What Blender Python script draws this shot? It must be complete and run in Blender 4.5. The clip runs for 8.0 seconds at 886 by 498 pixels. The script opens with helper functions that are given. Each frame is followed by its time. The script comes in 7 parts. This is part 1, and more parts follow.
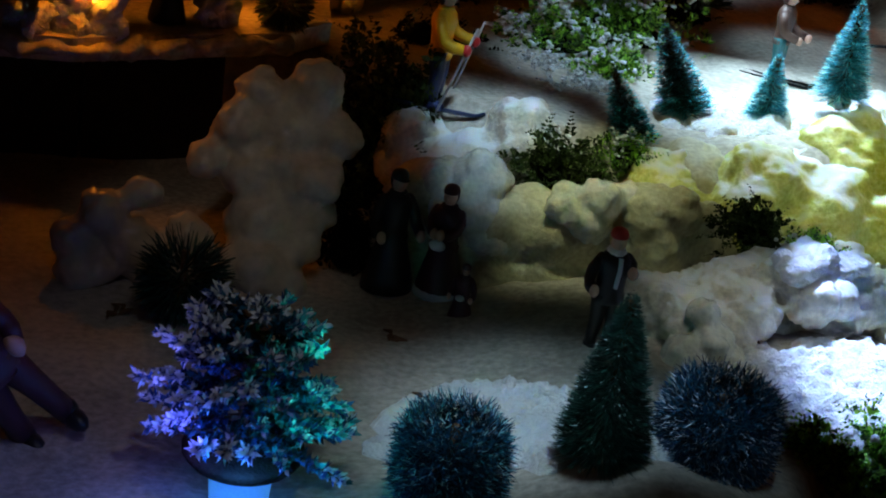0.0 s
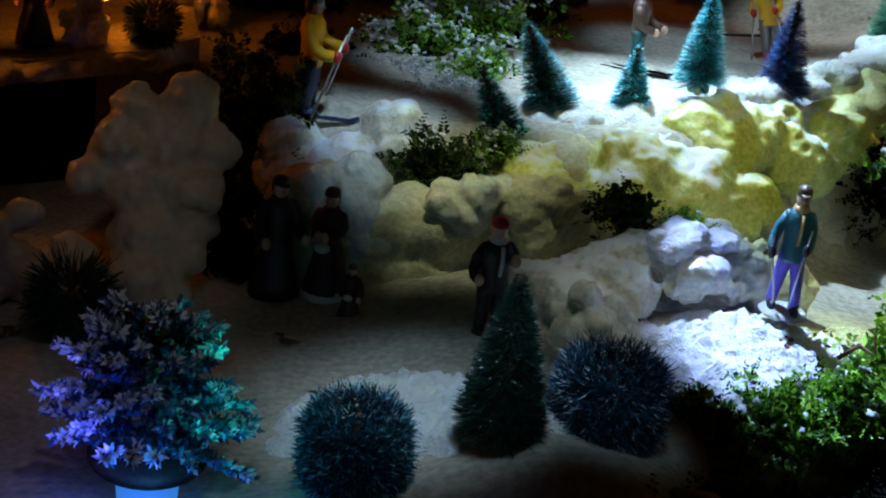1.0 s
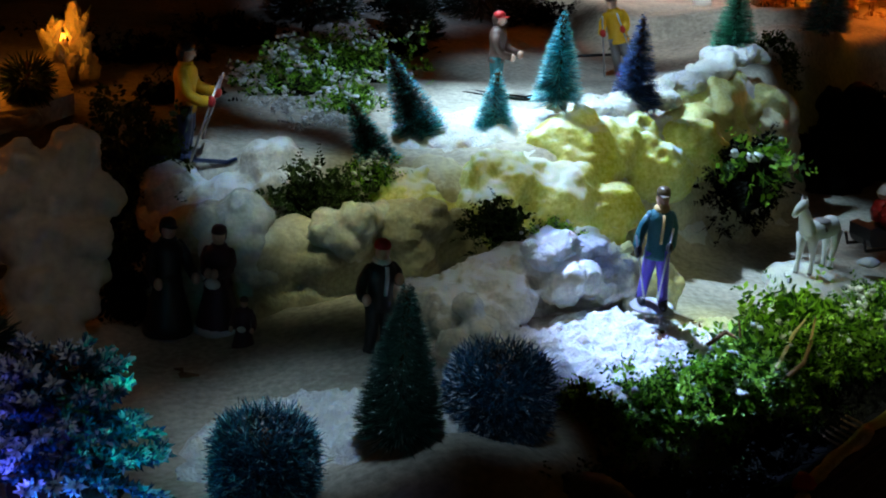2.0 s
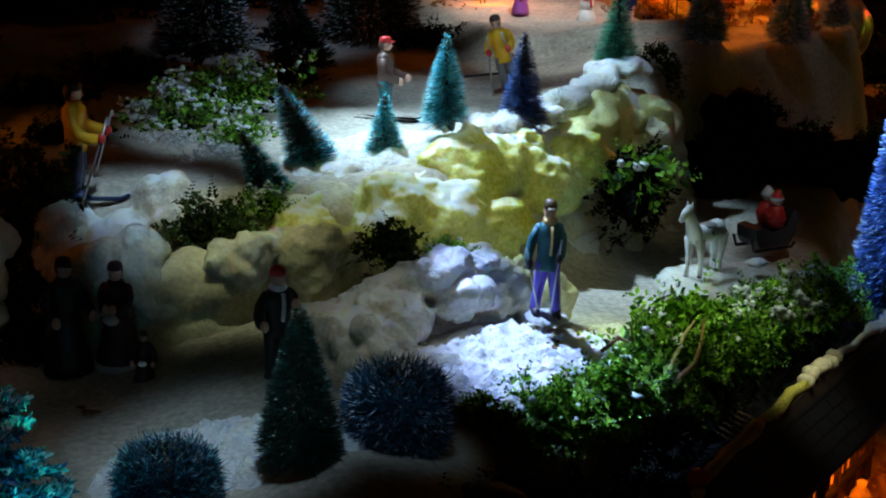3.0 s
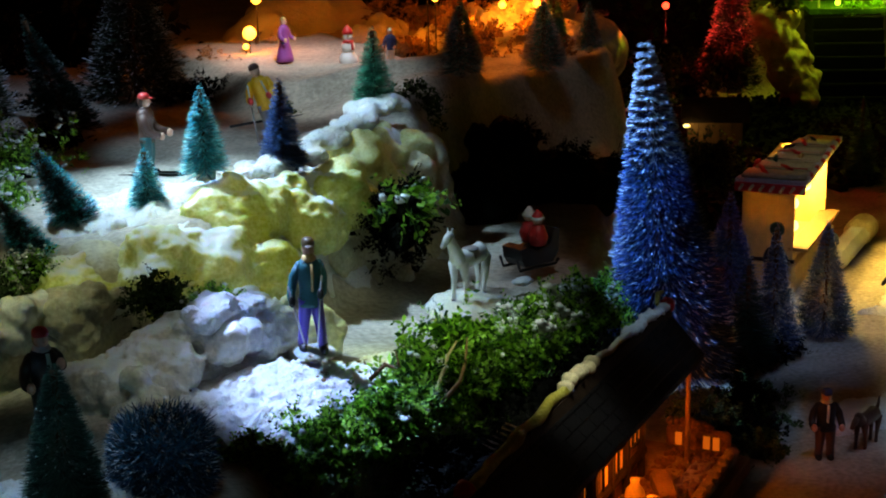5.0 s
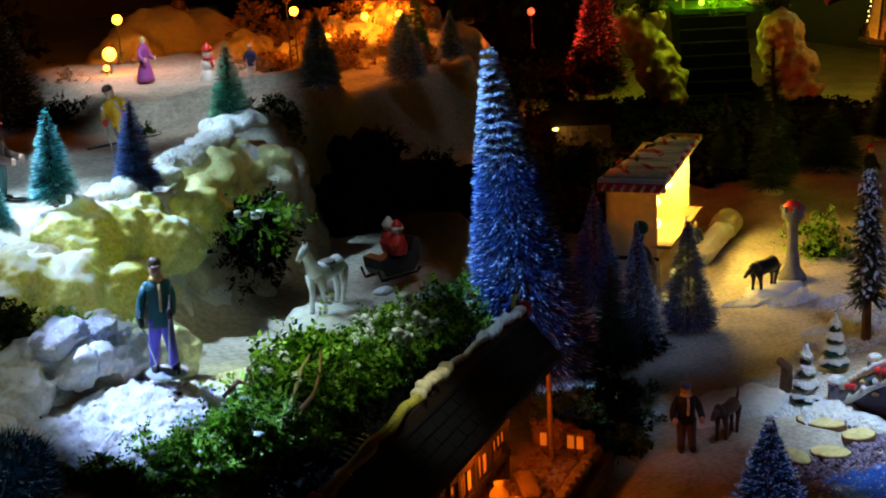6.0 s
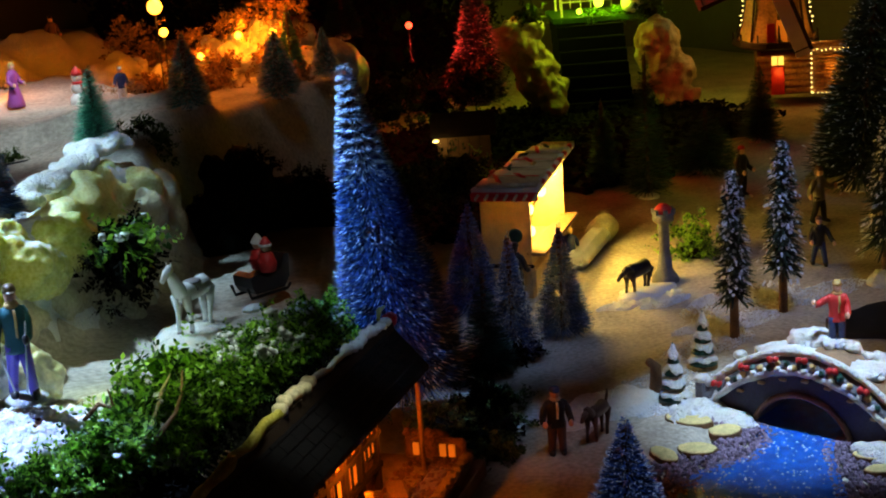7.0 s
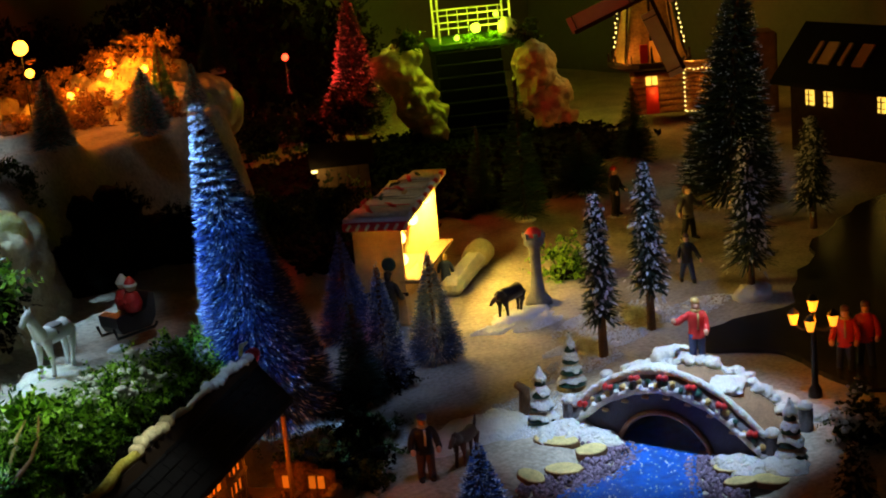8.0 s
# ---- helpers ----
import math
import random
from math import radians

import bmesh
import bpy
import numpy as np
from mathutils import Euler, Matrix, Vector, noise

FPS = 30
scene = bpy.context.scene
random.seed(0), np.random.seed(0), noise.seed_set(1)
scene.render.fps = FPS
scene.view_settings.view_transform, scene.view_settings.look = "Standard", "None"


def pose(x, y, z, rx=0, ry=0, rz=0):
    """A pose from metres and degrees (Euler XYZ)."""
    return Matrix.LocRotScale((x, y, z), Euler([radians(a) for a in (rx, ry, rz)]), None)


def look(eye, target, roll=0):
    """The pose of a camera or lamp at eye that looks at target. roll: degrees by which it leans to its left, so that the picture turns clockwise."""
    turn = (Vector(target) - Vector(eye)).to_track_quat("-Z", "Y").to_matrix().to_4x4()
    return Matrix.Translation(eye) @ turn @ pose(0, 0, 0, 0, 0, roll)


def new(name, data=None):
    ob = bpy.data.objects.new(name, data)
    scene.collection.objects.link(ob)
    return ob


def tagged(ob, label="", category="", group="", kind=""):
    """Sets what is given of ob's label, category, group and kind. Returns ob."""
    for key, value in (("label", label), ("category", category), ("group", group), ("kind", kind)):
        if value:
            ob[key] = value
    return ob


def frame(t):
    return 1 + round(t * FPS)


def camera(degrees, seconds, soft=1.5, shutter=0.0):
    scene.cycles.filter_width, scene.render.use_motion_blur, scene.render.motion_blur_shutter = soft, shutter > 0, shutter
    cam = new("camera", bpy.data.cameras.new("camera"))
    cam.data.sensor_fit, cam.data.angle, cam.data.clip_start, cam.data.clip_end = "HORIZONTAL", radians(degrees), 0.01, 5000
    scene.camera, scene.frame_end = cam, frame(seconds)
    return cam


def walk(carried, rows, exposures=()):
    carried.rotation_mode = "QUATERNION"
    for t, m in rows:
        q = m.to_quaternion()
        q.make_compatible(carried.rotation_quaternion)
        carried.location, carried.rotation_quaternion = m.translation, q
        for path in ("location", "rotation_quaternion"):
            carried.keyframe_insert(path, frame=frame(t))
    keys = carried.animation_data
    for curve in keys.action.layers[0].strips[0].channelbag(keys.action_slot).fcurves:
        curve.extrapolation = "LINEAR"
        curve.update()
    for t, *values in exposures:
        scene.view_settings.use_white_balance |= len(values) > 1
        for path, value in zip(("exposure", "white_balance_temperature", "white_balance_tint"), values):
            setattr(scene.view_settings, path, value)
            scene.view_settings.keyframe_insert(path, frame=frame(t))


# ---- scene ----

cam = camera(32.8, 8.0, soft=2.0)
PATH = [
    (0.0, (0.03133, -0.05078, 0.41879), (0.12541, 0.86919, 0.03825), 8.643),
    (0.5, (0.02597, -0.05863, 0.41421), (0.16378, 0.85848, 0.04016), 7.957),
    (1.0, (0.02227, -0.06759, 0.41432), (0.20195, 0.84850, 0.05587), 6.799),
    (1.5, (0.01453, -0.08500, 0.41222), (0.24048, 0.82747, 0.07114), 5.160),
    (2.0, (0.01032, -0.10411, 0.41683), (0.27099, 0.80501, 0.09194), 3.718),
    (3.5, (0.01843, -0.12634, 0.41995), (0.36292, 0.76374, 0.12147), 0.750),
    (4.0, (0.02061, -0.13869, 0.42049), (0.39322, 0.74348, 0.13249), 0.006),
    (5.5, (0.04379, -0.15908, 0.42177), (0.50693, 0.68317, 0.14589), -2.482),
    (6.0, (0.05561, -0.16961, 0.42138), (0.54791, 0.65644, 0.14700), -3.193),
    (6.5, (0.06502, -0.18113, 0.42296), (0.58640, 0.62814, 0.15233), -3.789),
    (7.0, (0.07434, -0.19428, 0.42225), (0.61850, 0.60015, 0.15249), -4.354),
    (7.5, (0.08505, -0.20779, 0.42465), (0.65509, 0.56891, 0.15669), -4.956),
    (8.0, (0.09315, -0.22305, 0.42875), (0.68895, 0.53672, 0.16842), -5.503),
]
walk(cam, [(t, look(eye, target, roll)) for t, eye, target, roll in PATH], [(0.0, 0.2), (0.5, 0.08), (1.5, -0.05), (2.0, -0.12), (3.5, -0.25), (4.0, -0.25), (5.5, -0.12), (6.5, 0.0), (8.0, 0.05)])

# ---- light: a dark room at night, small lamps, unseen spots added overhead ----
world = bpy.data.worlds.new("night_room")
scene.world = world
world.use_nodes = True
world.node_tree.nodes["Background"].inputs["Color"].default_value = (0.55, 0.75, 1.0, 1)
world.node_tree.nodes["Background"].inputs["Strength"].default_value = 0.005


def point_light(name, at, watts, colour, size=0.004):
    d = bpy.data.lights.new(name, "POINT")
    d.energy, d.color, d.shadow_soft_size = watts, colour, size
    ob = new(name, d)
    ob.location = at
    return ob


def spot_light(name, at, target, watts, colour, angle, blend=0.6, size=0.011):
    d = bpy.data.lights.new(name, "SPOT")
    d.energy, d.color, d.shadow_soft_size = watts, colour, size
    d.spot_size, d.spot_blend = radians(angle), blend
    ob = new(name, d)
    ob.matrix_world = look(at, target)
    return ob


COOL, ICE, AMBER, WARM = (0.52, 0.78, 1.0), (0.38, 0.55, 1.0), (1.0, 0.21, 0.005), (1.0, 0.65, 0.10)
# Unseen spots: no fixture is modelled; each is set to fit a lit patch.
spot_light("unseen_spot_slope", (0.20, 0.80, 0.62), (0.308, 0.530, 0.13), 58.0, ICE, 13, 0.8)
spot_light("unseen_spot_slope", (0.21, 0.80, 0.62), (0.375, 0.578, 0.12), 13.0, (0.72, 1.0, 0.3), 13, 1.0)
spot_light("unseen_spot_plateau", (0.20, 0.95, 0.60), (0.330, 0.785, 0.19), 30.0, COOL, 36, 1.0)
spot_light("unseen_spot_plateau", (0.16, 0.60, 0.62), (0.205, 0.86, 0.18), 6.5, COOL, 18, 1.0)
spot_light("unseen_spot_plateau", (0.42, 0.85, 0.62), (0.53, 1.03, 0.19), 6.0, (0.75, 0.9, 1.0), 24, 1.0)
spot_light("unseen_spot_slope", (0.33, 0.80, 0.62), (0.482, 0.672, 0.12), 5.5, COOL, 13, 1.0)
spot_light("unseen_spot_plateau", (0.30, 0.95, 0.60), (0.474, 0.872, 0.20), 14.0, COOL, 19, 1.0)
spot_light("unseen_spot_plateau", (0.40, 0.70, 0.64), (0.482, 0.872, 0.21), 5.0, COOL, 15, 1.0)
spot_light("unseen_spot_plateau", (0.26, 0.82, 0.64), (0.38, 0.945, 0.18), 4.0, COOL, 20, 1.0)
spot_light("unseen_spot_foam", (0.24, 0.46, 0.62), (0.31, 0.71, 0.190), 2.6, (0.95, 1.0, 0.55), 25, 1.0)
spot_light("unseen_spot_foam", (0.36, 0.56, 0.62), (0.45, 0.80, 0.190), 0.7, (0.92, 1.0, 0.6), 18, 1.0)
spot_light("unseen_spot_plateau", (0.52, 0.92, 0.62), (0.565, 1.20, 0.20), 12.0, (0.85, 0.93, 1.0), 28, 1.0)
spot_light("unseen_spot_foam", (0.16, 0.55, 0.60), (0.132, 0.734, 0.18), 6.5, COOL, 13, 1.0)
spot_light("unseen_spot_foam", (0.20, 0.40, 0.60), (0.235, 0.580, 0.140), 1.8, (0.85, 0.95, 0.9), 14, 1.0)
spot_light("unseen_spot_foam", (0.08, 0.42, 0.60), (0.122, 0.668, 0.165), 4.0, COOL, 7, 1.0)
# Wide weak spot added as general fill over the front.
spot_light("unseen_spot_front", (0.05, 0.20, 0.62), (0.02, 0.46, 0.11), 0.5, (0.95, 0.95, 1.0), 34, 1.0)
spot_light("unseen_spot_plateau", (0.18, 0.55, 0.62), (0.31, 0.775, 0.23), 4.5, COOL, 18, 1.0)
spot_light("unseen_spot_foam", (0.10, 0.57, 0.62), (0.178, 0.668, 0.18), 4.2, (0.85, 0.95, 0.6), 17, 1.0)
spot_light("unseen_spot_foam", (0.02, 0.36, 0.60), (-0.005, 0.65, 0.17), 0.42, (1.0, 0.8, 0.65), 19, 1.0)
spot_light("unseen_spot_front", (0.10, 0.22, 0.60), (0.125, 0.48, 0.13), 6.0, COOL, 18, 1.0)
spot_light("unseen_spot_front", (0.12, 0.22, 0.60), (0.19, 0.425, 0.165), 1.5, COOL, 8.5, 1.0)
spot_light("unseen_spot_hedge", (0.30, 0.80, 0.62), (0.450, 0.575, 0.12), 9.0, (0.8, 1.0, 0.8), 13, 1.0)
spot_light("unseen_spot_hedge", (0.22, 0.40, 0.60), (0.40, 0.572, 0.15), 3.6, (0.9, 1.0, 0.8), 20, 1.0)
# Added to lift the dark sleigh.
spot_light("unseen_spot_slope", (0.50, 0.50, 0.62), (0.555, 0.735, 0.12), 1.3, (0.95, 0.97, 1.0), 10, 1.0)
spot_light("unseen_spot_hedge", (0.36, 0.36, 0.62), (0.425, 0.484, 0.125), 10.0, (0.95, 1.0, 0.75), 10, 1.0)
spot_light("unseen_spot_hedge", (0.46, 0.40, 0.62), (0.53, 0.562, 0.105), 2.5, COOL, 9, 1.0)
spot_light("unseen_spot_bridge", (0.81, 0.42, 0.64), (0.842, 0.495, 0.0), 29.0, (0.55, 0.75, 1.0), 25, 1.0)
spot_light("unseen_spot_pond", (0.48, 0.20, 0.60), (0.585, 0.375, 0.08), 5.0, ICE, 13, 1.0)
spot_light("unseen_spot_grove", (0.86, 0.36, 0.62), (1.01, 0.70, 0.0), 7.0, (0.36, 0.52, 1.0), 23, 1.0, 0.06)
spot_light("unseen_spot_back", (0.28, 0.84, 0.62), (0.30, 1.13, 0.26), 3.2, (0.5, 0.68, 1.0), 25, 1.0)
spot_light("unseen_spot_tree", (0.35, 0.54, 0.64), (0.590, 0.635, 0.13), 34.0, (0.26, 0.50, 1.0), 10.0, 0.6)
spot_light("unseen_spot_pond", (0.66, 0.42, 0.60), (0.69, 0.568, 0.01), 1.4, (0.6, 0.7, 1.0), 13, 1.0, 0.03)
spot_light("unseen_spot_grove", (0.70, 0.52, 0.60), (0.80, 0.765, 0.06), 3.0, ICE, 26, 1.0, 0.02)
# Added so that the stall roof is not left dark.
spot_light("unseen_spot_stall", (0.80, 0.74, 0.60), (0.93, 0.89, 0.10), 0.9, (1.0, 0.9, 0.75), 15, 1.0)
spot_light("unseen_spot_grove", (1.10, 0.62, 0.62), (1.37, 0.87, 0.14), 1.4, (0.8, 0.9, 1.0), 24, 1.0, 0.03)
spot_light("unseen_spot_bank", (0.60, 0.85, 0.62), (0.80, 1.10, 0.22), 0.55, (0.85, 0.95, 1.0), 26, 1.0, 0.05)

# ---- materials ----


def material(name, colour, rough=0.7, metal=0.0, vary=0.25, grain=900.0, patch=90.0, bump=0.25, second=None, glow=None, power=0.0, island=0.0, snowed=0.0, sheer=0.0, bubbles=0.0, soft=0.0):
    m = bpy.data.materials.new(name)
    m.use_nodes = True
    n, l = m.node_tree.nodes, m.node_tree.links
    b = n["Principled BSDF"]
    b.inputs["Roughness"].default_value, b.inputs["Metallic"].default_value = rough, metal
    b.inputs["Subsurface Weight"].default_value, b.inputs["Subsurface Scale"].default_value = soft, 0.004
    b.inputs["Subsurface Radius"].default_value = (1.0, 0.8, 0.5)
    co = n.new("ShaderNodeTexCoord")
    big, fine = n.new("ShaderNodeTexNoise"), n.new("ShaderNodeTexNoise")
    for t, s in ((big, patch), (fine, grain)):
        t.inputs["Scale"].default_value, t.inputs["Detail"].default_value = s, 4.0
        l.new(co.outputs["Object"], t.inputs["Vector"])
    dark = tuple(c * (1 - vary) for c in colour)
    lite = second or tuple(min(1, c * (1 + vary * 0.6)) for c in colour)
    ramp = n.new("ShaderNodeValToRGB")
    ramp.color_ramp.elements[0].position, ramp.color_ramp.elements[1].position = 0.36, 0.64
    ramp.color_ramp.elements[0].color, ramp.color_ramp.elements[1].color = (*dark, 1), (*lite, 1)
    add = n.new("ShaderNodeMath")
    add.operation = "MULTIPLY_ADD"
    l.new(fine.outputs["Fac"], add.inputs[0])
    add.inputs[1].default_value = 0.5
    half = n.new("ShaderNodeMath")
    half.operation = "MULTIPLY"
    half.inputs[1].default_value = 0.5
    l.new(big.outputs["Fac"], half.inputs[0])
    l.new(half.outputs[0], add.inputs[2])
    source = add.outputs[0]
    if island:
        geo = n.new("ShaderNodeNewGeometry")
        mix = n.new("ShaderNodeMath")
        mix.operation = "MULTIPLY_ADD"
        sub = n.new("ShaderNodeMath")
        sub.operation = "SUBTRACT"
        l.new(geo.outputs["Random Per Island"], sub.inputs[0])
        sub.inputs[1].default_value = 0.5
        l.new(sub.outputs[0], mix.inputs[0])
        mix.inputs[1].default_value = island
        l.new(source, mix.inputs[2])
        source = mix.outputs[0]
    l.new(source, ramp.inputs["Fac"])
    shade = ramp.outputs["Color"]
    if snowed:
        # settled snow: white on faces that look up, with a ragged limit
        geo = n.new("ShaderNodeNewGeometry")
        axis = n.new("ShaderNodeSeparateXYZ")
        l.new(geo.outputs["Normal"], axis.inputs[0])
        rag = n.new("ShaderNodeMath")
        rag.operation = "MULTIPLY_ADD"
        l.new(big.outputs["Fac"], rag.inputs[0])
        rag.inputs[1].default_value = 1.3
        l.new(axis.outputs["Z"], rag.inputs[2])
        lim = n.new("ShaderNodeMapRange")
        lim.inputs["From Min"].default_value, lim.inputs["From Max"].default_value = 1.56 - snowed, 1.86 - snowed
        l.new(rag.outputs[0], lim.inputs["Value"])
        mix = n.new("ShaderNodeMix")
        mix.data_type = "RGBA"
        l.new(lim.outputs["Result"], mix.inputs["Factor"])
        l.new(shade, mix.inputs["A"])
        mix.inputs["B"].default_value = (0.82, 0.83, 0.82, 1)
        shade = mix.outputs["Result"]
    l.new(shade, b.inputs["Base Color"])
    if bump:
        bm = n.new("ShaderNodeBump")
        bm.inputs["Strength"].default_value, bm.inputs["Distance"].default_value = bump, 0.002
        l.new(fine.outputs["Fac"], bm.inputs["Height"])
        if bubbles:
            cell, warp = n.new("ShaderNodeTexVoronoi"), n.new("ShaderNodeMix")
            cell.feature = "SMOOTH_F1"
            cell.inputs["Scale"].default_value = bubbles
            warp.data_type = "RGBA"
            warp.inputs["Factor"].default_value = 0.012
            l.new(co.outputs["Object"], warp.inputs["A"])
            l.new(big.outputs["Color"], warp.inputs["B"])
            l.new(warp.outputs["Result"], cell.inputs["Vector"])
            swell = n.new("ShaderNodeBump")
            swell.invert = True
            swell.inputs["Strength"].default_value, swell.inputs["Distance"].default_value = 0.9, 0.8 / bubbles
            l.new(cell.outputs["Distance"], swell.inputs["Height"])
            l.new(swell.outputs["Normal"], bm.inputs["Normal"])
        l.new(bm.outputs["Normal"], b.inputs["Normal"])
    if sheer:
        thin = n.new("ShaderNodeBsdfTranslucent")
        l.new(shade, thin.inputs["Color"])
        both = n.new("ShaderNodeMixShader")
        both.inputs[0].default_value = sheer
        l.new(b.outputs[0], both.inputs[1])
        l.new(thin.outputs[0], both.inputs[2])
        l.new(both.outputs[0], n["Material Output"].inputs["Surface"])
    if glow:
        b.inputs["Emission Color"].default_value = (*glow, 1)
        b.inputs["Emission Strength"].default_value = power
    return m


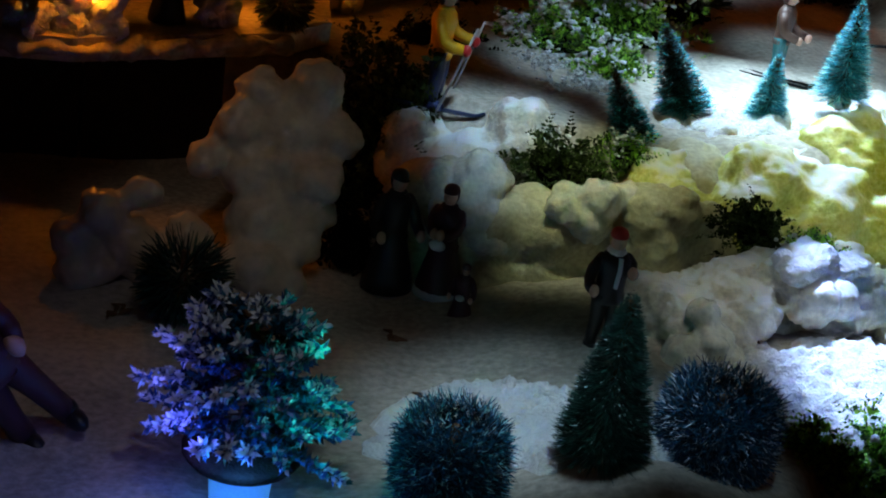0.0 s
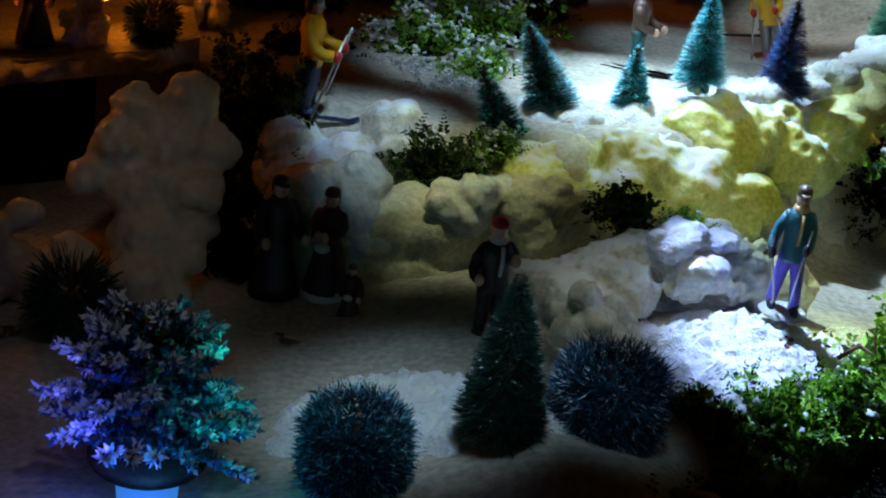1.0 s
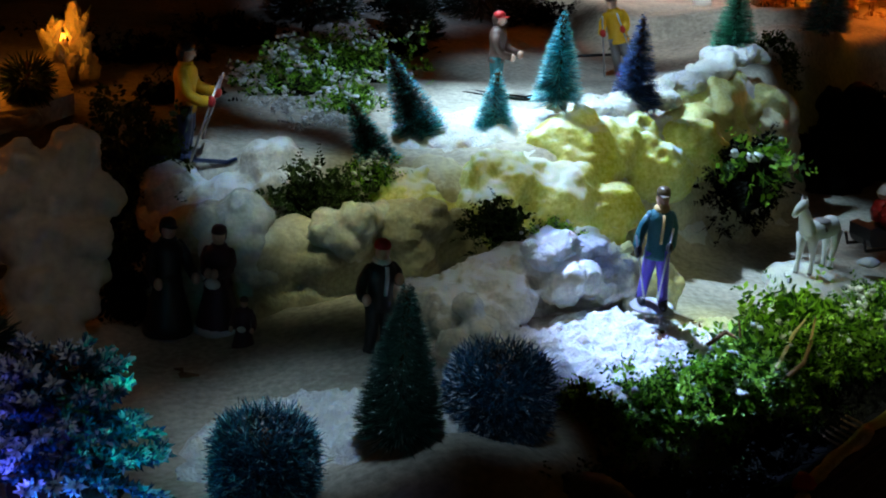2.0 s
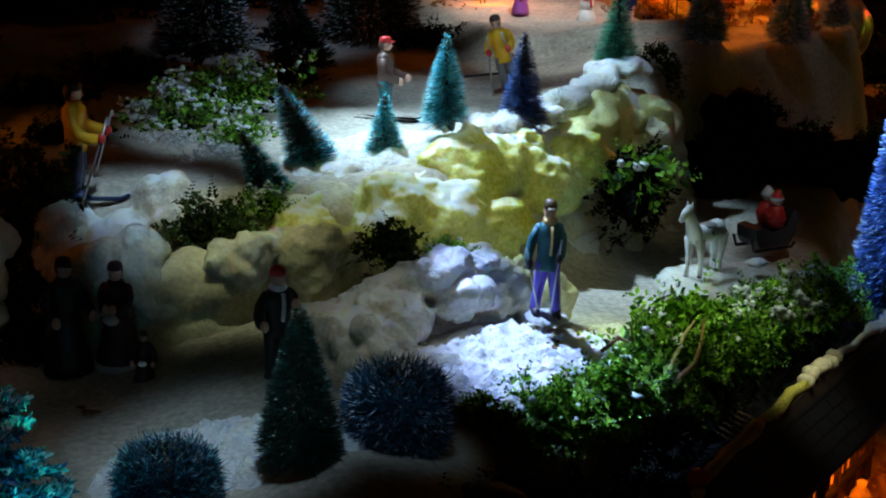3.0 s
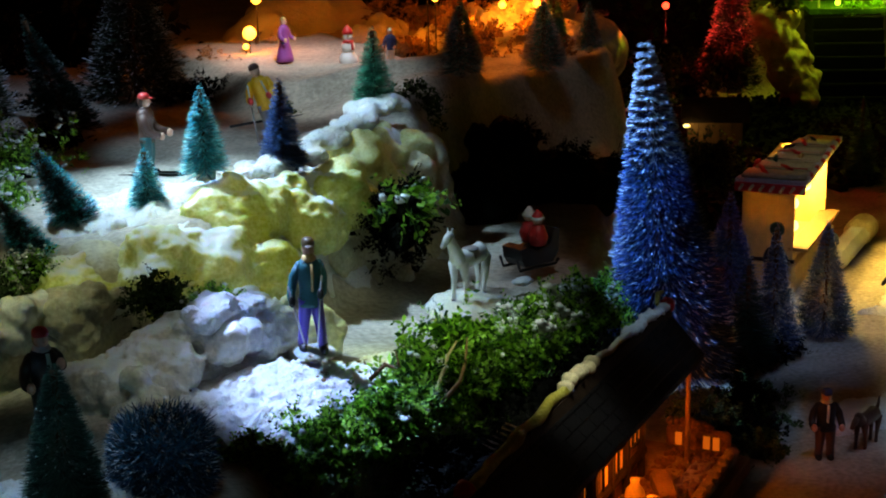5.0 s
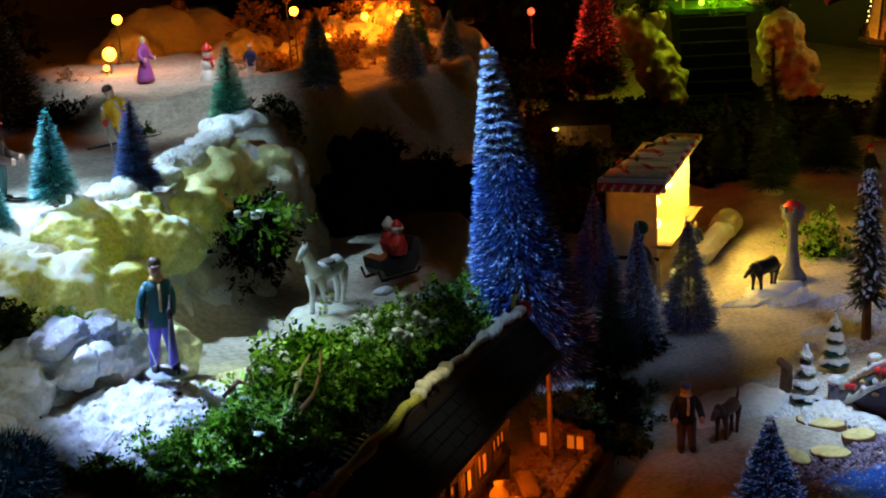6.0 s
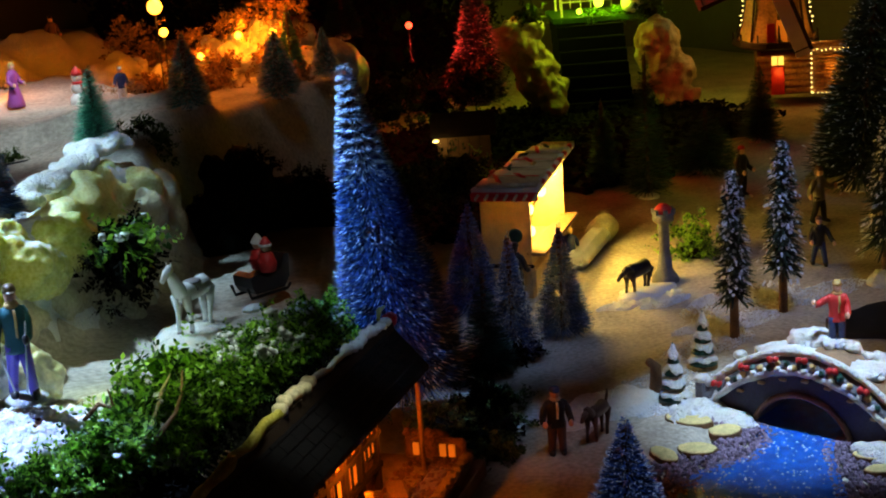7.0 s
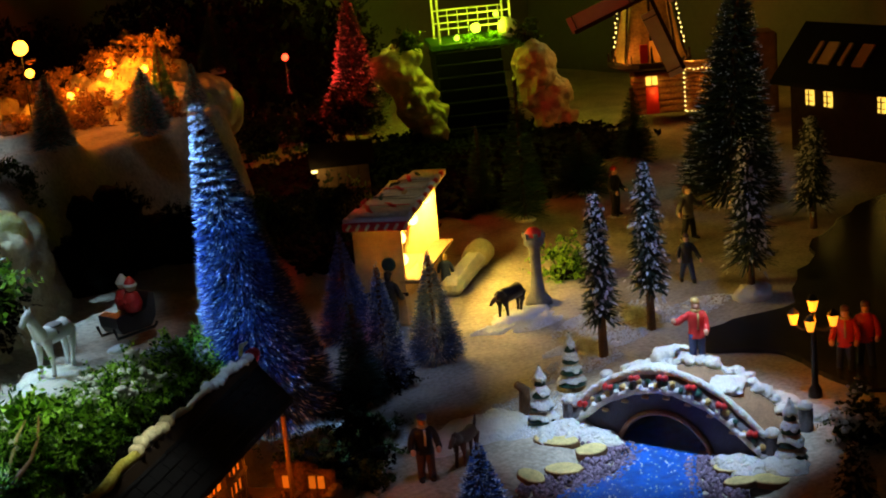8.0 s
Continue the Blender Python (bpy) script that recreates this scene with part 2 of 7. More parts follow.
M = {
    "snow": material("snow", (0.76, 0.76, 0.75), 0.6, vary=0.14, bump=0.8, grain=900, patch=60, bubbles=420, soft=0.5),
    "snow_wool": material("snow_wool", (0.52, 0.475, 0.395), 0.9, vary=0.38, bump=0.45, grain=260, patch=22),
    "crystal": material("crystal_snow", (0.86, 0.88, 0.92), 0.12, vary=0.1, bump=0.5, grain=1600, island=0.5),
    # Yellow of light glowing through the foam is part of this colour.
    "foam": material("cured_foam_lit_yellow", (0.60, 0.59, 0.03), 0.45, vary=0.2, bump=0.3, grain=420, patch=20, second=(0.84, 0.84, 0.38), snowed=0.15, soft=0.9),
    "foam_rim": material("cream_yellow_foam", (0.66, 0.62, 0.20), 0.5, vary=0.2, bump=0.3, grain=420, patch=28, second=(0.78, 0.78, 0.42), soft=0.8),
    "foam_pale": material("pale_foam", (0.66, 0.58, 0.42), 0.4, vary=0.25, bump=0.5, grain=380, patch=40, bubbles=80, soft=0.5),
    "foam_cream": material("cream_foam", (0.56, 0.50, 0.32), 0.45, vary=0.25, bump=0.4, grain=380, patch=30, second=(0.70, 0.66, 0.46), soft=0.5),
    "dough": material("smooth_pale_foam", (0.60, 0.52, 0.40), 0.35, vary=0.15, bump=0.12, grain=240, patch=30, soft=0.5),
    "foam_snow": material("snowy_foam", (0.70, 0.66, 0.55), 0.35, vary=0.3, bump=0.5, grain=380, patch=45, snowed=0.3, soft=0.5),
    "wet": material("glazed_foam", (0.78, 0.76, 0.66), 0.10, vary=0.2, bump=0.4, grain=420, patch=60, soft=0.5),
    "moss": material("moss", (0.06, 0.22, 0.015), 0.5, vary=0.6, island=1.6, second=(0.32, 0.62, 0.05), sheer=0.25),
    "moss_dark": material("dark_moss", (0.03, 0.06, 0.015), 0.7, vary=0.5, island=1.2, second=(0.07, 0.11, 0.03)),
    "moss_white": material("snowy_moss", (0.7, 0.72, 0.72), 0.8, vary=0.2, island=0.6),
    "teal": material("teal_bristle", (0.004, 0.22, 0.28), 0.3, vary=0.4, island=1.2, second=(0.03, 0.62, 0.72)),
    "teal_frost": material("teal_frost", (0.03, 0.46, 0.54), 0.3, vary=0.4, island=1.8, second=(0.42, 0.88, 0.92)),
    "green": material("green_bristle", (0.02, 0.18, 0.10), 0.4, vary=0.4, island=1.0, second=(0.09, 0.44, 0.26)),
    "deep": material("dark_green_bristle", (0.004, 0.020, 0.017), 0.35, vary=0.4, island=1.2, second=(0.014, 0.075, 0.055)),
    "lagoon": material("blue_green_bristle", (0.003, 0.020, 0.045), 0.3, vary=0.4, island=1.8, second=(0.015, 0.13, 0.24)),
    "navy": material("navy_bristle", (0.02, 0.05, 0.14), 0.35, vary=0.4, island=1.0, second=(0.06, 0.13, 0.32)),
    "blue": material("blue_bristle", (0.012, 0.038, 0.15), 0.3, vary=0.5, island=1.4, second=(0.05, 0.14, 0.42)),
    "pine": material("pine_needles", (0.02, 0.04, 0.02), 0.6, vary=0.4, island=1.0, second=(0.05, 0.08, 0.04)),
    "frost": material("frost", (0.75, 0.80, 0.86), 0.3, vary=0.15, island=0.8),
    "grey_frost": material("grey_frost", (0.34, 0.37, 0.42), 0.35, vary=0.4, island=1.2, second=(0.72, 0.76, 0.80)),
    "blue_frost": material("blue_frost", (0.06, 0.14, 0.38), 0.25, vary=0.4, island=2.2, second=(0.72, 0.80, 0.92)),
    "dry": material("dry_twigs", (0.26, 0.15, 0.06), 0.8, vary=0.5, island=1.2),
    "bark": material("bark", (0.16, 0.08, 0.035), 0.85, vary=0.5, bump=0.7),
    "wood": material("brown_wood", (0.22, 0.11, 0.045), 0.7, vary=0.4, bump=0.4),
    # Near-black: serves dead leaves and also stands in for unlit hollows and ground.
    "litter": material("black_litter_and_shade", (0.005, 0.0055, 0.004), 1.0, vary=0.5, island=1.0),
    "honey": material("honey_wood", (0.46, 0.24, 0.07), 0.6, vary=0.5, bump=0.6, grain=300, patch=60),
    "wood_dark": material("dark_wood", (0.035, 0.022, 0.015), 0.75, vary=0.4, bump=0.4),
    "cream": material("cream_wall", (0.62, 0.45, 0.24), 0.75, vary=0.2, bump=0.25),
    "porcelain": material("thin_porcelain", (0.62, 0.43, 0.19), 0.4, vary=0.25, bump=0.2, sheer=0.14),
    "log_end": material("cut_log", (0.72, 0.6, 0.25), 0.6, vary=0.25, patch=200),
    "stone": material("grey_stone", (0.16, 0.16, 0.19), 0.75, vary=0.4, bump=0.6),
    "stone_blue": material("blue_grey_stone", (0.045, 0.055, 0.10), 0.6, vary=0.4, bump=0.5),
    "brick": material("brown_stone", (0.3, 0.18, 0.1), 0.75, vary=0.4, bump=0.5),
    "slate": material("slate_roof", (0.004, 0.004, 0.006), 0.6, vary=0.5, bump=0.6),
    "red": material("red_paint", (0.62, 0.03, 0.03), 0.4, vary=0.2, bump=0.05),
    "yellow": material("yellow_paint", (0.88, 0.46, 0.01), 0.45, vary=0.15, bump=0.05),
    "tealcloth": material("teal_paint", (0.02, 0.13, 0.14), 0.45, vary=0.5, bump=0.05),
    "violet": material("violet_paint", (0.16, 0.10, 0.62), 0.45, vary=0.15, bump=0.05),
    "purple": material("purple_paint", (0.28, 0.06, 0.3), 0.5, vary=0.2, bump=0.05),
    "black": material("black_paint", (0.015, 0.014, 0.016), 0.4, vary=0.3, bump=0.05),
    "navycloth": material("navy_paint", (0.03, 0.05, 0.15), 0.45, vary=0.2, bump=0.05),
    "brown": material("brown_paint", (0.12, 0.06, 0.045), 0.5, vary=0.25, bump=0.05),
    "plum": material("plum_paint", (0.07, 0.02, 0.03), 0.5, vary=0.25, bump=0.05),
    "umber": material("umber_paint", (0.09, 0.06, 0.02), 0.4, vary=0.4, bump=0.1),
    "grey": material("grey_paint", (0.25, 0.22, 0.22), 0.5, vary=0.2, bump=0.05),
    "white": material("white_paint", (0.8, 0.8, 0.78), 0.35, vary=0.1, bump=0.05),
    "skin": material("skin_paint", (0.72, 0.42, 0.3), 0.45, vary=0.1, bump=0.03),
    "gold": material("ochre_paint", (0.55, 0.36, 0.12), 0.5, vary=0.3, bump=0.1),
    "iron": material("black_iron", (0.02, 0.02, 0.022), 0.35, 0.6, vary=0.2, bump=0.1),
    "steel": material("grey_steel", (0.55, 0.55, 0.58), 0.3, 0.8, vary=0.1, bump=0.05),
    "water": material("blue_glitter", (0.0, 0.10, 0.80), 0.3, vary=0.5, grain=1500, patch=120, bump=1.0, second=(0.0, 0.24, 1.0)),
    "gravel": material("purple_gravel", (0.26, 0.2, 0.3), 0.8, vary=0.4, bump=0.8, island=1.0),
    "ice": material("dark_ice", (0.03, 0.03, 0.035), 0.15, vary=0.4, bump=0.1, patch=30),
    "ridge_moss": material("ridge_moss", (0.58, 0.50, 0.03), 0.6, vary=0.4, bump=0.8, grain=500, patch=120, second=(0.55, 0.52, 0.12)),
    "cream_stone": material("cream_stone", (0.62, 0.56, 0.36), 0.45, vary=0.3, bump=0.4, grain=500, patch=150),
    "adobe": material("dark_brown_brick", (0.20, 0.085, 0.035), 0.8, vary=0.5, bump=0.9, grain=420, patch=120),
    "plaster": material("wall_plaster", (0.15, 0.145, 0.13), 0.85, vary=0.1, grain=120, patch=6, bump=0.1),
    "rock": material("brown_pebble", (0.32, 0.22, 0.15), 0.55, vary=0.3, patch=60),
    "glow_amber": material("amber_bulb", (1, 0.6, 0.2), glow=(1.0, 0.32, 0.02), power=10, bump=0),
    "glow_warm": material("warm_bulb", (1, 0.8, 0.4), glow=(1.0, 0.75, 0.2), power=4, bump=0),
    "glow_pane": material("lit_pane", (1, 0.8, 0.3), glow=(1.0, 0.62, 0.08), power=1.5, bump=0),
    "glow_red": material("red_bulb", (1, 0.1, 0.05), glow=(1.0, 0.06, 0.02), power=5, bump=0),
    "glow_green": material("green_bulb", (0.7, 1, 0.2), glow=(0.62, 1.0, 0.04), power=3.5, bump=0),
    "glow_blue": material("blue_led", (0.1, 0.4, 1), glow=(0.05, 0.28, 0.9), power=0.6, bump=0),
    "glow_dim": material("dim_pane", (0.8, 0.35, 0.08), glow=(1.0, 0.22, 0.01), power=0.38, bump=0),
    "glow_lamp": material("lantern_glass", (1, 0.6, 0.2), glow=(1.0, 0.32, 0.015), power=1.8, bump=0),
}

for dull in ("litter", "slate", "moss_dark", "wood_dark", "snow_wool"):
    M[dull].node_tree.nodes["Principled BSDF"].inputs["Specular IOR Level"].default_value = 0.12

# ---- mesh tools ----


class Shape:
    """Vertices and faces with a material slot for each face."""

    def __init__(self):
        self.v, self.f, self.s, self.slot = [], [], [], 0

    def put(self, verts, faces):
        k = len(self.v)
        self.v += [tuple(p) for p in verts]
        self.f += [tuple(i + k for i in f) for f in faces]
        self.s += [self.slot] * len(faces)
        return self

    def use(self, slot):
        self.slot = slot
        return self

    def box(self, centre, size, turn=None, edge=0.0):
        x, y, z = (d / 2 for d in size)
        e = min(edge or 0.06 * min(size), 0.45 * min(size))
        pts = []
        for sx in (-1, 1):
            for sy in (-1, 1):
                for sz in (-1, 1):
                    pts += [(sx * x, sy * (y - e), sz * (z - e)), (sx * (x - e), sy * y, sz * (z - e)), (sx * (x - e), sy * (y - e), sz * z)]
        bm = bmesh.new()
        for p in pts:
            bm.verts.new(p)
        bmesh.ops.convex_hull(bm, input=bm.verts)
        bm.verts.index_update()
        m = Matrix.Translation(centre) @ (turn.to_4x4() if turn else Matrix())
        self.put([m @ v.co for v in bm.verts], [[v.index for v in f.verts] for f in bm.faces])
        bm.free()
        return self

    def tube(self, pts, radii, n=8, flat=1.0):
        pts = [Vector(p) for p in pts]
        if not hasattr(radii, "__len__"):
            radii = [radii] * len(pts)
        rings, up = [], None
        for i, p in enumerate(pts):
            d = (pts[min(i + 1, len(pts) - 1)] - pts[max(i - 1, 0)]).normalized()
            if up is None:
                up = d.orthogonal().normalized()
            side = d.cross(up).normalized()
            up = side.cross(d).normalized()
            rings.append([p + radii[i] * (math.cos(a) * side + flat * math.sin(a) * up) for a in (2 * math.pi * k / n for k in range(n))])
        verts = [v for r in rings for v in r]
        faces = [(i * n + k, i * n + (k + 1) % n, (i + 1) * n + (k + 1) % n, (i + 1) * n + k) for i in range(len(pts) - 1) for k in range(n)]
        faces += [tuple(reversed(range(n))), tuple((len(pts) - 1) * n + k for k in range(n))]
        return self.put(verts, faces)

    def lathe(self, profile, centre=(0, 0, 0), n=16, oval=1.0):
        c = Vector(centre)
        verts = [c + Vector((r * math.cos(a), oval * r * math.sin(a), z)) for r, z in profile for a in (2 * math.pi * k / n for k in range(n))]
        faces = [(i * n + k, i * n + (k + 1) % n, (i + 1) * n + (k + 1) % n, (i + 1) * n + k) for i in range(len(profile) - 1) for k in range(n)]
        faces += [tuple(reversed(range(n))), tuple((len(profile) - 1) * n + k for k in range(n))]
        return self.put(verts, faces)

    def ball(self, centre, size, n=12, rough=0.0, scale=60.0):
        sx, sy, sz = size if hasattr(size, "__len__") else (size,) * 3
        c, rows = Vector(centre), max(6, n * 2 // 3)
        verts = []
        for i in range(rows + 1):
            th = math.pi * i / rows
            for k in range(n):
                ph = 2 * math.pi * k / n
                d = Vector((math.sin(th) * math.cos(ph), math.sin(th) * math.sin(ph), math.cos(th)))
                p = Vector((d.x * sx, d.y * sy, d.z * sz))
                if rough:
                    p *= 1 + rough * (noise.noise((c + p) * scale) + 0.45 * noise.noise((c + p) * scale * 3.1) + 0.2 * noise.noise((c + p) * scale * 9.0))
                verts.append(c + p)
        faces = [((i + 1) * n + k, (i + 1) * n + (k + 1) % n, i * n + (k + 1) % n, i * n + k) for i in range(rows) for k in range(n)]
        return self.put(verts, faces)

    def prism(self, outline, z0, z1):
        n = len(outline)
        verts = [(x, y, z0) for x, y in outline] + [(x, y, z1) for x, y in outline]
        faces = [(k, (k + 1) % n, n + (k + 1) % n, n + k) for k in range(n)] + [tuple(reversed(range(n))), tuple(range(n, 2 * n))]
        return self.put(verts, faces)

    def mesh(self, name, mats, smooth=True):
        me = bpy.data.meshes.new(name)
        me.from_pydata(self.v, [], self.f)
        for m in mats:
            me.materials.append(M[m])
        me.polygons.foreach_set("material_index", self.s)
        if smooth:
            me.polygons.foreach_set("use_smooth", [True] * len(self.f))
        me.validate()
        me.update()
        return me


def part(name, shape, mats, parent=None, label="", smooth=False, kind=""):
    mats = [mats] if isinstance(mats, str) else mats
    ob = new(name, shape.mesh(name, mats, smooth))
    ob.parent = parent
    return tagged(ob, label=label, kind=kind)


def thing(name, at, label, category, group="", turn=0.0, lean=(0, 0)):
    ob = new(name)
    ob.empty_display_size = 0.01
    ob.matrix_basis = pose(*at, lean[0], lean[1], turn)
    return tagged(ob, label, category, group)


def smooth(a, b, x):
    t = min(1.0, max(0.0, (x - a) / (b - a)))
    return t * t * (3 - 2 * t)


def bump_at(x, y, cx, cy, rx, ry=None):
    return math.exp(-(((x - cx) / rx) ** 2 + ((y - cy) / (ry or rx)) ** 2))


def inside(poly, x, y):
    """Distance to the outline of a polygon: positive within."""
    best, odd, n = 9.0, False, len(poly)
    for i in range(n):
        (ax, ay), (bx, by) = poly[i], poly[(i + 1) % n]
        dx, dy = bx - ax, by - ay
        t = min(1.0, max(0.0, ((x - ax) * dx + (y - ay) * dy) / (dx * dx + dy * dy)))
        best = min(best, math.hypot(x - ax - t * dx, y - ay - t * dy))
        if (ay > y) != (by > y) and x < ax + (y - ay) * dx / dy:
            odd = not odd
    return best if odd else -best


# ---- the ground: a low village floor, a terrace and an upper plateau, all under snow ----
TERRACE = [(-0.8, -0.3), (0.1, -0.3), (0.22, 0.36), (0.26, 0.45), (0.40, 0.56), (0.54, 0.63), (0.60, 0.70), (0.70, 0.84), (0.80, 1.0), (0.95, 1.2), (0.95, 2.1), (-0.8, 2.1)]
PLATEAU = [(-0.8, 0.80), (0.03, 0.80), (0.08, 0.74), (0.15, 0.70), (0.24, 0.69), (0.30, 0.68), (0.38, 0.73), (0.47, 0.80), (0.54, 0.87), (0.60, 0.96), (0.74, 1.06), (0.92, 1.16), (0.98, 1.4), (0.98, 2.1), (-0.8, 2.1)]


def ground_height(x, y):
    rough = 0.004 * noise.noise((x * 18, y * 18, 0.3)) + 0.0015 * noise.noise((x * 70, y * 70, 2.3))
    t = smooth(-0.03, 0.025, inside(TERRACE, x, y))
    low = 0.108 + 0.02 * smooth(0.08, 0.2, x) * smooth(0.5, 0.2, x) + 0.010 * bump_at(x, y, 0.31, 0.565, 0.035) + 0.004 * bump_at(x, y, 0.30, 0.54, 0.07)
    low += 0.03 * bump_at(x, y, 0.15, 0.40, 0.08, 0.07) - 0.008 * smooth(0.4, 0.56, x)
    p = smooth(-0.025, 0.02, inside(PLATEAU, x, y))
    high = 0.18 + 0.012 * bump_at(x, y, 0.33, 0.74, 0.06) + 0.01 * bump_at(x, y, 0.5, 0.87, 0.05) + 0.03 * bump_at(x, y, 0.61, 0.98, 0.09)
    high += 0.017 * smooth(0.0, 0.022, y - 1.05 + 0.3 * (x - 0.5)) * smooth(0.455, 0.49, x) * smooth(0.69, 0.65, x) * smooth(1.42, 1.34, y)
    pond = 0.016 * max(smooth(0.11, 0.07, math.hypot(x - 0.735, y - 0.41)), smooth(0.075, 0.045, math.hypot(x - 0.85, y - 0.49)), smooth(0.075, 0.045, math.hypot(x - 0.79, y - 0.455)))
    return t * low + p * (high - low) - pond * (1 - t) + rough * (1 - 0.6 * (1 - t))


def build_ground():
    xs = [-0.8 + 0.1 * i for i in range(5)] + [-0.3 + 0.0085 * i for i in range(200)] + [1.4 + 0.03 * i for i in range(22)]
    ys = [-0.3 + 0.06 * i for i in range(9)] + [0.24 + 0.0085 * i for i in range(136)] + [1.4 + 0.03 * i for i in range(19)]
    s = Shape()
    n = len(xs)
    s.put([(x, y, ground_height(x, y)) for y in ys for x in xs], [(j * n + i, j * n + i + 1, (j + 1) * n + i + 1, (j + 1) * n + i) for j in range(len(ys) - 1) for i in range(n - 1)])
    tagged(part("ground", s, "snow_wool", smooth=True), "cream artificial snow blanket over stepped ground", "ground", kind="structure")


build_ground()
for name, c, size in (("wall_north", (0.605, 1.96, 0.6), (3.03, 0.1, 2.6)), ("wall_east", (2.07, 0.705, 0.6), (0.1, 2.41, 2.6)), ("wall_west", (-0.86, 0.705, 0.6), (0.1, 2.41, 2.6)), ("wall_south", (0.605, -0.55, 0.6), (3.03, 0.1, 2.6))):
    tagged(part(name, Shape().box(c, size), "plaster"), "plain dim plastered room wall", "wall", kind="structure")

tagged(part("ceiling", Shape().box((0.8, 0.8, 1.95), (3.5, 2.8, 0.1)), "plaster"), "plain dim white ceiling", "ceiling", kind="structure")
tagged(part("floor", Shape().box((0.8, 0.8, -0.72), (3.5, 2.8, 0.1)), "wood_dark"), "dark wooden room floor under the table", "floor", kind="structure")

# ---- bristle trees ----


def bristles(height, radius, count, turns, thick, seed, blunt=0.0, slim=1.0, loose=1.0, tip=0.2, core=0.12, rimed=1.0, crown=2.0, butt=0.035):
    """Needles wound round a wire in a helix: the green lengths and their frosted ends."""
    rng = random.Random(seed)
    a, b, c = Shape(), Shape(), Shape()
    for i in range(count):
        f = 1 - (1 - (i + 0.5) / count) ** 0.62
        h = f * turns
        ang = 2 * math.pi * h + rng.uniform(-0.3, 0.3) * loose
        z = height * (0.04 + 0.95 * min(1, max(0, f + rng.gauss(0, 0.18 / turns) * loose)))
        if blunt:
            q = (z / height - 0.5) * 2
            r = radius * max(0.0, 1 - abs(q) ** (2 + blunt)) ** 0.5
            mid, k = Vector((0, 0, height / 2)), rng.uniform(0.93, 1.04)
            e = Vector((r * math.cos(ang), r * math.sin(ang), z - height / 2)) * k
            j = Vector((rng.gauss(0, 1), rng.gauss(0, 1), rng.gauss(0, 1))) * radius * 0.17
            j -= e * (0.7 * j.dot(e) / e.length_squared)
            side = e.cross(Vector((rng.gauss(0, 1), rng.gauss(0, 1), rng.gauss(0, 1)))).normalized() * thick
            p0, p1, p2 = mid + e * core, mid + e * (1 - tip) + j * 0.7, mid + e + j
            low, end = (a, a) if rng.random() > rimed else (a, b)
            low.put([p0 - side, p0 + side, p1 + side * 0.8, p1 - side * 0.8], [(0, 1, 2, 3)])
            end.put([p1 - side * 0.8, p1 + side * 0.8, p2 + side * 0.4, p2 - side * 0.4], [(0, 1, 2, 3)])
            continue
        else:
            r = radius * (1 - z / height) ** slim + butt * radius
        r *= rng.uniform(0.82, 1.06)
        ang2 = ang + rng.uniform(-0.5, 0.5) * loose
        d = Vector((math.cos(ang2), math.sin(ang2), rng.uniform(-0.25, 0.35)))
        if f > crown - 0.12 + 0.24 * rng.random():
            z = height * (0.04 + 0.95 * h / turns + rng.gauss(0, 0.06 / turns))
            d = Vector((math.cos(ang), math.sin(ang), rng.uniform(-0.05, 0.1)))
            w = Vector((-math.sin(ang), math.cos(ang), rng.uniform(-0.5, 0.5))).normalized() * thick * 1.3
            p0, p2 = Vector((0, 0, z)) + d * r * 0.3, Vector((0, 0, z)) + d * r
            c.put([p0 - w, p0 + w, p2 + w, p2 - w], [(0, 1, 2, 3)])
            continue
        side = Vector((-math.sin(ang2), math.cos(ang2), rng.uniform(-0.8, 0.8))).normalized() * thick
        p0 = Vector((0, 0, z)) + d * r * core
        p1 = Vector((0, 0, z)) + d * r * (1 - tip)
        p2 = Vector((0, 0, z)) + d * r
        a.put([p0 - side, p0 + side, p1 + side * 0.8, p1 - side * 0.8], [(0, 1, 2, 3)])
        if rng.random() > rimed:
            a.put([p1 - side * 0.8, p1 + side * 0.8, p2 + side * 0.3, p2 - side * 0.3], [(0, 1, 2, 3)])
            continue
        b.put([p1 - side * 0.9, p1 + side * 0.9, p2 + side * 0.5, p2 - side * 0.5], [(0, 1, 2, 3)])
    return a, b, c


def bristle_tree(name, at, height, radius, needle, frost, label, count=900, turns=14, thick=0.0005, seed=1, lean=(0, 0), group="bristle trees", foot=True, axis=None, **more):
    t = thing(name, at, label, "tree", group, random.Random(seed).uniform(0, 360), lean)
    if axis:
        t.matrix_basis = Matrix.Translation(at) @ Vector(axis).to_track_quat("Z", "Y").to_matrix().to_4x4()
    a, b, c = bristles(height, radius, count, turns, thick, seed, **more)
    if c.v:
        part("frosted_crown", c, "grey_frost", t, "white frosted rings at the tip")
    part("needle_coat", a, needle, t)
    part("frost_coat", b, frost, t, "pale frosted bristle ends")
    part("wire_stem", Shape().tube([(0, 0, -0.004), (0, 0, height * (0.8 if "blunt" in more else 0.93))], 0.0012 + radius * 0.03, 6), "bark", t)
    if foot:
        part("foot", Shape().lathe([(radius * 0.35, -0.002), (radius * 0.38, 0.002), (radius * 0.3, 0.004), (0.002, 0.005)], n=14), "snow", t, smooth=True)
    return t


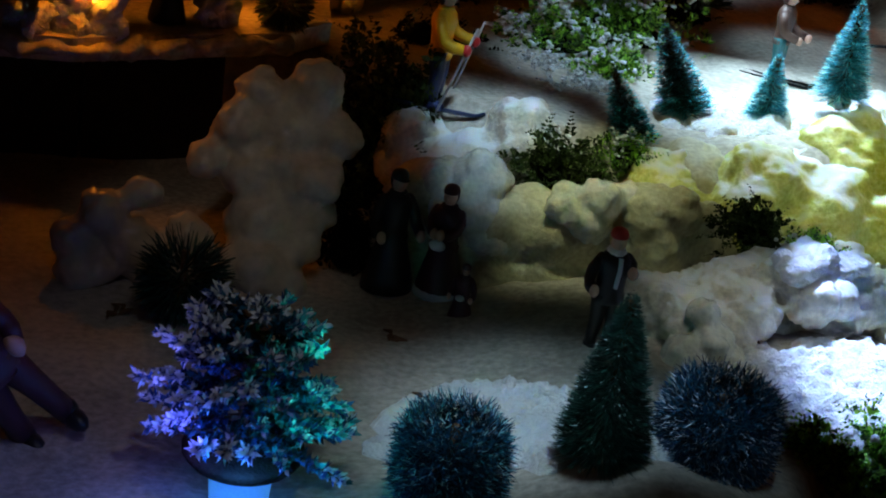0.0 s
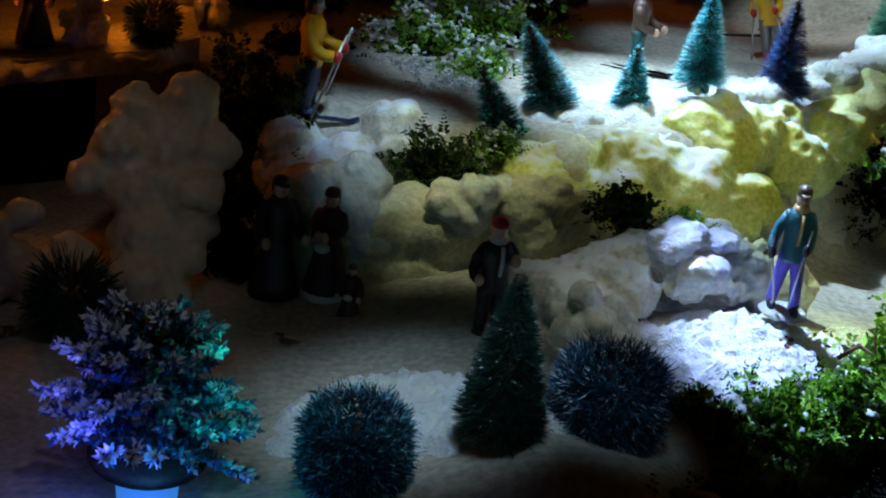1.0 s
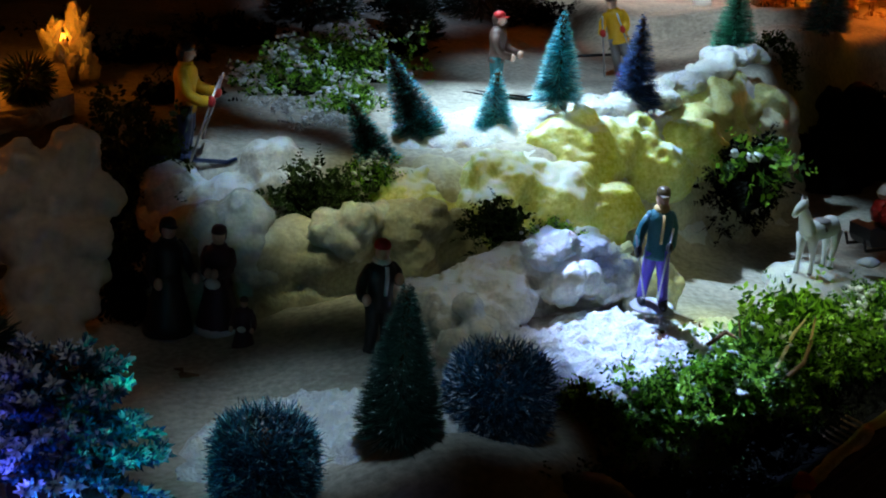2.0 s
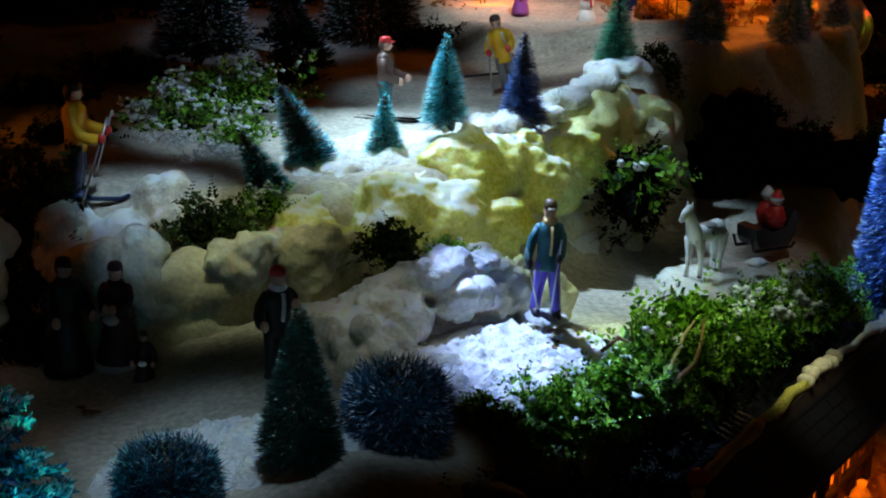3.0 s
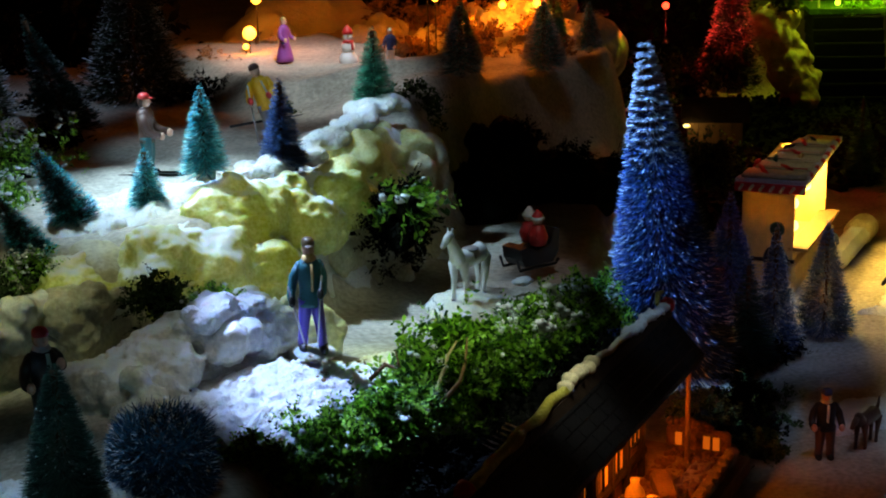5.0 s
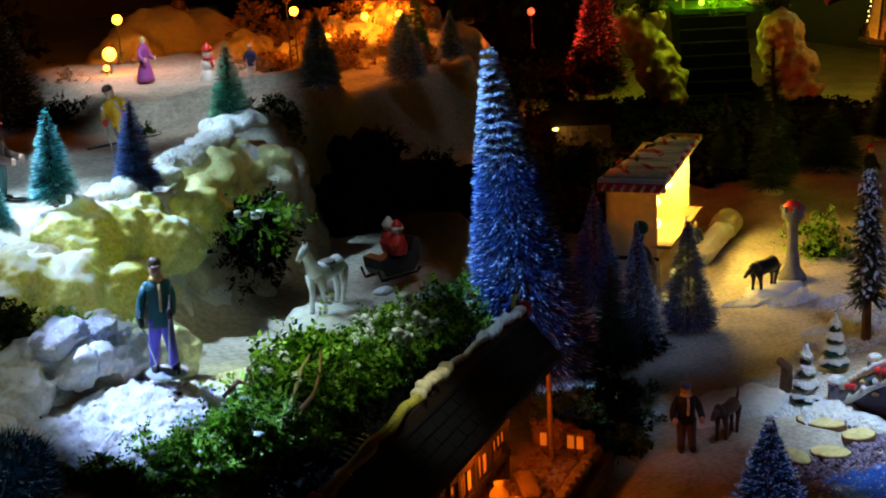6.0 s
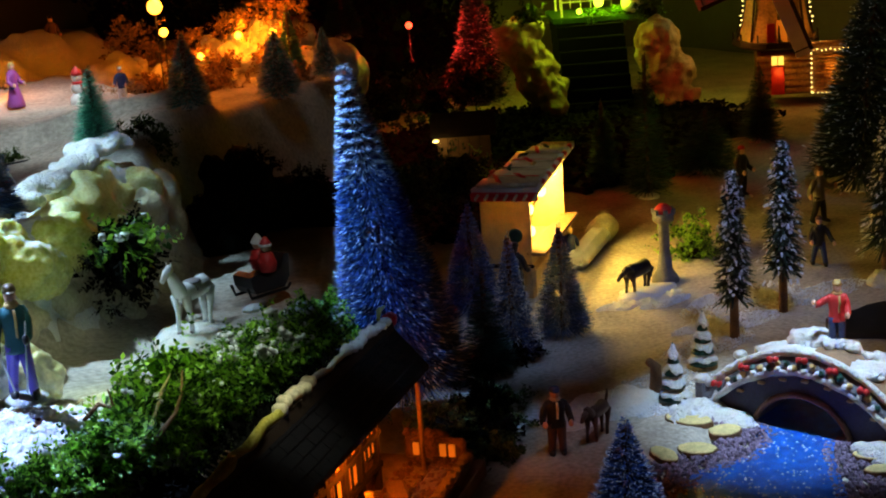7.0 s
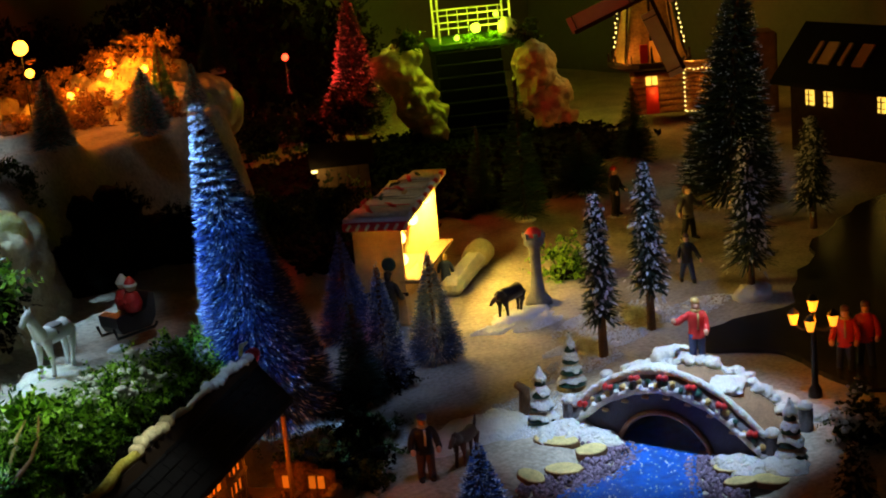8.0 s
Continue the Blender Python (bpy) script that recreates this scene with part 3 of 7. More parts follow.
bristle_tree("bristle_tree", (0.319, 0.742, 0.205), 0.060, 0.0178, "teal", "teal_frost", "teal bottle-brush tree with frosted tips on the foam ledge", 2600, 16, 0.0003, 1, slim=0.8)
bristle_tree("bristle_tree", (0.386, 0.780, 0.190), 0.067, 0.0185, "navy", "blue", "dark blue bottle-brush tree on the foam ledge", 2600, 16, 0.0003, 2, slim=0.8)
bristle_tree("bristle_tree", (0.501, 0.881, 0.206), 0.064, 0.0195, "green", "green", "green bottle-brush tree on the snowy ledge", 2600, 16, 0.0003, 3, slim=0.8)
bristle_tree("bristle_tree", (0.283, 0.752, 0.178), 0.049, 0.0165, "teal", "teal_frost", "small teal bottle-brush tree on the foam ledge", 2600, 14, 0.0003, 4, slim=0.8)
bristle_tree("bristle_tree", (0.206, 0.716, 0.170), 0.049, 0.0155, "deep", "teal", "dark leaning bottle-brush tree among moss", 2600, 13, 0.0003, 5, slim=0.7, axis=(-0.40, 0.17, 0.9))
bristle_tree("bristle_tree", (0.241, 0.762, 0.180), 0.056, 0.0180, "deep", "teal", "dark green leaning bottle-brush tree", 2600, 14, 0.0003, 6, slim=0.7, axis=(-0.38, 0.16, 0.9))
bristle_tree("bristle_tree", (0.147, 0.418, 0.152), 0.066, 0.0190, "deep", "frost", "dark green conical bottle-brush tree in the snow", 9000, 40, 0.00022, 7, slim=0.75, core=0.5, tip=0.1, rimed=0.025)
bristle_tree("round_bush", (0.093, 0.414, 0.125), 0.044, 0.0205, "lagoon", "teal_frost", "round blue-green bottle-brush bush with frosted tips", 13000, 40, 0.00026, 8, blunt=2.2, core=0.84, tip=0.08, loose=2.0, rimed=0.28, foot=False, group="round bushes")
bristle_tree("round_bush", (0.191, 0.430, 0.139), 0.045, 0.0222, "lagoon", "blue_frost", "round blue-green bottle-brush bush beside the foam", 13000, 40, 0.00026, 9, blunt=2.4, core=0.84, tip=0.08, loose=2.0, rimed=0.30, foot=False, group="round bushes")
big = Vector((0.551, 0.596, 0.289)) - Vector((0.616, 0.652, 0.05))
bristle_tree("bristle_tree", (0.616, 0.652, 0.05), big.length, 0.0445, "blue", "blue_frost", "tall leaning blue frosted bottle-brush tree", 26000, 36, 0.00042, 10, slim=0.9, loose=1.0, tip=0.10, core=0.55, rimed=0.26, crown=0.76, butt=0.075)
scene.objects["bristle_tree.007"].matrix_basis = Matrix.Translation((0.616, 0.652, 0.05)) @ big.to_track_quat("Z", "Y").to_matrix().to_4x4()
bristle_tree("bristle_tree", (0.827, 0.862, 0.0), 0.103, 0.031, "blue", "blue_frost", "blue frosted bottle-brush tree beside the stall", 5000, 22, 0.00035, 11, core=0.4, tip=0.1, rimed=0.4)
bristle_tree("bristle_tree", (0.775, 0.737, 0.0), 0.109, 0.026, "blue", "frost", "pale blue frosted bottle-brush tree on the village floor", 5000, 22, 0.00035, 12, core=0.4, tip=0.12, rimed=0.6)
bristle_tree("bristle_tree", (0.840, 0.752, 0.0), 0.100, 0.028, "navy", "blue_frost", "dark blue bottle-brush tree lit by the stall", 5000, 22, 0.00035, 13, core=0.4, tip=0.08, rimed=0.4)
# Near-black needles carry the shade that falls on this tree.
bristle_tree("bristle_tree", (0.735, 0.720, 0.0), 0.090, 0.028, "deep", "deep", "bottle-brush tree with its shade put into near-black needles", 1600, 16, 0.0005, 14)
bristle_tree("bristle_tree", (0.567, 0.3675, 0.0), 0.117, 0.042, "blue", "frost", "blue frosted bottle-brush tree by the pond", 9000, 26, 0.0004, 15, core=0.45, tip=0.1, rimed=0.5)
# Pale grey tips stand in for cool light on the next three trees.
bristle_tree("bristle_tree", (0.615, 0.955, 0.212), 0.062, 0.021, "teal", "grey_frost", "bottle-brush tree on the upper snow, cool light put into pale tips", 4200, 18, 0.00045, 16, core=0.4, tip=0.26, rimed=0.95, slim=0.8)
bristle_tree("bristle_tree", (0.764, 1.070, 0.186), 0.066, 0.024, "teal", "grey_frost", "bottle-brush tree on the upper snow, cool light put into pale tips", 4200, 18, 0.00045, 17, core=0.4, tip=0.26, rimed=0.95, slim=0.8)
bristle_tree("bristle_tree", (0.846, 1.119, 0.190), 0.048, 0.015, "teal", "grey_frost", "small bottle-brush tree on the upper snow, cool light in pale tips", 4200, 18, 0.00045, 18, core=0.4, tip=0.26, rimed=0.95, slim=0.8)
bristle_tree("bristle_tree", (0.845, 1.185, 0.186), 0.072, 0.018, "green", "teal_frost", "dim bottle-brush tree behind the amber heaps", 3000, 18, 0.0004, 28, core=0.4, tip=0.08, rimed=0.3)
bristle_tree("bristle_tree", (1.02, 1.365, 0.186), 0.085, 0.026, "deep", "teal_frost", "dark bottle-brush tree on the snow shoulder", 3000, 18, 0.0004, 29, core=0.4, tip=0.08, rimed=0.3)
bristle_tree("bristle_tree", (0.313, 1.070, 0.172), 0.110, 0.030, "deep", "frost", "dark frosted bottle-brush tree at the back", 3000, 20, 0.0006, 19, axis=(-0.28, 0.1, 1.0), core=0.4, tip=0.06, rimed=0.3)
bristle_tree("bristle_tree", (0.245, 1.160, 0.172), 0.150, 0.048, "pine", "frost", "large dark frosted bottle-brush tree at the back", 4200, 24, 0.0006, 20, tip=0.08, rimed=0.5, core=0.4)
bristle_tree("bristle_tree", (0.400, 1.180, 0.172), 0.150, 0.055, "pine", "frost", "large dark frosted bottle-brush tree at the back", 4200, 24, 0.0006, 21, tip=0.08, rimed=0.5, core=0.4)
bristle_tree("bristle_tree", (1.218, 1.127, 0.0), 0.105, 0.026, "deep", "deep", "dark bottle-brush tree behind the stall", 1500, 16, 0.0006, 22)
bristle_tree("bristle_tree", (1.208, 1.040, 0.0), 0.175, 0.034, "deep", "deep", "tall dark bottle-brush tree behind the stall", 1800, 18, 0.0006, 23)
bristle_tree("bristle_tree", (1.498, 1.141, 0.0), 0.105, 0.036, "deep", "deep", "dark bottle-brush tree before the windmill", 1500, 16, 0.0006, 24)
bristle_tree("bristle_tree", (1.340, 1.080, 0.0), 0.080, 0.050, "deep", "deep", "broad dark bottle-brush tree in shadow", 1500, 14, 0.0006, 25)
bristle_tree("bristle_tree", (1.384, 0.887, 0.0), 0.300, 0.066, "pine", "frost", "tall dark snow-flecked fir", 7000, 24, 0.0008, 26, tip=0.09, rimed=0.24, core=0.3, lean=(0, 6))
bristle_tree("bristle_tree", (1.262, 1.425, 0.06), 0.200, 0.048, "deep", "frost", "frosted dark bottle-brush tree lit red", 3600, 20, 0.0006, 27, tip=0.12, rimed=0.9)


def fir(at, height, radius, seed, label="slim snow-dusted fir with a bare brown trunk", lean=(0, 0)):
    """A model fir: bare trunk, drooping twigs of needles in tiers, white flecks."""
    rng = random.Random(seed)
    t = thing("fir_tree", at, label, "tree", "slim firs", rng.uniform(0, 360), lean)
    part("trunk", Shape().tube([(0, 0, -0.003), (0.0005, 0, height * 0.35), (0, 0, height * 0.97)], [0.0042, 0.0032, 0.0012], 8), "bark", t, smooth=True)
    a, b = Shape(), Shape()
    low = 0.27 * height
    for i in range(3000):
        f = rng.random() ** 0.9
        z = low + (height - low) * f
        r = 0.95 * radius * (0.22 + 0.78 * (1 - f) ** 0.6) * rng.uniform(0.6, 1.15) * (0.85 + 0.25 * math.sin(f * 60))
        ang = rng.uniform(0, 2 * math.pi)
        d = Vector((math.cos(ang), math.sin(ang), rng.uniform(-0.7, 0.1)))
        side = Vector((-math.sin(ang), math.cos(ang), rng.uniform(-0.6, 0.6))).normalized() * rng.uniform(0.0009, 0.0020)
        p0, p1 = Vector((0, 0, z)) + d * r * 0.15, Vector((0, 0, z)) + d * r
        shape = b if i % 7 < 2 else a
        if shape is b:
            p0 = Vector((0, 0, z + 0.001)) + d * r * rng.uniform(0.72, 0.9)
        shape.put([p0 - side, p0 + side, p1 + side * 0.4, p1 - side * 0.4], [(0, 1, 2, 3)])
    part("needle_coat", a, "pine", t)
    part("snow_dusting", b, "frost", t, "white snow flecks")
    return t


fir((0.928, 0.638, 0.0), 0.141, 0.019, 31)
fir((1.005, 0.655, 0.0), 0.150, 0.021, 32)
fir((1.123, 0.640, 0.0), 0.150, 0.026, 33, "slim snow-dusted fir on a white snowy foot")
fir((1.344, 0.738, 0.0), 0.120, 0.026, 34)

# ---- moss and foliage ----


def moss_clump(at, size, seed, label, leaf="moss", white=0.15, count=700, blade=0.005, group="moss clumps"):
    """Curling sprigs set with tiny leaflets, and snow caught in patches on top."""
    rng = random.Random(seed)
    t = thing("moss_clump", at, label, "moss", group)
    a, b = Shape(), Shape()
    for i in range(int(count * 0.34)):
        d = Vector((rng.gauss(0, 1), rng.gauss(0, 1), rng.gauss(0.4, 0.9))).normalized()
        k = rng.uniform(0.45, 0.95) * (0.8 + 0.75 * noise.noise(d * 2.4 + Vector((seed, 0, 0))))
        p = Vector((d.x * size[0], d.y * size[1], d.z * size[2])) * k
        g = (d + Vector((rng.gauss(0, 0.6), rng.gauss(0, 0.6), rng.gauss(0.25, 0.6)))).normalized()
        ln = blade * rng.choice((0.5, 0.7, 0.9, 1.2, 1.7))
        curl = Vector((rng.gauss(0, 0.5), rng.gauss(0, 0.5), rng.uniform(-1.0, 0.3)))
        s0 = g.orthogonal().normalized()
        s0.rotate(Matrix.Rotation(rng.uniform(0, 6.28), 3, g))
        n = 7
        for j in range(n):
            f = (j + 0.5) / n
            q = p + g * ln * f + curl * ln * 0.45 * f * f
            lf = blade * 0.46 * (1.15 - 0.8 * f) * rng.uniform(0.6, 1.3)
            for e in (1, -1):
                o = (s0 * e + g * 0.5 + Vector((rng.gauss(0, 0.3), rng.gauss(0, 0.3), rng.gauss(0, 0.3)))).normalized()
                w = (g - o * g.dot(o) + Vector((0, 0, rng.gauss(0, 0.4)))).normalized() * lf * 0.28
                a.put([q, q + o * lf * 0.5 + w, q + o * lf, q + o * lf * 0.5 - w], [(0, 1, 2, 3)])
    for i in range(int(count * white * 11)):
        d = Vector((rng.gauss(0, 1), rng.gauss(0, 1), abs(rng.gauss(0, 1)))).normalized()
        if d.z < 0.2 or noise.noise(d * 2.6 + Vector((0, seed, 3))) < 0.12:
            continue
        k = rng.uniform(0.75, 1.0) * (0.8 + 0.75 * noise.noise(d * 2.4 + Vector((seed, 0, 0))))
        r = blade * rng.uniform(0.06, 0.20)
        b.ball(Vector((d.x * size[0], d.y * size[1], d.z * size[2])) * k + Vector((0, 0, blade * 0.2)), (r * rng.uniform(0.8, 1.6), r * rng.uniform(0.8, 1.6), r * 0.8), 6, 0.8, 500)
    part("moss_leaves", a, leaf, t)
    # Near-black core darkens the gaps between the sprigs.
    core = Shape().ball((0, 0, 0), tuple(0.40 * c for c in size), 20, 0.5, 70)
    part("moss_core", core, "litter", t, smooth=True)
    if b.v:
        part("snow_dusting", b, "moss_white", t, "white snow bits", smooth=True, kind="stuff")
    return t


for i, (x, y, z, sx, sy, sz) in enumerate([(0.245, 0.478, 0.118, 0.03, 0.022, 0.018), (0.285, 0.495, 0.118, 0.032, 0.022, 0.018), (0.33, 0.512, 0.116, 0.032, 0.022, 0.02), (0.375, 0.540, 0.116, 0.03, 0.022, 0.024),
                                           (0.415, 0.562, 0.114, 0.03, 0.022, 0.024), (0.455, 0.585, 0.112, 0.03, 0.022, 0.024), (0.495, 0.612, 0.110, 0.03, 0.022, 0.022), (0.535, 0.635, 0.105, 0.028, 0.022, 0.022)]):
    moss_clump((x, y, z), (sx, sy, sz), 50 + i, "green moss hedge clump dusted with snow", white=(0.0, 0.010, 0.025, 0.010, 0.014, 0.16, 0.09, 0.05)[i], count=1500, blade=0.0108, group="hedge clumps")
# The bank's shade is put into the dark colour of these sprigs.
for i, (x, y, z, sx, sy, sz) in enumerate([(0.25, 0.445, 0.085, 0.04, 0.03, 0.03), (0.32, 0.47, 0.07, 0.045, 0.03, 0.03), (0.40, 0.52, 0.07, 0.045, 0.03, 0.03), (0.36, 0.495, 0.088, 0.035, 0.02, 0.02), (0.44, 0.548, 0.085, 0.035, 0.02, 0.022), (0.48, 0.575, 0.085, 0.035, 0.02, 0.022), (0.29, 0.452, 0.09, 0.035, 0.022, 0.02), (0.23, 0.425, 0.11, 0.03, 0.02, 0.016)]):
    moss_clump((x, y, z), (sx, sy, sz), 60 + i, "dark moss sprigs carrying the shade of the bank", "moss_dark" if i < 3 else "litter", 0.0, 700, 0.008)
for i, (x, y, z) in enumerate(((0.150, 0.375, 0.128), (0.178, 0.388, 0.130), (0.205, 0.398, 0.126), (0.232, 0.415, 0.116), (0.20, 0.365, 0.118), (0.255, 0.425, 0.10), (0.165, 0.350, 0.12))):
    moss_clump((x, y, z), (0.026, 0.020, 0.013), 200 + i, "dark wilted leaves at the terrace edge", "moss_dark" if i % 2 else "litter", 0.0, 420, 0.010)
# Near-black sprigs cover lit ground to imitate a dark gap.
for i in range(9):
    q = Vector((0.332, 0.415, 0)) + Vector((0.806, 0.591, 0)) * (-0.03 + 0.034 * i) - Vector((0.591, -0.806, 0)) * 0.024
    moss_clump((q.x, q.y, 0.096), (0.024, 0.018, 0.014), 210 + i, "near-black sprigs imitating the dark gap between hedge and stable roof", "litter", 0.0, 300, 0.009)
tagged(part("dry_stalk", Shape().tube([(0.397, 0.541, 0.143), (0.390, 0.530, 0.134), (0.377, 0.512, 0.131), (0.368, 0.509, 0.126), (0.360, 0.506, 0.120)], [0.0006, 0.0009, 0.0012, 0.0015, 0.0012], 7), "dry", smooth=True), "bent brown dry stalk on the hedge", "stalk")
for i, (x, y, z) in enumerate(((0.392, 0.566, 0.128), (0.405, 0.572, 0.130), (0.372, 0.556, 0.124), (0.350, 0.540, 0.122))):
    moss_clump((x, y, z), (0.016, 0.012, 0.010), 230 + i, "long bright green leaf sprays at the hedge edge", "moss", 0.0, 70, 0.018, "hedge clumps")
moss_clump((0.225, 0.925, 0.18), (0.075, 0.06, 0.038), 70, "snow-dusted green moss mound on the plateau", white=0.11, count=1600, blade=0.009)
moss_clump((0.185, 0.885, 0.178), (0.05, 0.04, 0.03), 171, "green moss with snow on the plateau", "moss", 0.14, 1000, 0.009)
moss_clump((0.212, 0.835, 0.175), (0.03, 0.025, 0.022), 172, "bright green moss with snow on the plateau", "moss", 0.03, 700, 0.008)
moss_clump((0.188, 0.800, 0.170), (0.034, 0.024, 0.020), 173, "white snowy moss on the plateau edge", "moss_white", 0.12, 800, 0.006)
moss_clump((0.165, 0.835, 0.168), (0.045, 0.035, 0.02), 71, "white snowy moss on the plateau edge", "moss_white", 0.1, 800, 0.006)
moss_clump((0.160, 0.685, 0.165), (0.035, 0.022, 0.026), 72, "dark green moss tuft on the foam ledge", "moss_dark", 0.004, 800, 0.008)
moss_clump((0.195, 0.700, 0.172), (0.018, 0.014, 0.016), 73, "bright green moss tuft under a tree", "moss", 0.05, 400, 0.006)
moss_clump((0.250, 0.628, 0.165), (0.020, 0.014, 0.018), 74, "dark moss tuft on the foam", "moss_dark", 0.0, 500, 0.008)
moss_clump((0.278, 0.612, 0.160), (0.018, 0.012, 0.014), 75, "green moss tuft with snow", "moss", 0.06, 400, 0.007)
moss_clump((0.452, 0.740, 0.150), (0.030, 0.022, 0.036), 76, "hanging black-green moss on the foam wall", "litter", 0.0, 900, 0.010)
moss_clump((0.452, 0.728, 0.168), (0.024, 0.020, 0.022), 77, "bright green moss leaves with snow", "moss", 0.02, 110, 0.017)
moss_clump((0.565, 0.950, 0.185), (0.035, 0.025, 0.024), 78, "brown dry moss beside a tree", "moss_dark", 0.0, 700, 0.010)
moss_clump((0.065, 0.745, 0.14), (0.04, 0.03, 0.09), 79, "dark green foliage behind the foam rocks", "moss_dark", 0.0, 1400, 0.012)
# Near-black sprigs fill in for the dark of this hollow.
moss_clump((0.056, 0.668, 0.112), (0.026, 0.02, 0.05), 163, "near-black sprigs imitating the shade of the hollow behind the singers", "litter", 0.0, 900, 0.008)
moss_clump((0.395, 0.785, 0.192), (0.006, 0.005, 0.006), 80, "tiny bright green moss tuft", "moss", 0.0, 120, 0.004)
moss_clump((1.075, 0.83, 0.0), (0.035, 0.03, 0.05), 83, "olive green bush beside the column", "moss", 0.0, 900, 0.010)
moss_clump((0.912, 0.368, 0.0), (0.028, 0.028, 0.035), 84, "dark green bush near the lantern", "moss_dark", 0.1, 700, 0.009)
# Dark moss, spread further to imitate the shade below the tree.
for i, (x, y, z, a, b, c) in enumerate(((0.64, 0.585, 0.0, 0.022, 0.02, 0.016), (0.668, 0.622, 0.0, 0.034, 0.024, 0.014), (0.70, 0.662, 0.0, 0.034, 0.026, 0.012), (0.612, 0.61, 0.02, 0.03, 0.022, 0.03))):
    moss_clump((x, y, z), (a, b, c), 140 + i, "dark moss that also imitates shade at the blue tree foot", "moss_dark", 0.0, 500, 0.008)
# Dark sprigs added over ground that the stable lamp would light.
moss_clump((0.518, 0.622, 0.085), (0.03, 0.022, 0.028), 162, "dark sprigs hiding stray lamplight on the bank behind the stable", "moss_dark", 0.0, 800, 0.007)
moss_clump((0.552, 0.606, 0.075), (0.03, 0.022, 0.03), 160, "dark sprigs hiding stray lamplight on the bank behind the stable", "moss_dark", 0.0, 700, 0.007)
moss_clump((0.585, 0.635, 0.06), (0.03, 0.022, 0.03), 161, "dark sprigs hiding stray lamplight on the bank behind the stable", "moss_dark", 0.0, 700, 0.007)
moss_clump((1.09, 1.20, 0.0), (0.04, 0.03, 0.05), 85, "yellow-green moss beside a hut", "moss", 0.0, 600, 0.010)

# Undergrowth whose near-black colour also imitates the unlit ground.
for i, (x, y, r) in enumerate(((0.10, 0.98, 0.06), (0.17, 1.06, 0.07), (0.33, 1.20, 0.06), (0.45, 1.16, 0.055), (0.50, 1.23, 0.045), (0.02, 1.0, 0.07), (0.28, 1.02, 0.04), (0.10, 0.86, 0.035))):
    moss_clump((x, y, 0.178), (r, r * 0.8, r * 0.32), 150 + i, "dark undergrowth, near-black to imitate unlit ground between the back trees", "litter", 0.0, 700, 0.010, "undergrowth")

# ---- foam rocks ----


def foam_rock(name, lumps, mat, label, voxel=0.0026, seed=1, crag=1.0, knobs=26, puff=0.0, soften=3, heave=0.0):
    """Lumps fused into one skin; puff raises it into rounded bubbles of that size."""
    s = Shape()
    rng = random.Random(seed)
    for x, y, z, r in lumps:
        s.ball((x, y, z), (r * rng.uniform(0.9, 1.15), r * rng.uniform(0.9, 1.1), r * rng.uniform(0.8, 1.0)), 18, 0.18, 45)
        for k in range(knobs):
            a, e = rng.uniform(0, 6.28), rng.uniform(-0.5, 1.3)
            small = k > 8
            q = r * (0.88 if small else 0.7)
            s.ball((x + q * math.cos(a) * math.cos(e), y + q * math.sin(a) * math.cos(e), z + q * math.sin(e) * 0.9), r * (rng.uniform(0.12, 0.26) if small else rng.uniform(0.3, 0.52)), 8, 0.2, 60)
    ob = tagged(part(name, s, mat, smooth=True), label, {"snow_bank": "snow", "hollow_shade": "peat"}.get(name, "foam rock"), "foam rocks" if name == "foam_rock" else "")
    rm = ob.modifiers.new("fuse", "REMESH")
    rm.mode, rm.voxel_size, rm.use_smooth_shade = "VOXEL", voxel, True
    sm = ob.modifiers.new("soften", "SMOOTH")
    sm.factor, sm.iterations = 0.5, soften
    if puff:
        for size, deep in ((puff, 0.32), (puff * 0.42, 0.30)):
            cells = bpy.data.textures.new("bubbles", "VORONOI")
            cells.noise_scale, cells.distance_metric, cells.noise_intensity = size, "DISTANCE", 1.0
            up = ob.modifiers.new("bubbles", "DISPLACE")
            up.texture, up.strength, up.mid_level, up.texture_coords = cells, -size * deep, 0.5, "GLOBAL"
    if heave:
        swell = bpy.data.textures.new("swell", "CLOUDS")
        swell.noise_scale, swell.noise_depth = heave * 2.2, 3
        hv = ob.modifiers.new("swell", "DISPLACE")
        hv.texture, hv.strength, hv.mid_level, hv.texture_coords = swell, heave, 0.5, "GLOBAL"
    if crag:
        tex = bpy.data.textures.new("crags", "CLOUDS")
        tex.noise_scale, tex.noise_depth = voxel * 6.0, 2
        ds = ob.modifiers.new("crags", "DISPLACE")
        ds.texture, ds.strength, ds.mid_level, ds.texture_coords = tex, voxel * 1.2 * crag, 0.5, "GLOBAL"
    return ob


def ledge(line, count, radius, spread, drop, seed):
    """Lumps strewn along a line: big ones in the row, smaller ones spilling down the face towards the viewer."""
    rng = random.Random(seed)
    out = []
    for i in range(count):
        f = (i + rng.random()) / count * (len(line) - 1)
        k = min(int(f), len(line) - 2)
        p = Vector(line[k]).lerp(Vector(line[k + 1]), f - k)
        r = radius * rng.choice((0.45, 0.6, 0.8, 1.0, 1.2))
        d = rng.random()
        out.append((p.x + spread * rng.uniform(-0.6, 0.6) + 0.3 * spread * d, p.y + spread * rng.uniform(-0.5, 0.5) - spread * d, p.z + radius * rng.uniform(-0.3, 0.25) - drop * d, r))
    return out


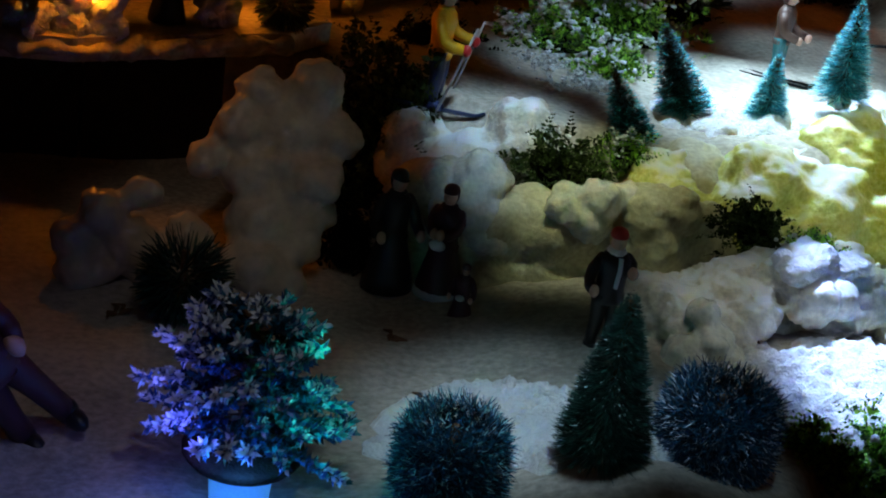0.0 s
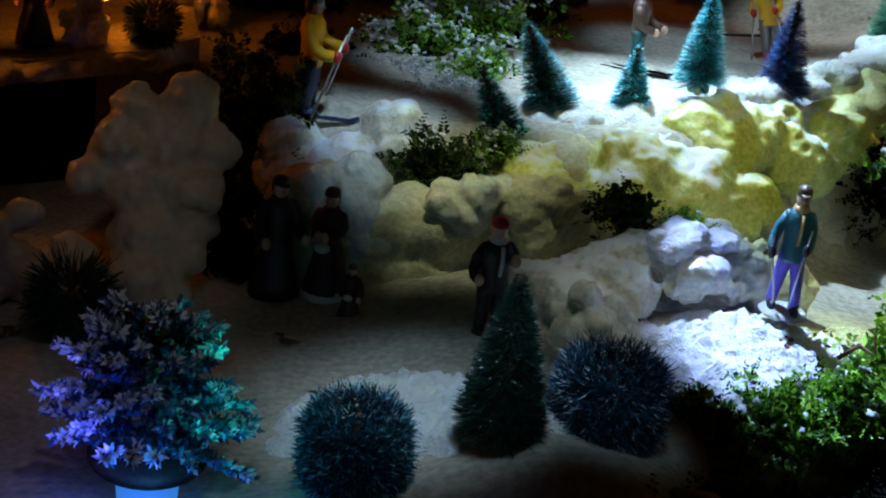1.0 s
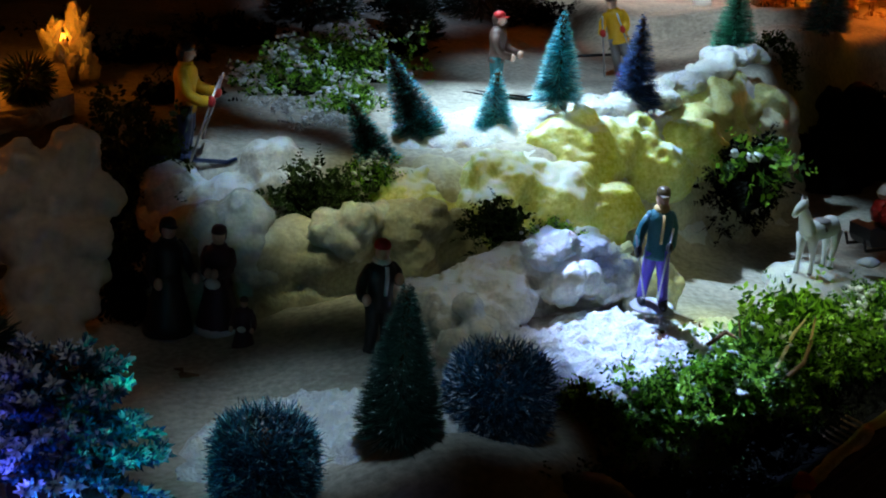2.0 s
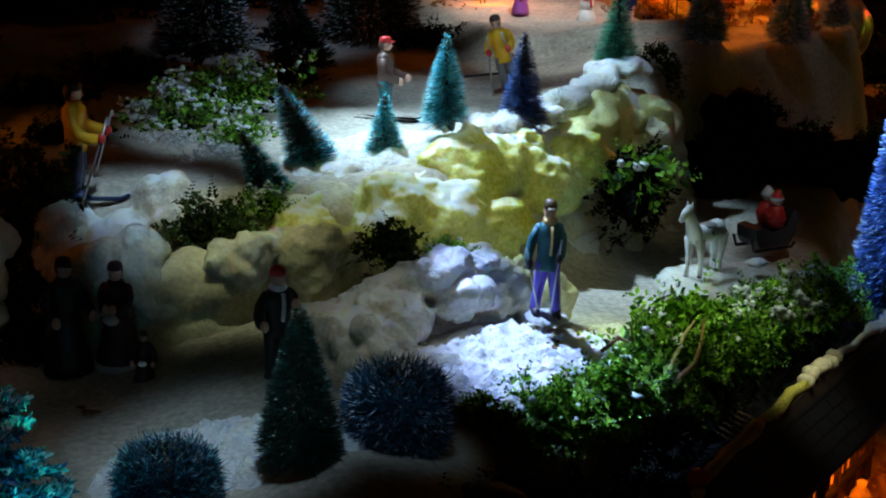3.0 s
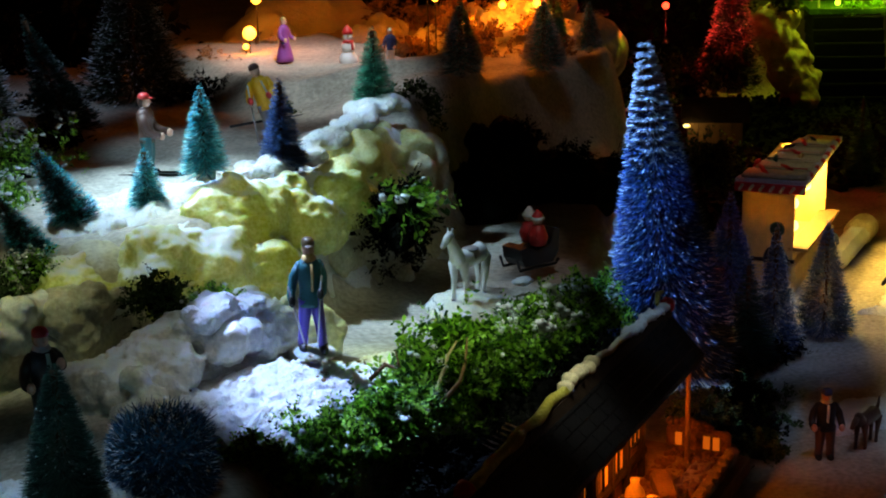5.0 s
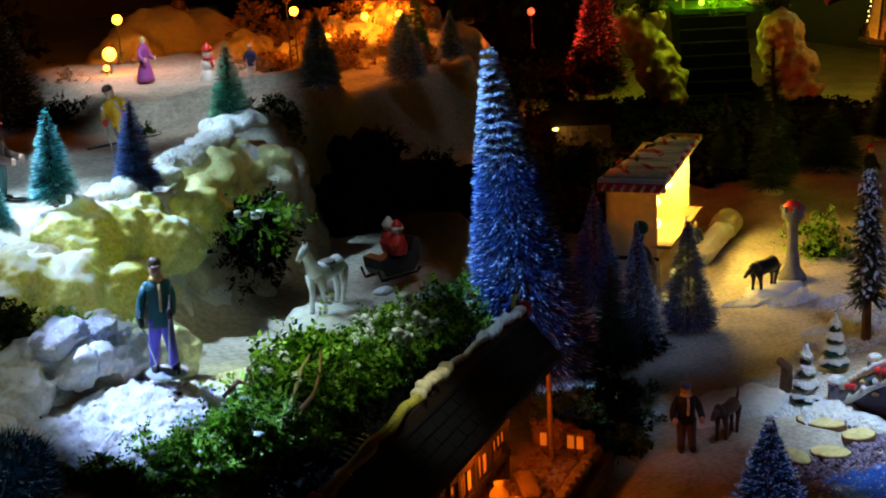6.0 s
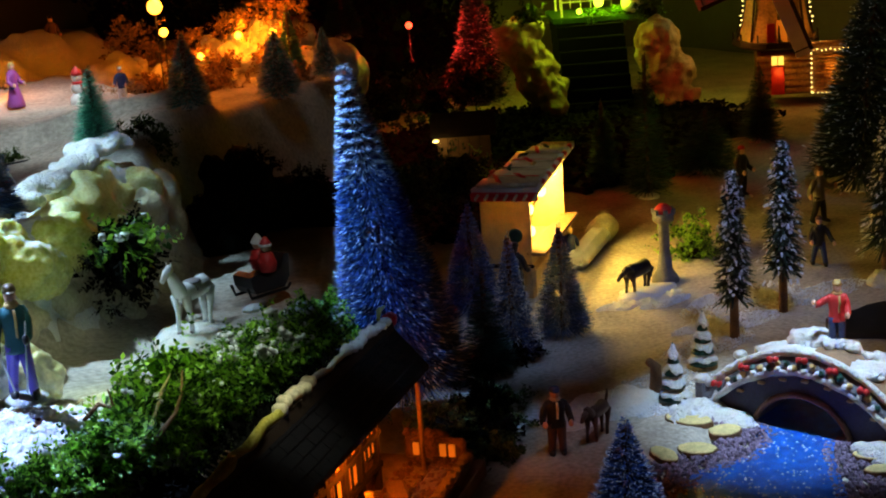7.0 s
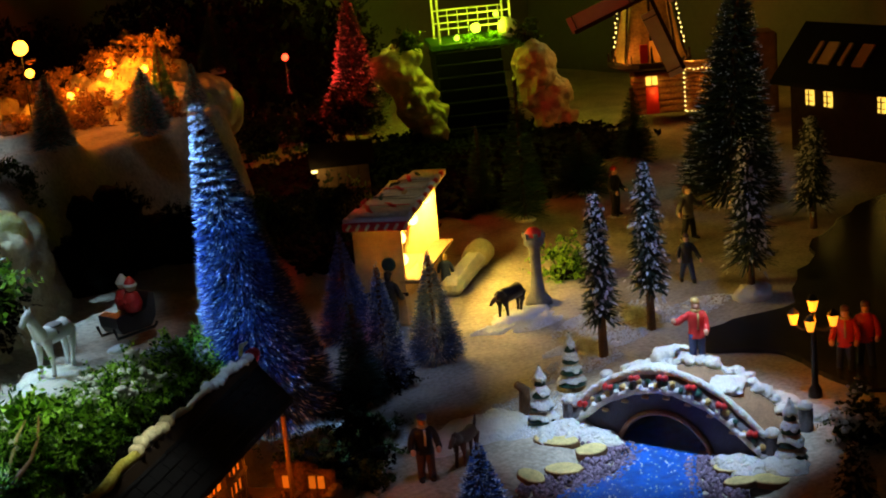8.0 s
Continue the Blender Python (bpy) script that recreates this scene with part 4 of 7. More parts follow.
DOUGH = [(0.004, 0.672, 0.194, 0.013), (0.031, 0.672, 0.198, 0.015), (0.044, 0.666, 0.176, 0.013), (0.022, 0.668, 0.178, 0.019), (-0.004, 0.662, 0.176, 0.014), (-0.019, 0.655, 0.161, 0.011), (0.031, 0.655, 0.158, 0.018), (0.006, 0.655, 0.155, 0.018),
         (0.034, 0.650, 0.141, 0.013), (0.010, 0.645, 0.134, 0.019), (0.028, 0.640, 0.126, 0.012), (0.010, 0.632, 0.116, 0.018), (0.026, 0.628, 0.110, 0.011), (-0.046, 0.632, 0.148, 0.010), (-0.063, 0.626, 0.138, 0.013), (-0.076, 0.620, 0.126, 0.012),
         (-0.050, 0.628, 0.122, 0.015), (-0.024, 0.636, 0.128, 0.012), (-0.070, 0.616, 0.111, 0.013), (-0.034, 0.626, 0.111, 0.015)]
foam_rock("foam_rock", DOUGH, "dough", "tall smooth pale foam column with folds", 0.0019, 3, 1.6, 4, 0.013, 9)
foam_rock("foam_rock", ledge([(0.085, 0.735, 0.155), (0.105, 0.725, 0.160), (0.130, 0.722, 0.172), (0.155, 0.722, 0.178)], 14, 0.015, 0.010, 0.010, 44), "foam_snow", "snowy foam lip under the yellow skier", 0.0024, 44, 0.6, 14, 0.010)
foam_rock("foam_rock", [(0.102, 0.668, 0.158, 0.015), (0.118, 0.662, 0.164, 0.016), (0.112, 0.655, 0.150, 0.016), (0.124, 0.655, 0.138, 0.014), (0.106, 0.660, 0.138, 0.014)], "wet", "glazed pale foam boulder under the moss", 0.0018, 4, 0.8, 16, 0.007, 4)
CURTAIN = [(0.09 + 0.012 * k, 0.676 - 0.012 * math.sin(k * 0.26) + 0.004 * math.sin(k * 1.7), z, 0.024) for k in range(14) for z in (0.092, 0.118, 0.142)]
CURTAIN += [(0.09 + 0.012 * k, 0.652 - 0.012 * math.sin(k * 0.26), 0.098, 0.015) for k in range(14)]
foam_rock("foam_rock", CURTAIN, "foam_cream", "smooth cream foam wall behind the musicians", 0.003, 5, 0.7, 0, 0.0, 16, 0.012)
foam_rock("foam_rock", [(0.162, 0.648, 0.160, 0.012), (0.178, 0.648, 0.164, 0.013), (0.172, 0.646, 0.154, 0.012), (0.190, 0.652, 0.168, 0.008)], "wet", "glazed white foam lump with bright glints", 0.0016, 51, 0.8, 14, 0.006)
foam_rock("foam_rock", [(0.204, 0.650, 0.162, 0.015), (0.220, 0.648, 0.164, 0.013), (0.234, 0.652, 0.164, 0.008), (0.210, 0.648, 0.146, 0.015)], "foam_cream", "rounded cream foam boulder with a glazed top", 0.002, 52, 0.5, 4, 0.012, 8)
foam_rock("foam_rock", ledge([(0.21, 0.710, 0.164), (0.25, 0.702, 0.172), (0.28, 0.696, 0.172), (0.305, 0.696, 0.173), (0.33, 0.708, 0.180)], 30, 0.020, 0.020, 0.024, 6), "foam", "foam ledge with lit yellow in its colour and snow on top", 0.0020, 6, 1.0, 10, 0.007, 12, 0.012)
foam_rock("foam_rock", ledge([(0.318, 0.725, 0.192), (0.345, 0.738, 0.188), (0.375, 0.752, 0.186), (0.41, 0.772, 0.184)], 20, 0.019, 0.018, 0.028, 7), "foam", "long foam ledge with lit yellow in its colour and a snowy rim", 0.0020, 7, 1.0, 10, 0.007, 12, 0.012)
foam_rock("foam_rock", ledge([(0.405, 0.775, 0.180), (0.44, 0.80, 0.184), (0.465, 0.825, 0.187), (0.500, 0.862, 0.192), (0.525, 0.892, 0.180)], 26, 0.019, 0.018, 0.036, 77), "foam_rim", "cream foam shoulder under the green tree", 0.0024, 77, 0.7, 6, 0.0, 26, 0.016)
foam_rock("snow_bank", ledge([(0.235, 0.755, 0.178), (0.27, 0.748, 0.180), (0.30, 0.736, 0.181), (0.318, 0.728, 0.182)], 46, 0.009, 0.012, 0.003, 91), "snow", "bright snow rolling over the foam rim", 0.0018, 91, 0.8, 4, 0.0, 8, 0.006)
foam_rock("snow_bank", ledge([(0.345, 0.765, 0.196), (0.385, 0.785, 0.198), (0.425, 0.810, 0.203), (0.455, 0.834, 0.208), (0.485, 0.862, 0.213), (0.514, 0.882, 0.211)], 140, 0.0068, 0.011, 0.003, 92), "snow", "bright snow along the crest of the ledge", 0.0018, 92, 1.2, 0, 0.0, 26, 0.007)
WALL = [(x + dx, y - dx * 0.6, z, 0.026) for x, y in ((0.24, 0.705), (0.265, 0.703), (0.29, 0.706), (0.315, 0.716), (0.34, 0.730), (0.365, 0.745), (0.39, 0.760), (0.415, 0.777), (0.44, 0.795), (0.463, 0.815), (0.486, 0.838), (0.508, 0.860), (0.528, 0.880), (0.545, 0.905)) for dx, z in ((0.0, 0.156), (0.006, 0.128), (0.014, 0.100))]
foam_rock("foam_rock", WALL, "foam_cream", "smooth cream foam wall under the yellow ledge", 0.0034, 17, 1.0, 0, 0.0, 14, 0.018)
LOW = ledge([(0.205, 0.580, 0.140), (0.235, 0.592, 0.150), (0.262, 0.600, 0.158), (0.285, 0.606, 0.156), (0.310, 0.616, 0.148), (0.340, 0.630, 0.142)], 44, 0.011, 0.013, 0.012, 8)
LOW += [(0.200 + 0.008 * k, 0.582 + 0.003 * k + dy, z, 0.015) for k in range(16) for dy, z in ((-0.004, 0.108), (0.002, 0.122), (0.006, 0.134), (0.010, 0.146 if 3 < k < 14 else 0.138))]
foam_rock("foam_rock", LOW, "foam_snow", "low cream foam wall capped with crusted snow", 0.0016, 8, 2.6, 10, 0.006, 10, 0.013)
foam_rock("snow_bank", ledge([(0.258, 0.598, 0.166), (0.278, 0.603, 0.168), (0.292, 0.608, 0.164), (0.318, 0.618, 0.156)], 30, 0.006, 0.009, 0.004, 93), "snow", "crusted white snow on the low foam wall", 0.0015, 93, 1.4, 8, 0.006)
foam_rock("foam_rock", [(0.222, 0.560, 0.136, 0.012), (0.21, 0.556, 0.128, 0.012), (0.232, 0.562, 0.125, 0.012), (0.216, 0.562, 0.148, 0.008)], "wet", "small glazed foam boulder", 0.0016, 9, 0.8, 14, 0.006)

# Near-black lumps and sprigs imitate the dark inside of a hollow.
HOLLOW = ledge([(0.592, 0.915, 0.100), (0.615, 0.930, 0.125), (0.64, 0.950, 0.140), (0.665, 0.940, 0.135), (0.690, 0.930, 0.112), (0.72, 0.925, 0.108), (0.75, 0.930, 0.100)], 34, 0.020, 0.018, 0.012, 47) + [(0.60 + 0.018 * k, 0.918 + 0.004 * k, 0.105, 0.022) for k in range(9)] + [(0.625, 0.945, 0.155, 0.014), (0.660, 0.965, 0.155, 0.014)]
foam_rock("hollow_shade", HOLLOW, "litter", "near-black lumps imitating a shaded hollow in the snow bank", 0.003, 47, 1.6, 12, 0.014, 2)
for i, (x, y, z) in enumerate(((0.600, 0.910, 0.13), (0.655, 0.930, 0.155), (0.70, 0.915, 0.13), (0.745, 0.91, 0.115))):
    moss_clump((x, y, z), (0.022, 0.016, 0.02), 180 + i, "near-black sprigs roughening the edge of the imitated hollow", "litter", 0.0, 260, 0.010)

# ---- loose snow: crystal grains heaped on the ground ----


def grains(name, spots, count, size, mat, label, seed, category="snow", lift=0.0):
    rng = random.Random(seed)
    s = Shape()
    for i in range(count):
        cx, cy, rx, ry = spots[rng.randrange(len(spots))]
        a, q = rng.uniform(0, 6.28), math.sqrt(rng.random())
        x, y = cx + rx * q * math.cos(a), cy + ry * q * math.sin(a)
        r = size * rng.uniform(0.5, 1.4)
        t = Matrix.Rotation(rng.uniform(0, 6.28), 3, (rng.random(), rng.random(), 1.0))
        c = Vector((x, y, ground_height(x, y) + lift + r * 0.3))
        pts = [c + t @ Vector(p) * r for p in ((1, 0, -0.4), (-0.5, 0.8, -0.4), (-0.6, -0.8, -0.4), (0.2, 0.1, 0.8), (0.7, -0.5, 0.3))]
        s.put(pts, [(0, 1, 3), (1, 2, 3), (2, 4, 3), (4, 0, 3), (0, 4, 2), (0, 2, 1)])
    return tagged(part(name, s, mat), label, category, kind="stuff")


grains("snow_grains", [(0.300, 0.535, 0.045, 0.024), (0.335, 0.540, 0.04, 0.022), (0.375, 0.568, 0.03, 0.015), (0.275, 0.525, 0.022, 0.028)], 5200, 0.0016, "crystal", "bright crystalline snow grains round the skier", 1)
grains("snow_grains", [(0.11, 0.50, 0.03, 0.04), (0.15, 0.47, 0.03, 0.03), (0.12, 0.46, 0.025, 0.03)], 3200, 0.0015, "crystal", "loose snow grains between the bushes", 2)
grains("snow_grains", [(0.925, 0.772, 0.03, 0.008), (0.957, 0.750, 0.03, 0.010), (0.994, 0.724, 0.03, 0.012), (1.03, 0.698, 0.03, 0.014), (1.0, 0.70, 0.07, 0.03), (0.93, 0.678, 0.035, 0.010), (0.965, 0.660, 0.04, 0.014), (0.90, 0.64, 0.05, 0.02), (1.07, 0.665, 0.05, 0.02), (0.755, 0.598, 0.03, 0.010), (0.785, 0.570, 0.03, 0.012), (0.80, 0.60, 0.06, 0.03)], 9000, 0.0011, "crystal", "scattered snow grains on the village floor", 3)
grains("snow_grains", [(0.33, 0.79, 0.07, 0.03), (0.42, 0.82, 0.05, 0.025), (0.27, 0.79, 0.04, 0.02)], 500, 0.0012, "snow", "loose snow along the plateau edge", 4)


def snow_cap(at, size, label, seed, mat="snow"):
    s = Shape().ball((0, 0, 0), size, 44, 0.34, 70)
    ob = tagged(part("snow_drift", s, mat, smooth=True), label, "snow", "snow caps")
    ob.matrix_basis = pose(*at, 0, 0, seed * 37)
    return ob


def snow_patch(name, cx, cy, rx, ry, depth, rough, mat, label, seed):
    """A ragged drift lying on the ground, with a grainy top."""
    n = 80
    s = Shape()
    for j in range(n + 1):
        for i in range(n + 1):
            u, v = 2 * i / n - 1, 2 * j / n - 1
            x, y = cx + rx * u, cy + ry * v
            edge = u * u + v * v + 0.5 * noise.noise((x * 60, y * 60, seed))
            h = depth * smooth(1.0, 0.35, edge) - 0.002 * smooth(0.7, 1.1, edge)
            h += rough * smooth(1.0, 0.6, edge) * (2.2 * noise.noise((x * 130, y * 130, seed)) + 1.8 * noise.noise((x * 300, y * 300, seed)) + 1.2 * abs(noise.noise((x * 520, y * 520, seed))))
            s.v.append((x, y, ground_height(x, y) + h))
    s.put([], [])
    s.f += [(j * (n + 1) + i, j * (n + 1) + i + 1, (j + 1) * (n + 1) + i + 1, (j + 1) * (n + 1) + i) for j in range(n) for i in range(n)]
    s.s += [0] * (n * n)
    return tagged(part(name, s, mat, smooth=True), label, "snow", "snow drifts")


snow_patch("snow_drift", 0.303, 0.532, 0.095, 0.056, 0.0035, 0.0018, "snow", "bright crystalline snow drift under the skier", 1)
snow_patch("snow_drift", 0.385, 0.575, 0.045, 0.028, 0.005, 0.0014, "snow", "snow drift beside the hedge", 2)
snow_patch("snow_drift", 0.115, 0.485, 0.05, 0.055, 0.007, 0.0014, "snow", "loose snow drift between the bushes", 3)
snow_patch("snow_drift", 0.155, 0.452, 0.05, 0.04, 0.006, 0.0014, "snow", "loose snow drift under the dark tree", 4)
snow_patch("snow_drift", 0.33, 0.765, 0.12, 0.05, 0.005, 0.0010, "snow", "smooth snow drift on the plateau edge", 5)
snow_patch("snow_drift", 0.45, 0.835, 0.09, 0.05, 0.005, 0.0010, "snow", "smooth snow drift on the plateau edge", 6)
snow_patch("snow_drift", 0.948, 0.768, 0.05, 0.014, 0.002, 0.0008, "snow", "narrow snow drift on the village floor", 7)
snow_patch("snow_drift", 0.80, 0.548, 0.035, 0.022, 0.005, 0.0014, "snow", "crusted snow drift at the bridge foot", 12)
snow_patch("snow_drift", 0.755, 0.60, 0.06, 0.03, 0.004, 0.0005, "snow", "snow drift before the bridge", 9)

# ---- little figures, each one painted casting ----


def figure(name, at, h, turn, label, coat="red", legs="navycloth", hat="black", hair="brown", shoes="black", gown=False, skis=False, poles=0, left=(0.20, -0.16, 0.52), right=(-0.20, -0.16, 0.52), brim=False, base="snow", extra=None, category="figurine", stride=0.0, lean=(0, 0), scarf=None, wide=0.84, hem=False):
    slots = [coat, legs, "skin", hat, hair, shoes, base or "snow", "steel", extra or "white"]
    s = Shape()
    ft = 0.035
    for side, fwd in ((1, -stride), (-1, stride)):
        spread = 0.085 + 0.5 * abs(stride)
        hip, knee, ank = (0.062 * side, 0, 0.48), (0.5 * (0.062 + spread) * side, -0.015 + fwd * 0.5, 0.27), (spread * side, 0.01 + fwd, ft + 0.02)
        s.use(1).tube([hip, (0.066 * side, -0.004 + fwd * 0.2, 0.40), knee, (0.5 * (knee[0] + ank[0]), fwd * 0.8, 0.16), ank], [0.086, 0.080, 0.064, 0.058, 0.056], 10, 1.08)
        s.use(5).ball((spread * side, -0.035 + fwd, ft), (0.052, 0.095, 0.045), 10)
        s.lathe([(0.058, 0.04), (0.06, 0.075), (0.052, 0.09)], (spread * side, 0.008 + fwd, 0), 9)
        if skis:
            s.use(5).tube([(spread * side, -0.5 + fwd, 0.05), (spread * side, -0.42 + fwd, 0.012), (spread * side, 0.4 + fwd, 0.012)], [0.03, 0.042, 0.04], 6, 0.25)
    if gown:
        s.use(0).lathe([(0.25, 0.02), (0.235, 0.12), (0.19, 0.28), (0.14, 0.44), (0.115, 0.54)], n=16, oval=0.85)
    s.use(0).lathe([(0.10, 0.405), (0.148, 0.415), (0.150, 0.45), (0.132, 0.53), (0.134, 0.62), (0.158, 0.71), (0.150, 0.765), (0.105, 0.81), (0.06, 0.83)], n=16, oval=0.72)
    for sign, hand in ((1, left), (-1, right)):
        sh, el = Vector((0.122 * sign, 0.005, 0.752)), Vector(hand)
        mid = (sh + el) / 2 + Vector((0.040 * sign, 0.05, -0.06))
        near, far = (sh + mid) / 2 + Vector((0.018 * sign, 0.006, 0.0)), (mid + el) / 2 + Vector((0.01 * sign, 0.0, -0.012))
        s.use(0).ball(sh, (0.054, 0.060, 0.056), 10)
        s.tube([sh, near, mid, far, el], [0.056, 0.056, 0.054, 0.050, 0.046], 10)
        fist = el + (el - far).normalized() * 0.03
        s.use(8 if extra == "red" else 5 if poles else 2).ball(fist, (0.044, 0.044, 0.05), 9, 0.12, 9)
        if poles:
            foot = Vector((el.x + 0.10 * sign, el.y - 0.03 + 0.18 * (poles > 1), 0.02)) if poles != 3 else Vector((el.x * 0.4 - 0.02, el.y - 0.02, 0.10))
            s.use(7).tube([fist + (fist - foot) * 0.35, foot], 0.013, 6)
    s.use(2).tube([(0, 0, 0.79), (0, 0, 0.86)], 0.052, 8)
    s.use(0).lathe([(0.085, 0.795), (0.088, 0.83), (0.07, 0.84)], n=12, oval=0.85)
    s.use(2).ball((0, -0.008, 0.905), (0.070, 0.076, 0.086), 14)
    s.ball((0, -0.085, 0.895), (0.014, 0.018, 0.018), 6)
    s.use(4).ball((0, 0.028, 0.912), (0.076, 0.068, 0.086), 12)
    if hat == "umber":
        s.ball((0, -0.048, 0.858), (0.052, 0.040, 0.040), 10)
    s.use(3).lathe([(0.080, 0.935), (0.082, 0.955), (0.072, 0.985), (0.050, 1.002), (0.012, 1.010)], n=14)
    if brim:
        s.use(3).ball((0, -0.078, 0.945), (0.062, 0.058, 0.010), 10)
    if hem:
        s.use(8).lathe([(0.255, 0.02), (0.26, 0.05), (0.245, 0.085), (0.235, 0.09)], n=14, oval=0.85)
        s.ball((0, -0.19, 0.52), (0.09, 0.05, 0.05), 8)
    if scarf:
        s.use(8).lathe([(0.078, 0.80), (0.092, 0.825), (0.074, 0.85)], n=10)
        s.tube([(0.01, -0.105, 0.80), (0.012, -0.118, 0.70), (0.006, -0.105, 0.56)], [0.022, 0.024, 0.020], 7, 0.6)
    if base:
        s.use(6).ball((0, 0, -0.01), (0.26, 0.22, 0.04), 14, 0.2, 3)
    ob = tagged(part(name, s, slots, smooth=True), label, category, "figurines")
    ob.matrix_basis = pose(*at, lean[0], lean[1], turn) @ Matrix.Diagonal((h * wide, h * 0.9, h, 1))
    return ob


figure("figurine", (0.316, 0.566, 0.143), 0.064, -14, "skier figurine in teal jacket and violet trousers with poles", "tealcloth", "violet", "umber", "gold", "black", brim=True, poles=3, left=(0.10, -0.17, 0.56), right=(-0.24, -0.08, 0.5), base="snow", stride=0.06, wide=0.70, scarf="gold", extra="gold")
figure("figurine", (0.095, 0.745, 0.174), 0.068, 75, "skier figurine in a yellow jacket with red gloves", "yellow", "navycloth", "black", "black", "navycloth", skis=True, poles=2, left=(0.16, -0.24, 0.55), right=(-0.16, -0.24, 0.55), base=None, extra="red", wide=1.12)
figure("figurine", (0.319, 0.870, 0.180), 0.059, 60, "skier figurine in a brown jacket and red cap", "brown", "tealcloth", "red", "brown", "black", skis=True, left=(0.2, -0.24, 0.5), right=(-0.1, -0.2, 0.5), base=None, brim=True)
figure("figurine", (0.442, 0.935, 0.180), 0.062, -20, "skier figurine in a yellow jacket with red mitts", "yellow", "grey", "brown", "brown", "red", skis=True, poles=1, base=None, left=(0.1, -0.2, 0.6), right=(-0.2, -0.2, 0.6), lean=(0, -16))
figure("figurine", (0.076, 0.640, 0.108), 0.064, 20, "tall carol singer figurine in a black coat", "black", "black", "black", "black", gown=True, brim=True)
figure("figurine", (0.102, 0.638, 0.108), 0.060, -25, "carol singer figurine in a dark plum gown with white hem", "plum", "plum", "plum", "plum", gown=True, extra="white", hem=True, left=(0.05, -0.2, 0.62), right=(-0.05, -0.2, 0.62))
figure("figurine", (0.112, 0.612, 0.105), 0.033, -20, "small child figurine in dark clothes with a muff", "plum", "plum", "brown", "brown", gown=True, hem=True)
figure("figurine", (0.172, 0.566, 0.122), 0.061, 10, "musician figurine in a black and white jacket", "black", "black", "red", "gold", scarf="white", left=(0.1, -0.2, 0.72), right=(-0.2, -0.1, 0.55), extra="white")
figure("figurine", (-0.056, 0.470, 0.108), 0.100, 40, "figurine in brown and red clothes leaning at the terrace edge", "plum", "plum", "black", "black", stride=0.04, lean=(0, -38), base=None, left=(0.15, -0.04, 0.50), right=(-0.15, -0.04, 0.50))
figure("figurine", (0.674, 0.560, 0.0), 0.050, -30, "elderly man figurine with a blue cap and dark coat", "black", "brown", "navycloth", "white", scarf="white", brim=True, base=None, wide=0.92)
figure("figurine", (0.888, 0.497, 0.036), 0.052, -35, "figurine in a red jacket beside the bridge", "red", "navycloth", "gold", "white", left=(0.12, -0.2, 0.55), right=(-0.38, -0.05, 0.7), scarf="gold", extra="gold", base=None)
figure("figurine", (1.012, 0.456, 0.0), 0.056, -60, "figurine in a red jacket and blue trousers", "red", "navycloth", "brown", "brown", scarf="gold", extra="gold", stride=0.05)
figure("figurine", (1.030, 0.450, 0.0), 0.056, -60, "figurine in a dark red jacket with a companion", "red", "navycloth", "brown", "brown", stride=0.05, base=None)
figure("figurine", (1.242, 0.821, 0.0), 0.060, 10, "figurine in a dark coat on the ice", "grey", "black", "brown", "brown", left=(0.4, -0.1, 0.6), right=(-0.4, -0.05, 0.55), stride=0.06)
figure("figurine", (1.275, 0.960, 0.0), 0.058, 10, "figurine in dark clothes with a red hat", "black", "black", "red", "brown")
figure("figurine", (1.128, 0.722, 0.0), 0.048, -40, "skating figurine in dark clothes near the firs", "black", "navycloth", "brown", "brown", stride=0.1, base=None, left=(0.3, -0.2, 0.5))
figure("figurine", (0.868, 0.850, 0.0), 0.056, 120, "figurine in dark clothes at the stall wall", "black", "black", "black", "black", base=None)
figure("figurine", (0.972, 0.897, 0.0), 0.040, 140, "figurine in a dark blue top at the stall counter", "navycloth", "navycloth", "gold", "gold", base=None)
figure("figurine", (0.551, 1.195, 0.196), 0.043, 30, "figurine in a purple coat under the amber lamp", "purple", "navycloth", "gold", "gold", gown=True, base=None)


def snowman(at, h):
    s = Shape()
    s.use(0).ball((0, 0, 0.22), 0.24, 14, 0.06, 6).ball((0, 0, 0.56), 0.18, 14, 0.06, 6).ball((0, 0, 0.82), 0.13, 12, 0.05, 6)
    s.use(1).lathe([(0.14, 0.88), (0.13, 0.96), (0.05, 1.06), (0.02, 1.1)], n=12)
    s.use(1).tube([(0.12, -0.1, 0.7), (0.0, -0.17, 0.7), (-0.12, -0.1, 0.7)], 0.035, 8).tube([(0.08, -0.15, 0.7), (0.1, -0.2, 0.5)], 0.03, 6)
    s.use(2).tube([(0, -0.12, 0.83), (0, -0.24, 0.82)], [0.025, 0.004], 6)
    ob = tagged(part("snowman", s, ["white", "red", "gold"], smooth=True), "white snowman with red cap and scarf", "snowman")
    ob.matrix_basis = pose(*at, 0, 0, -20) @ Matrix.Scale(h, 4)


snowman((0.585, 1.121, 0.196), 0.037)
figure("figurine", (0.624, 1.113, 0.197), 0.034, -40, "child figurine in blue beside the snowman", "navycloth", "white", "white", "gold", base=None)


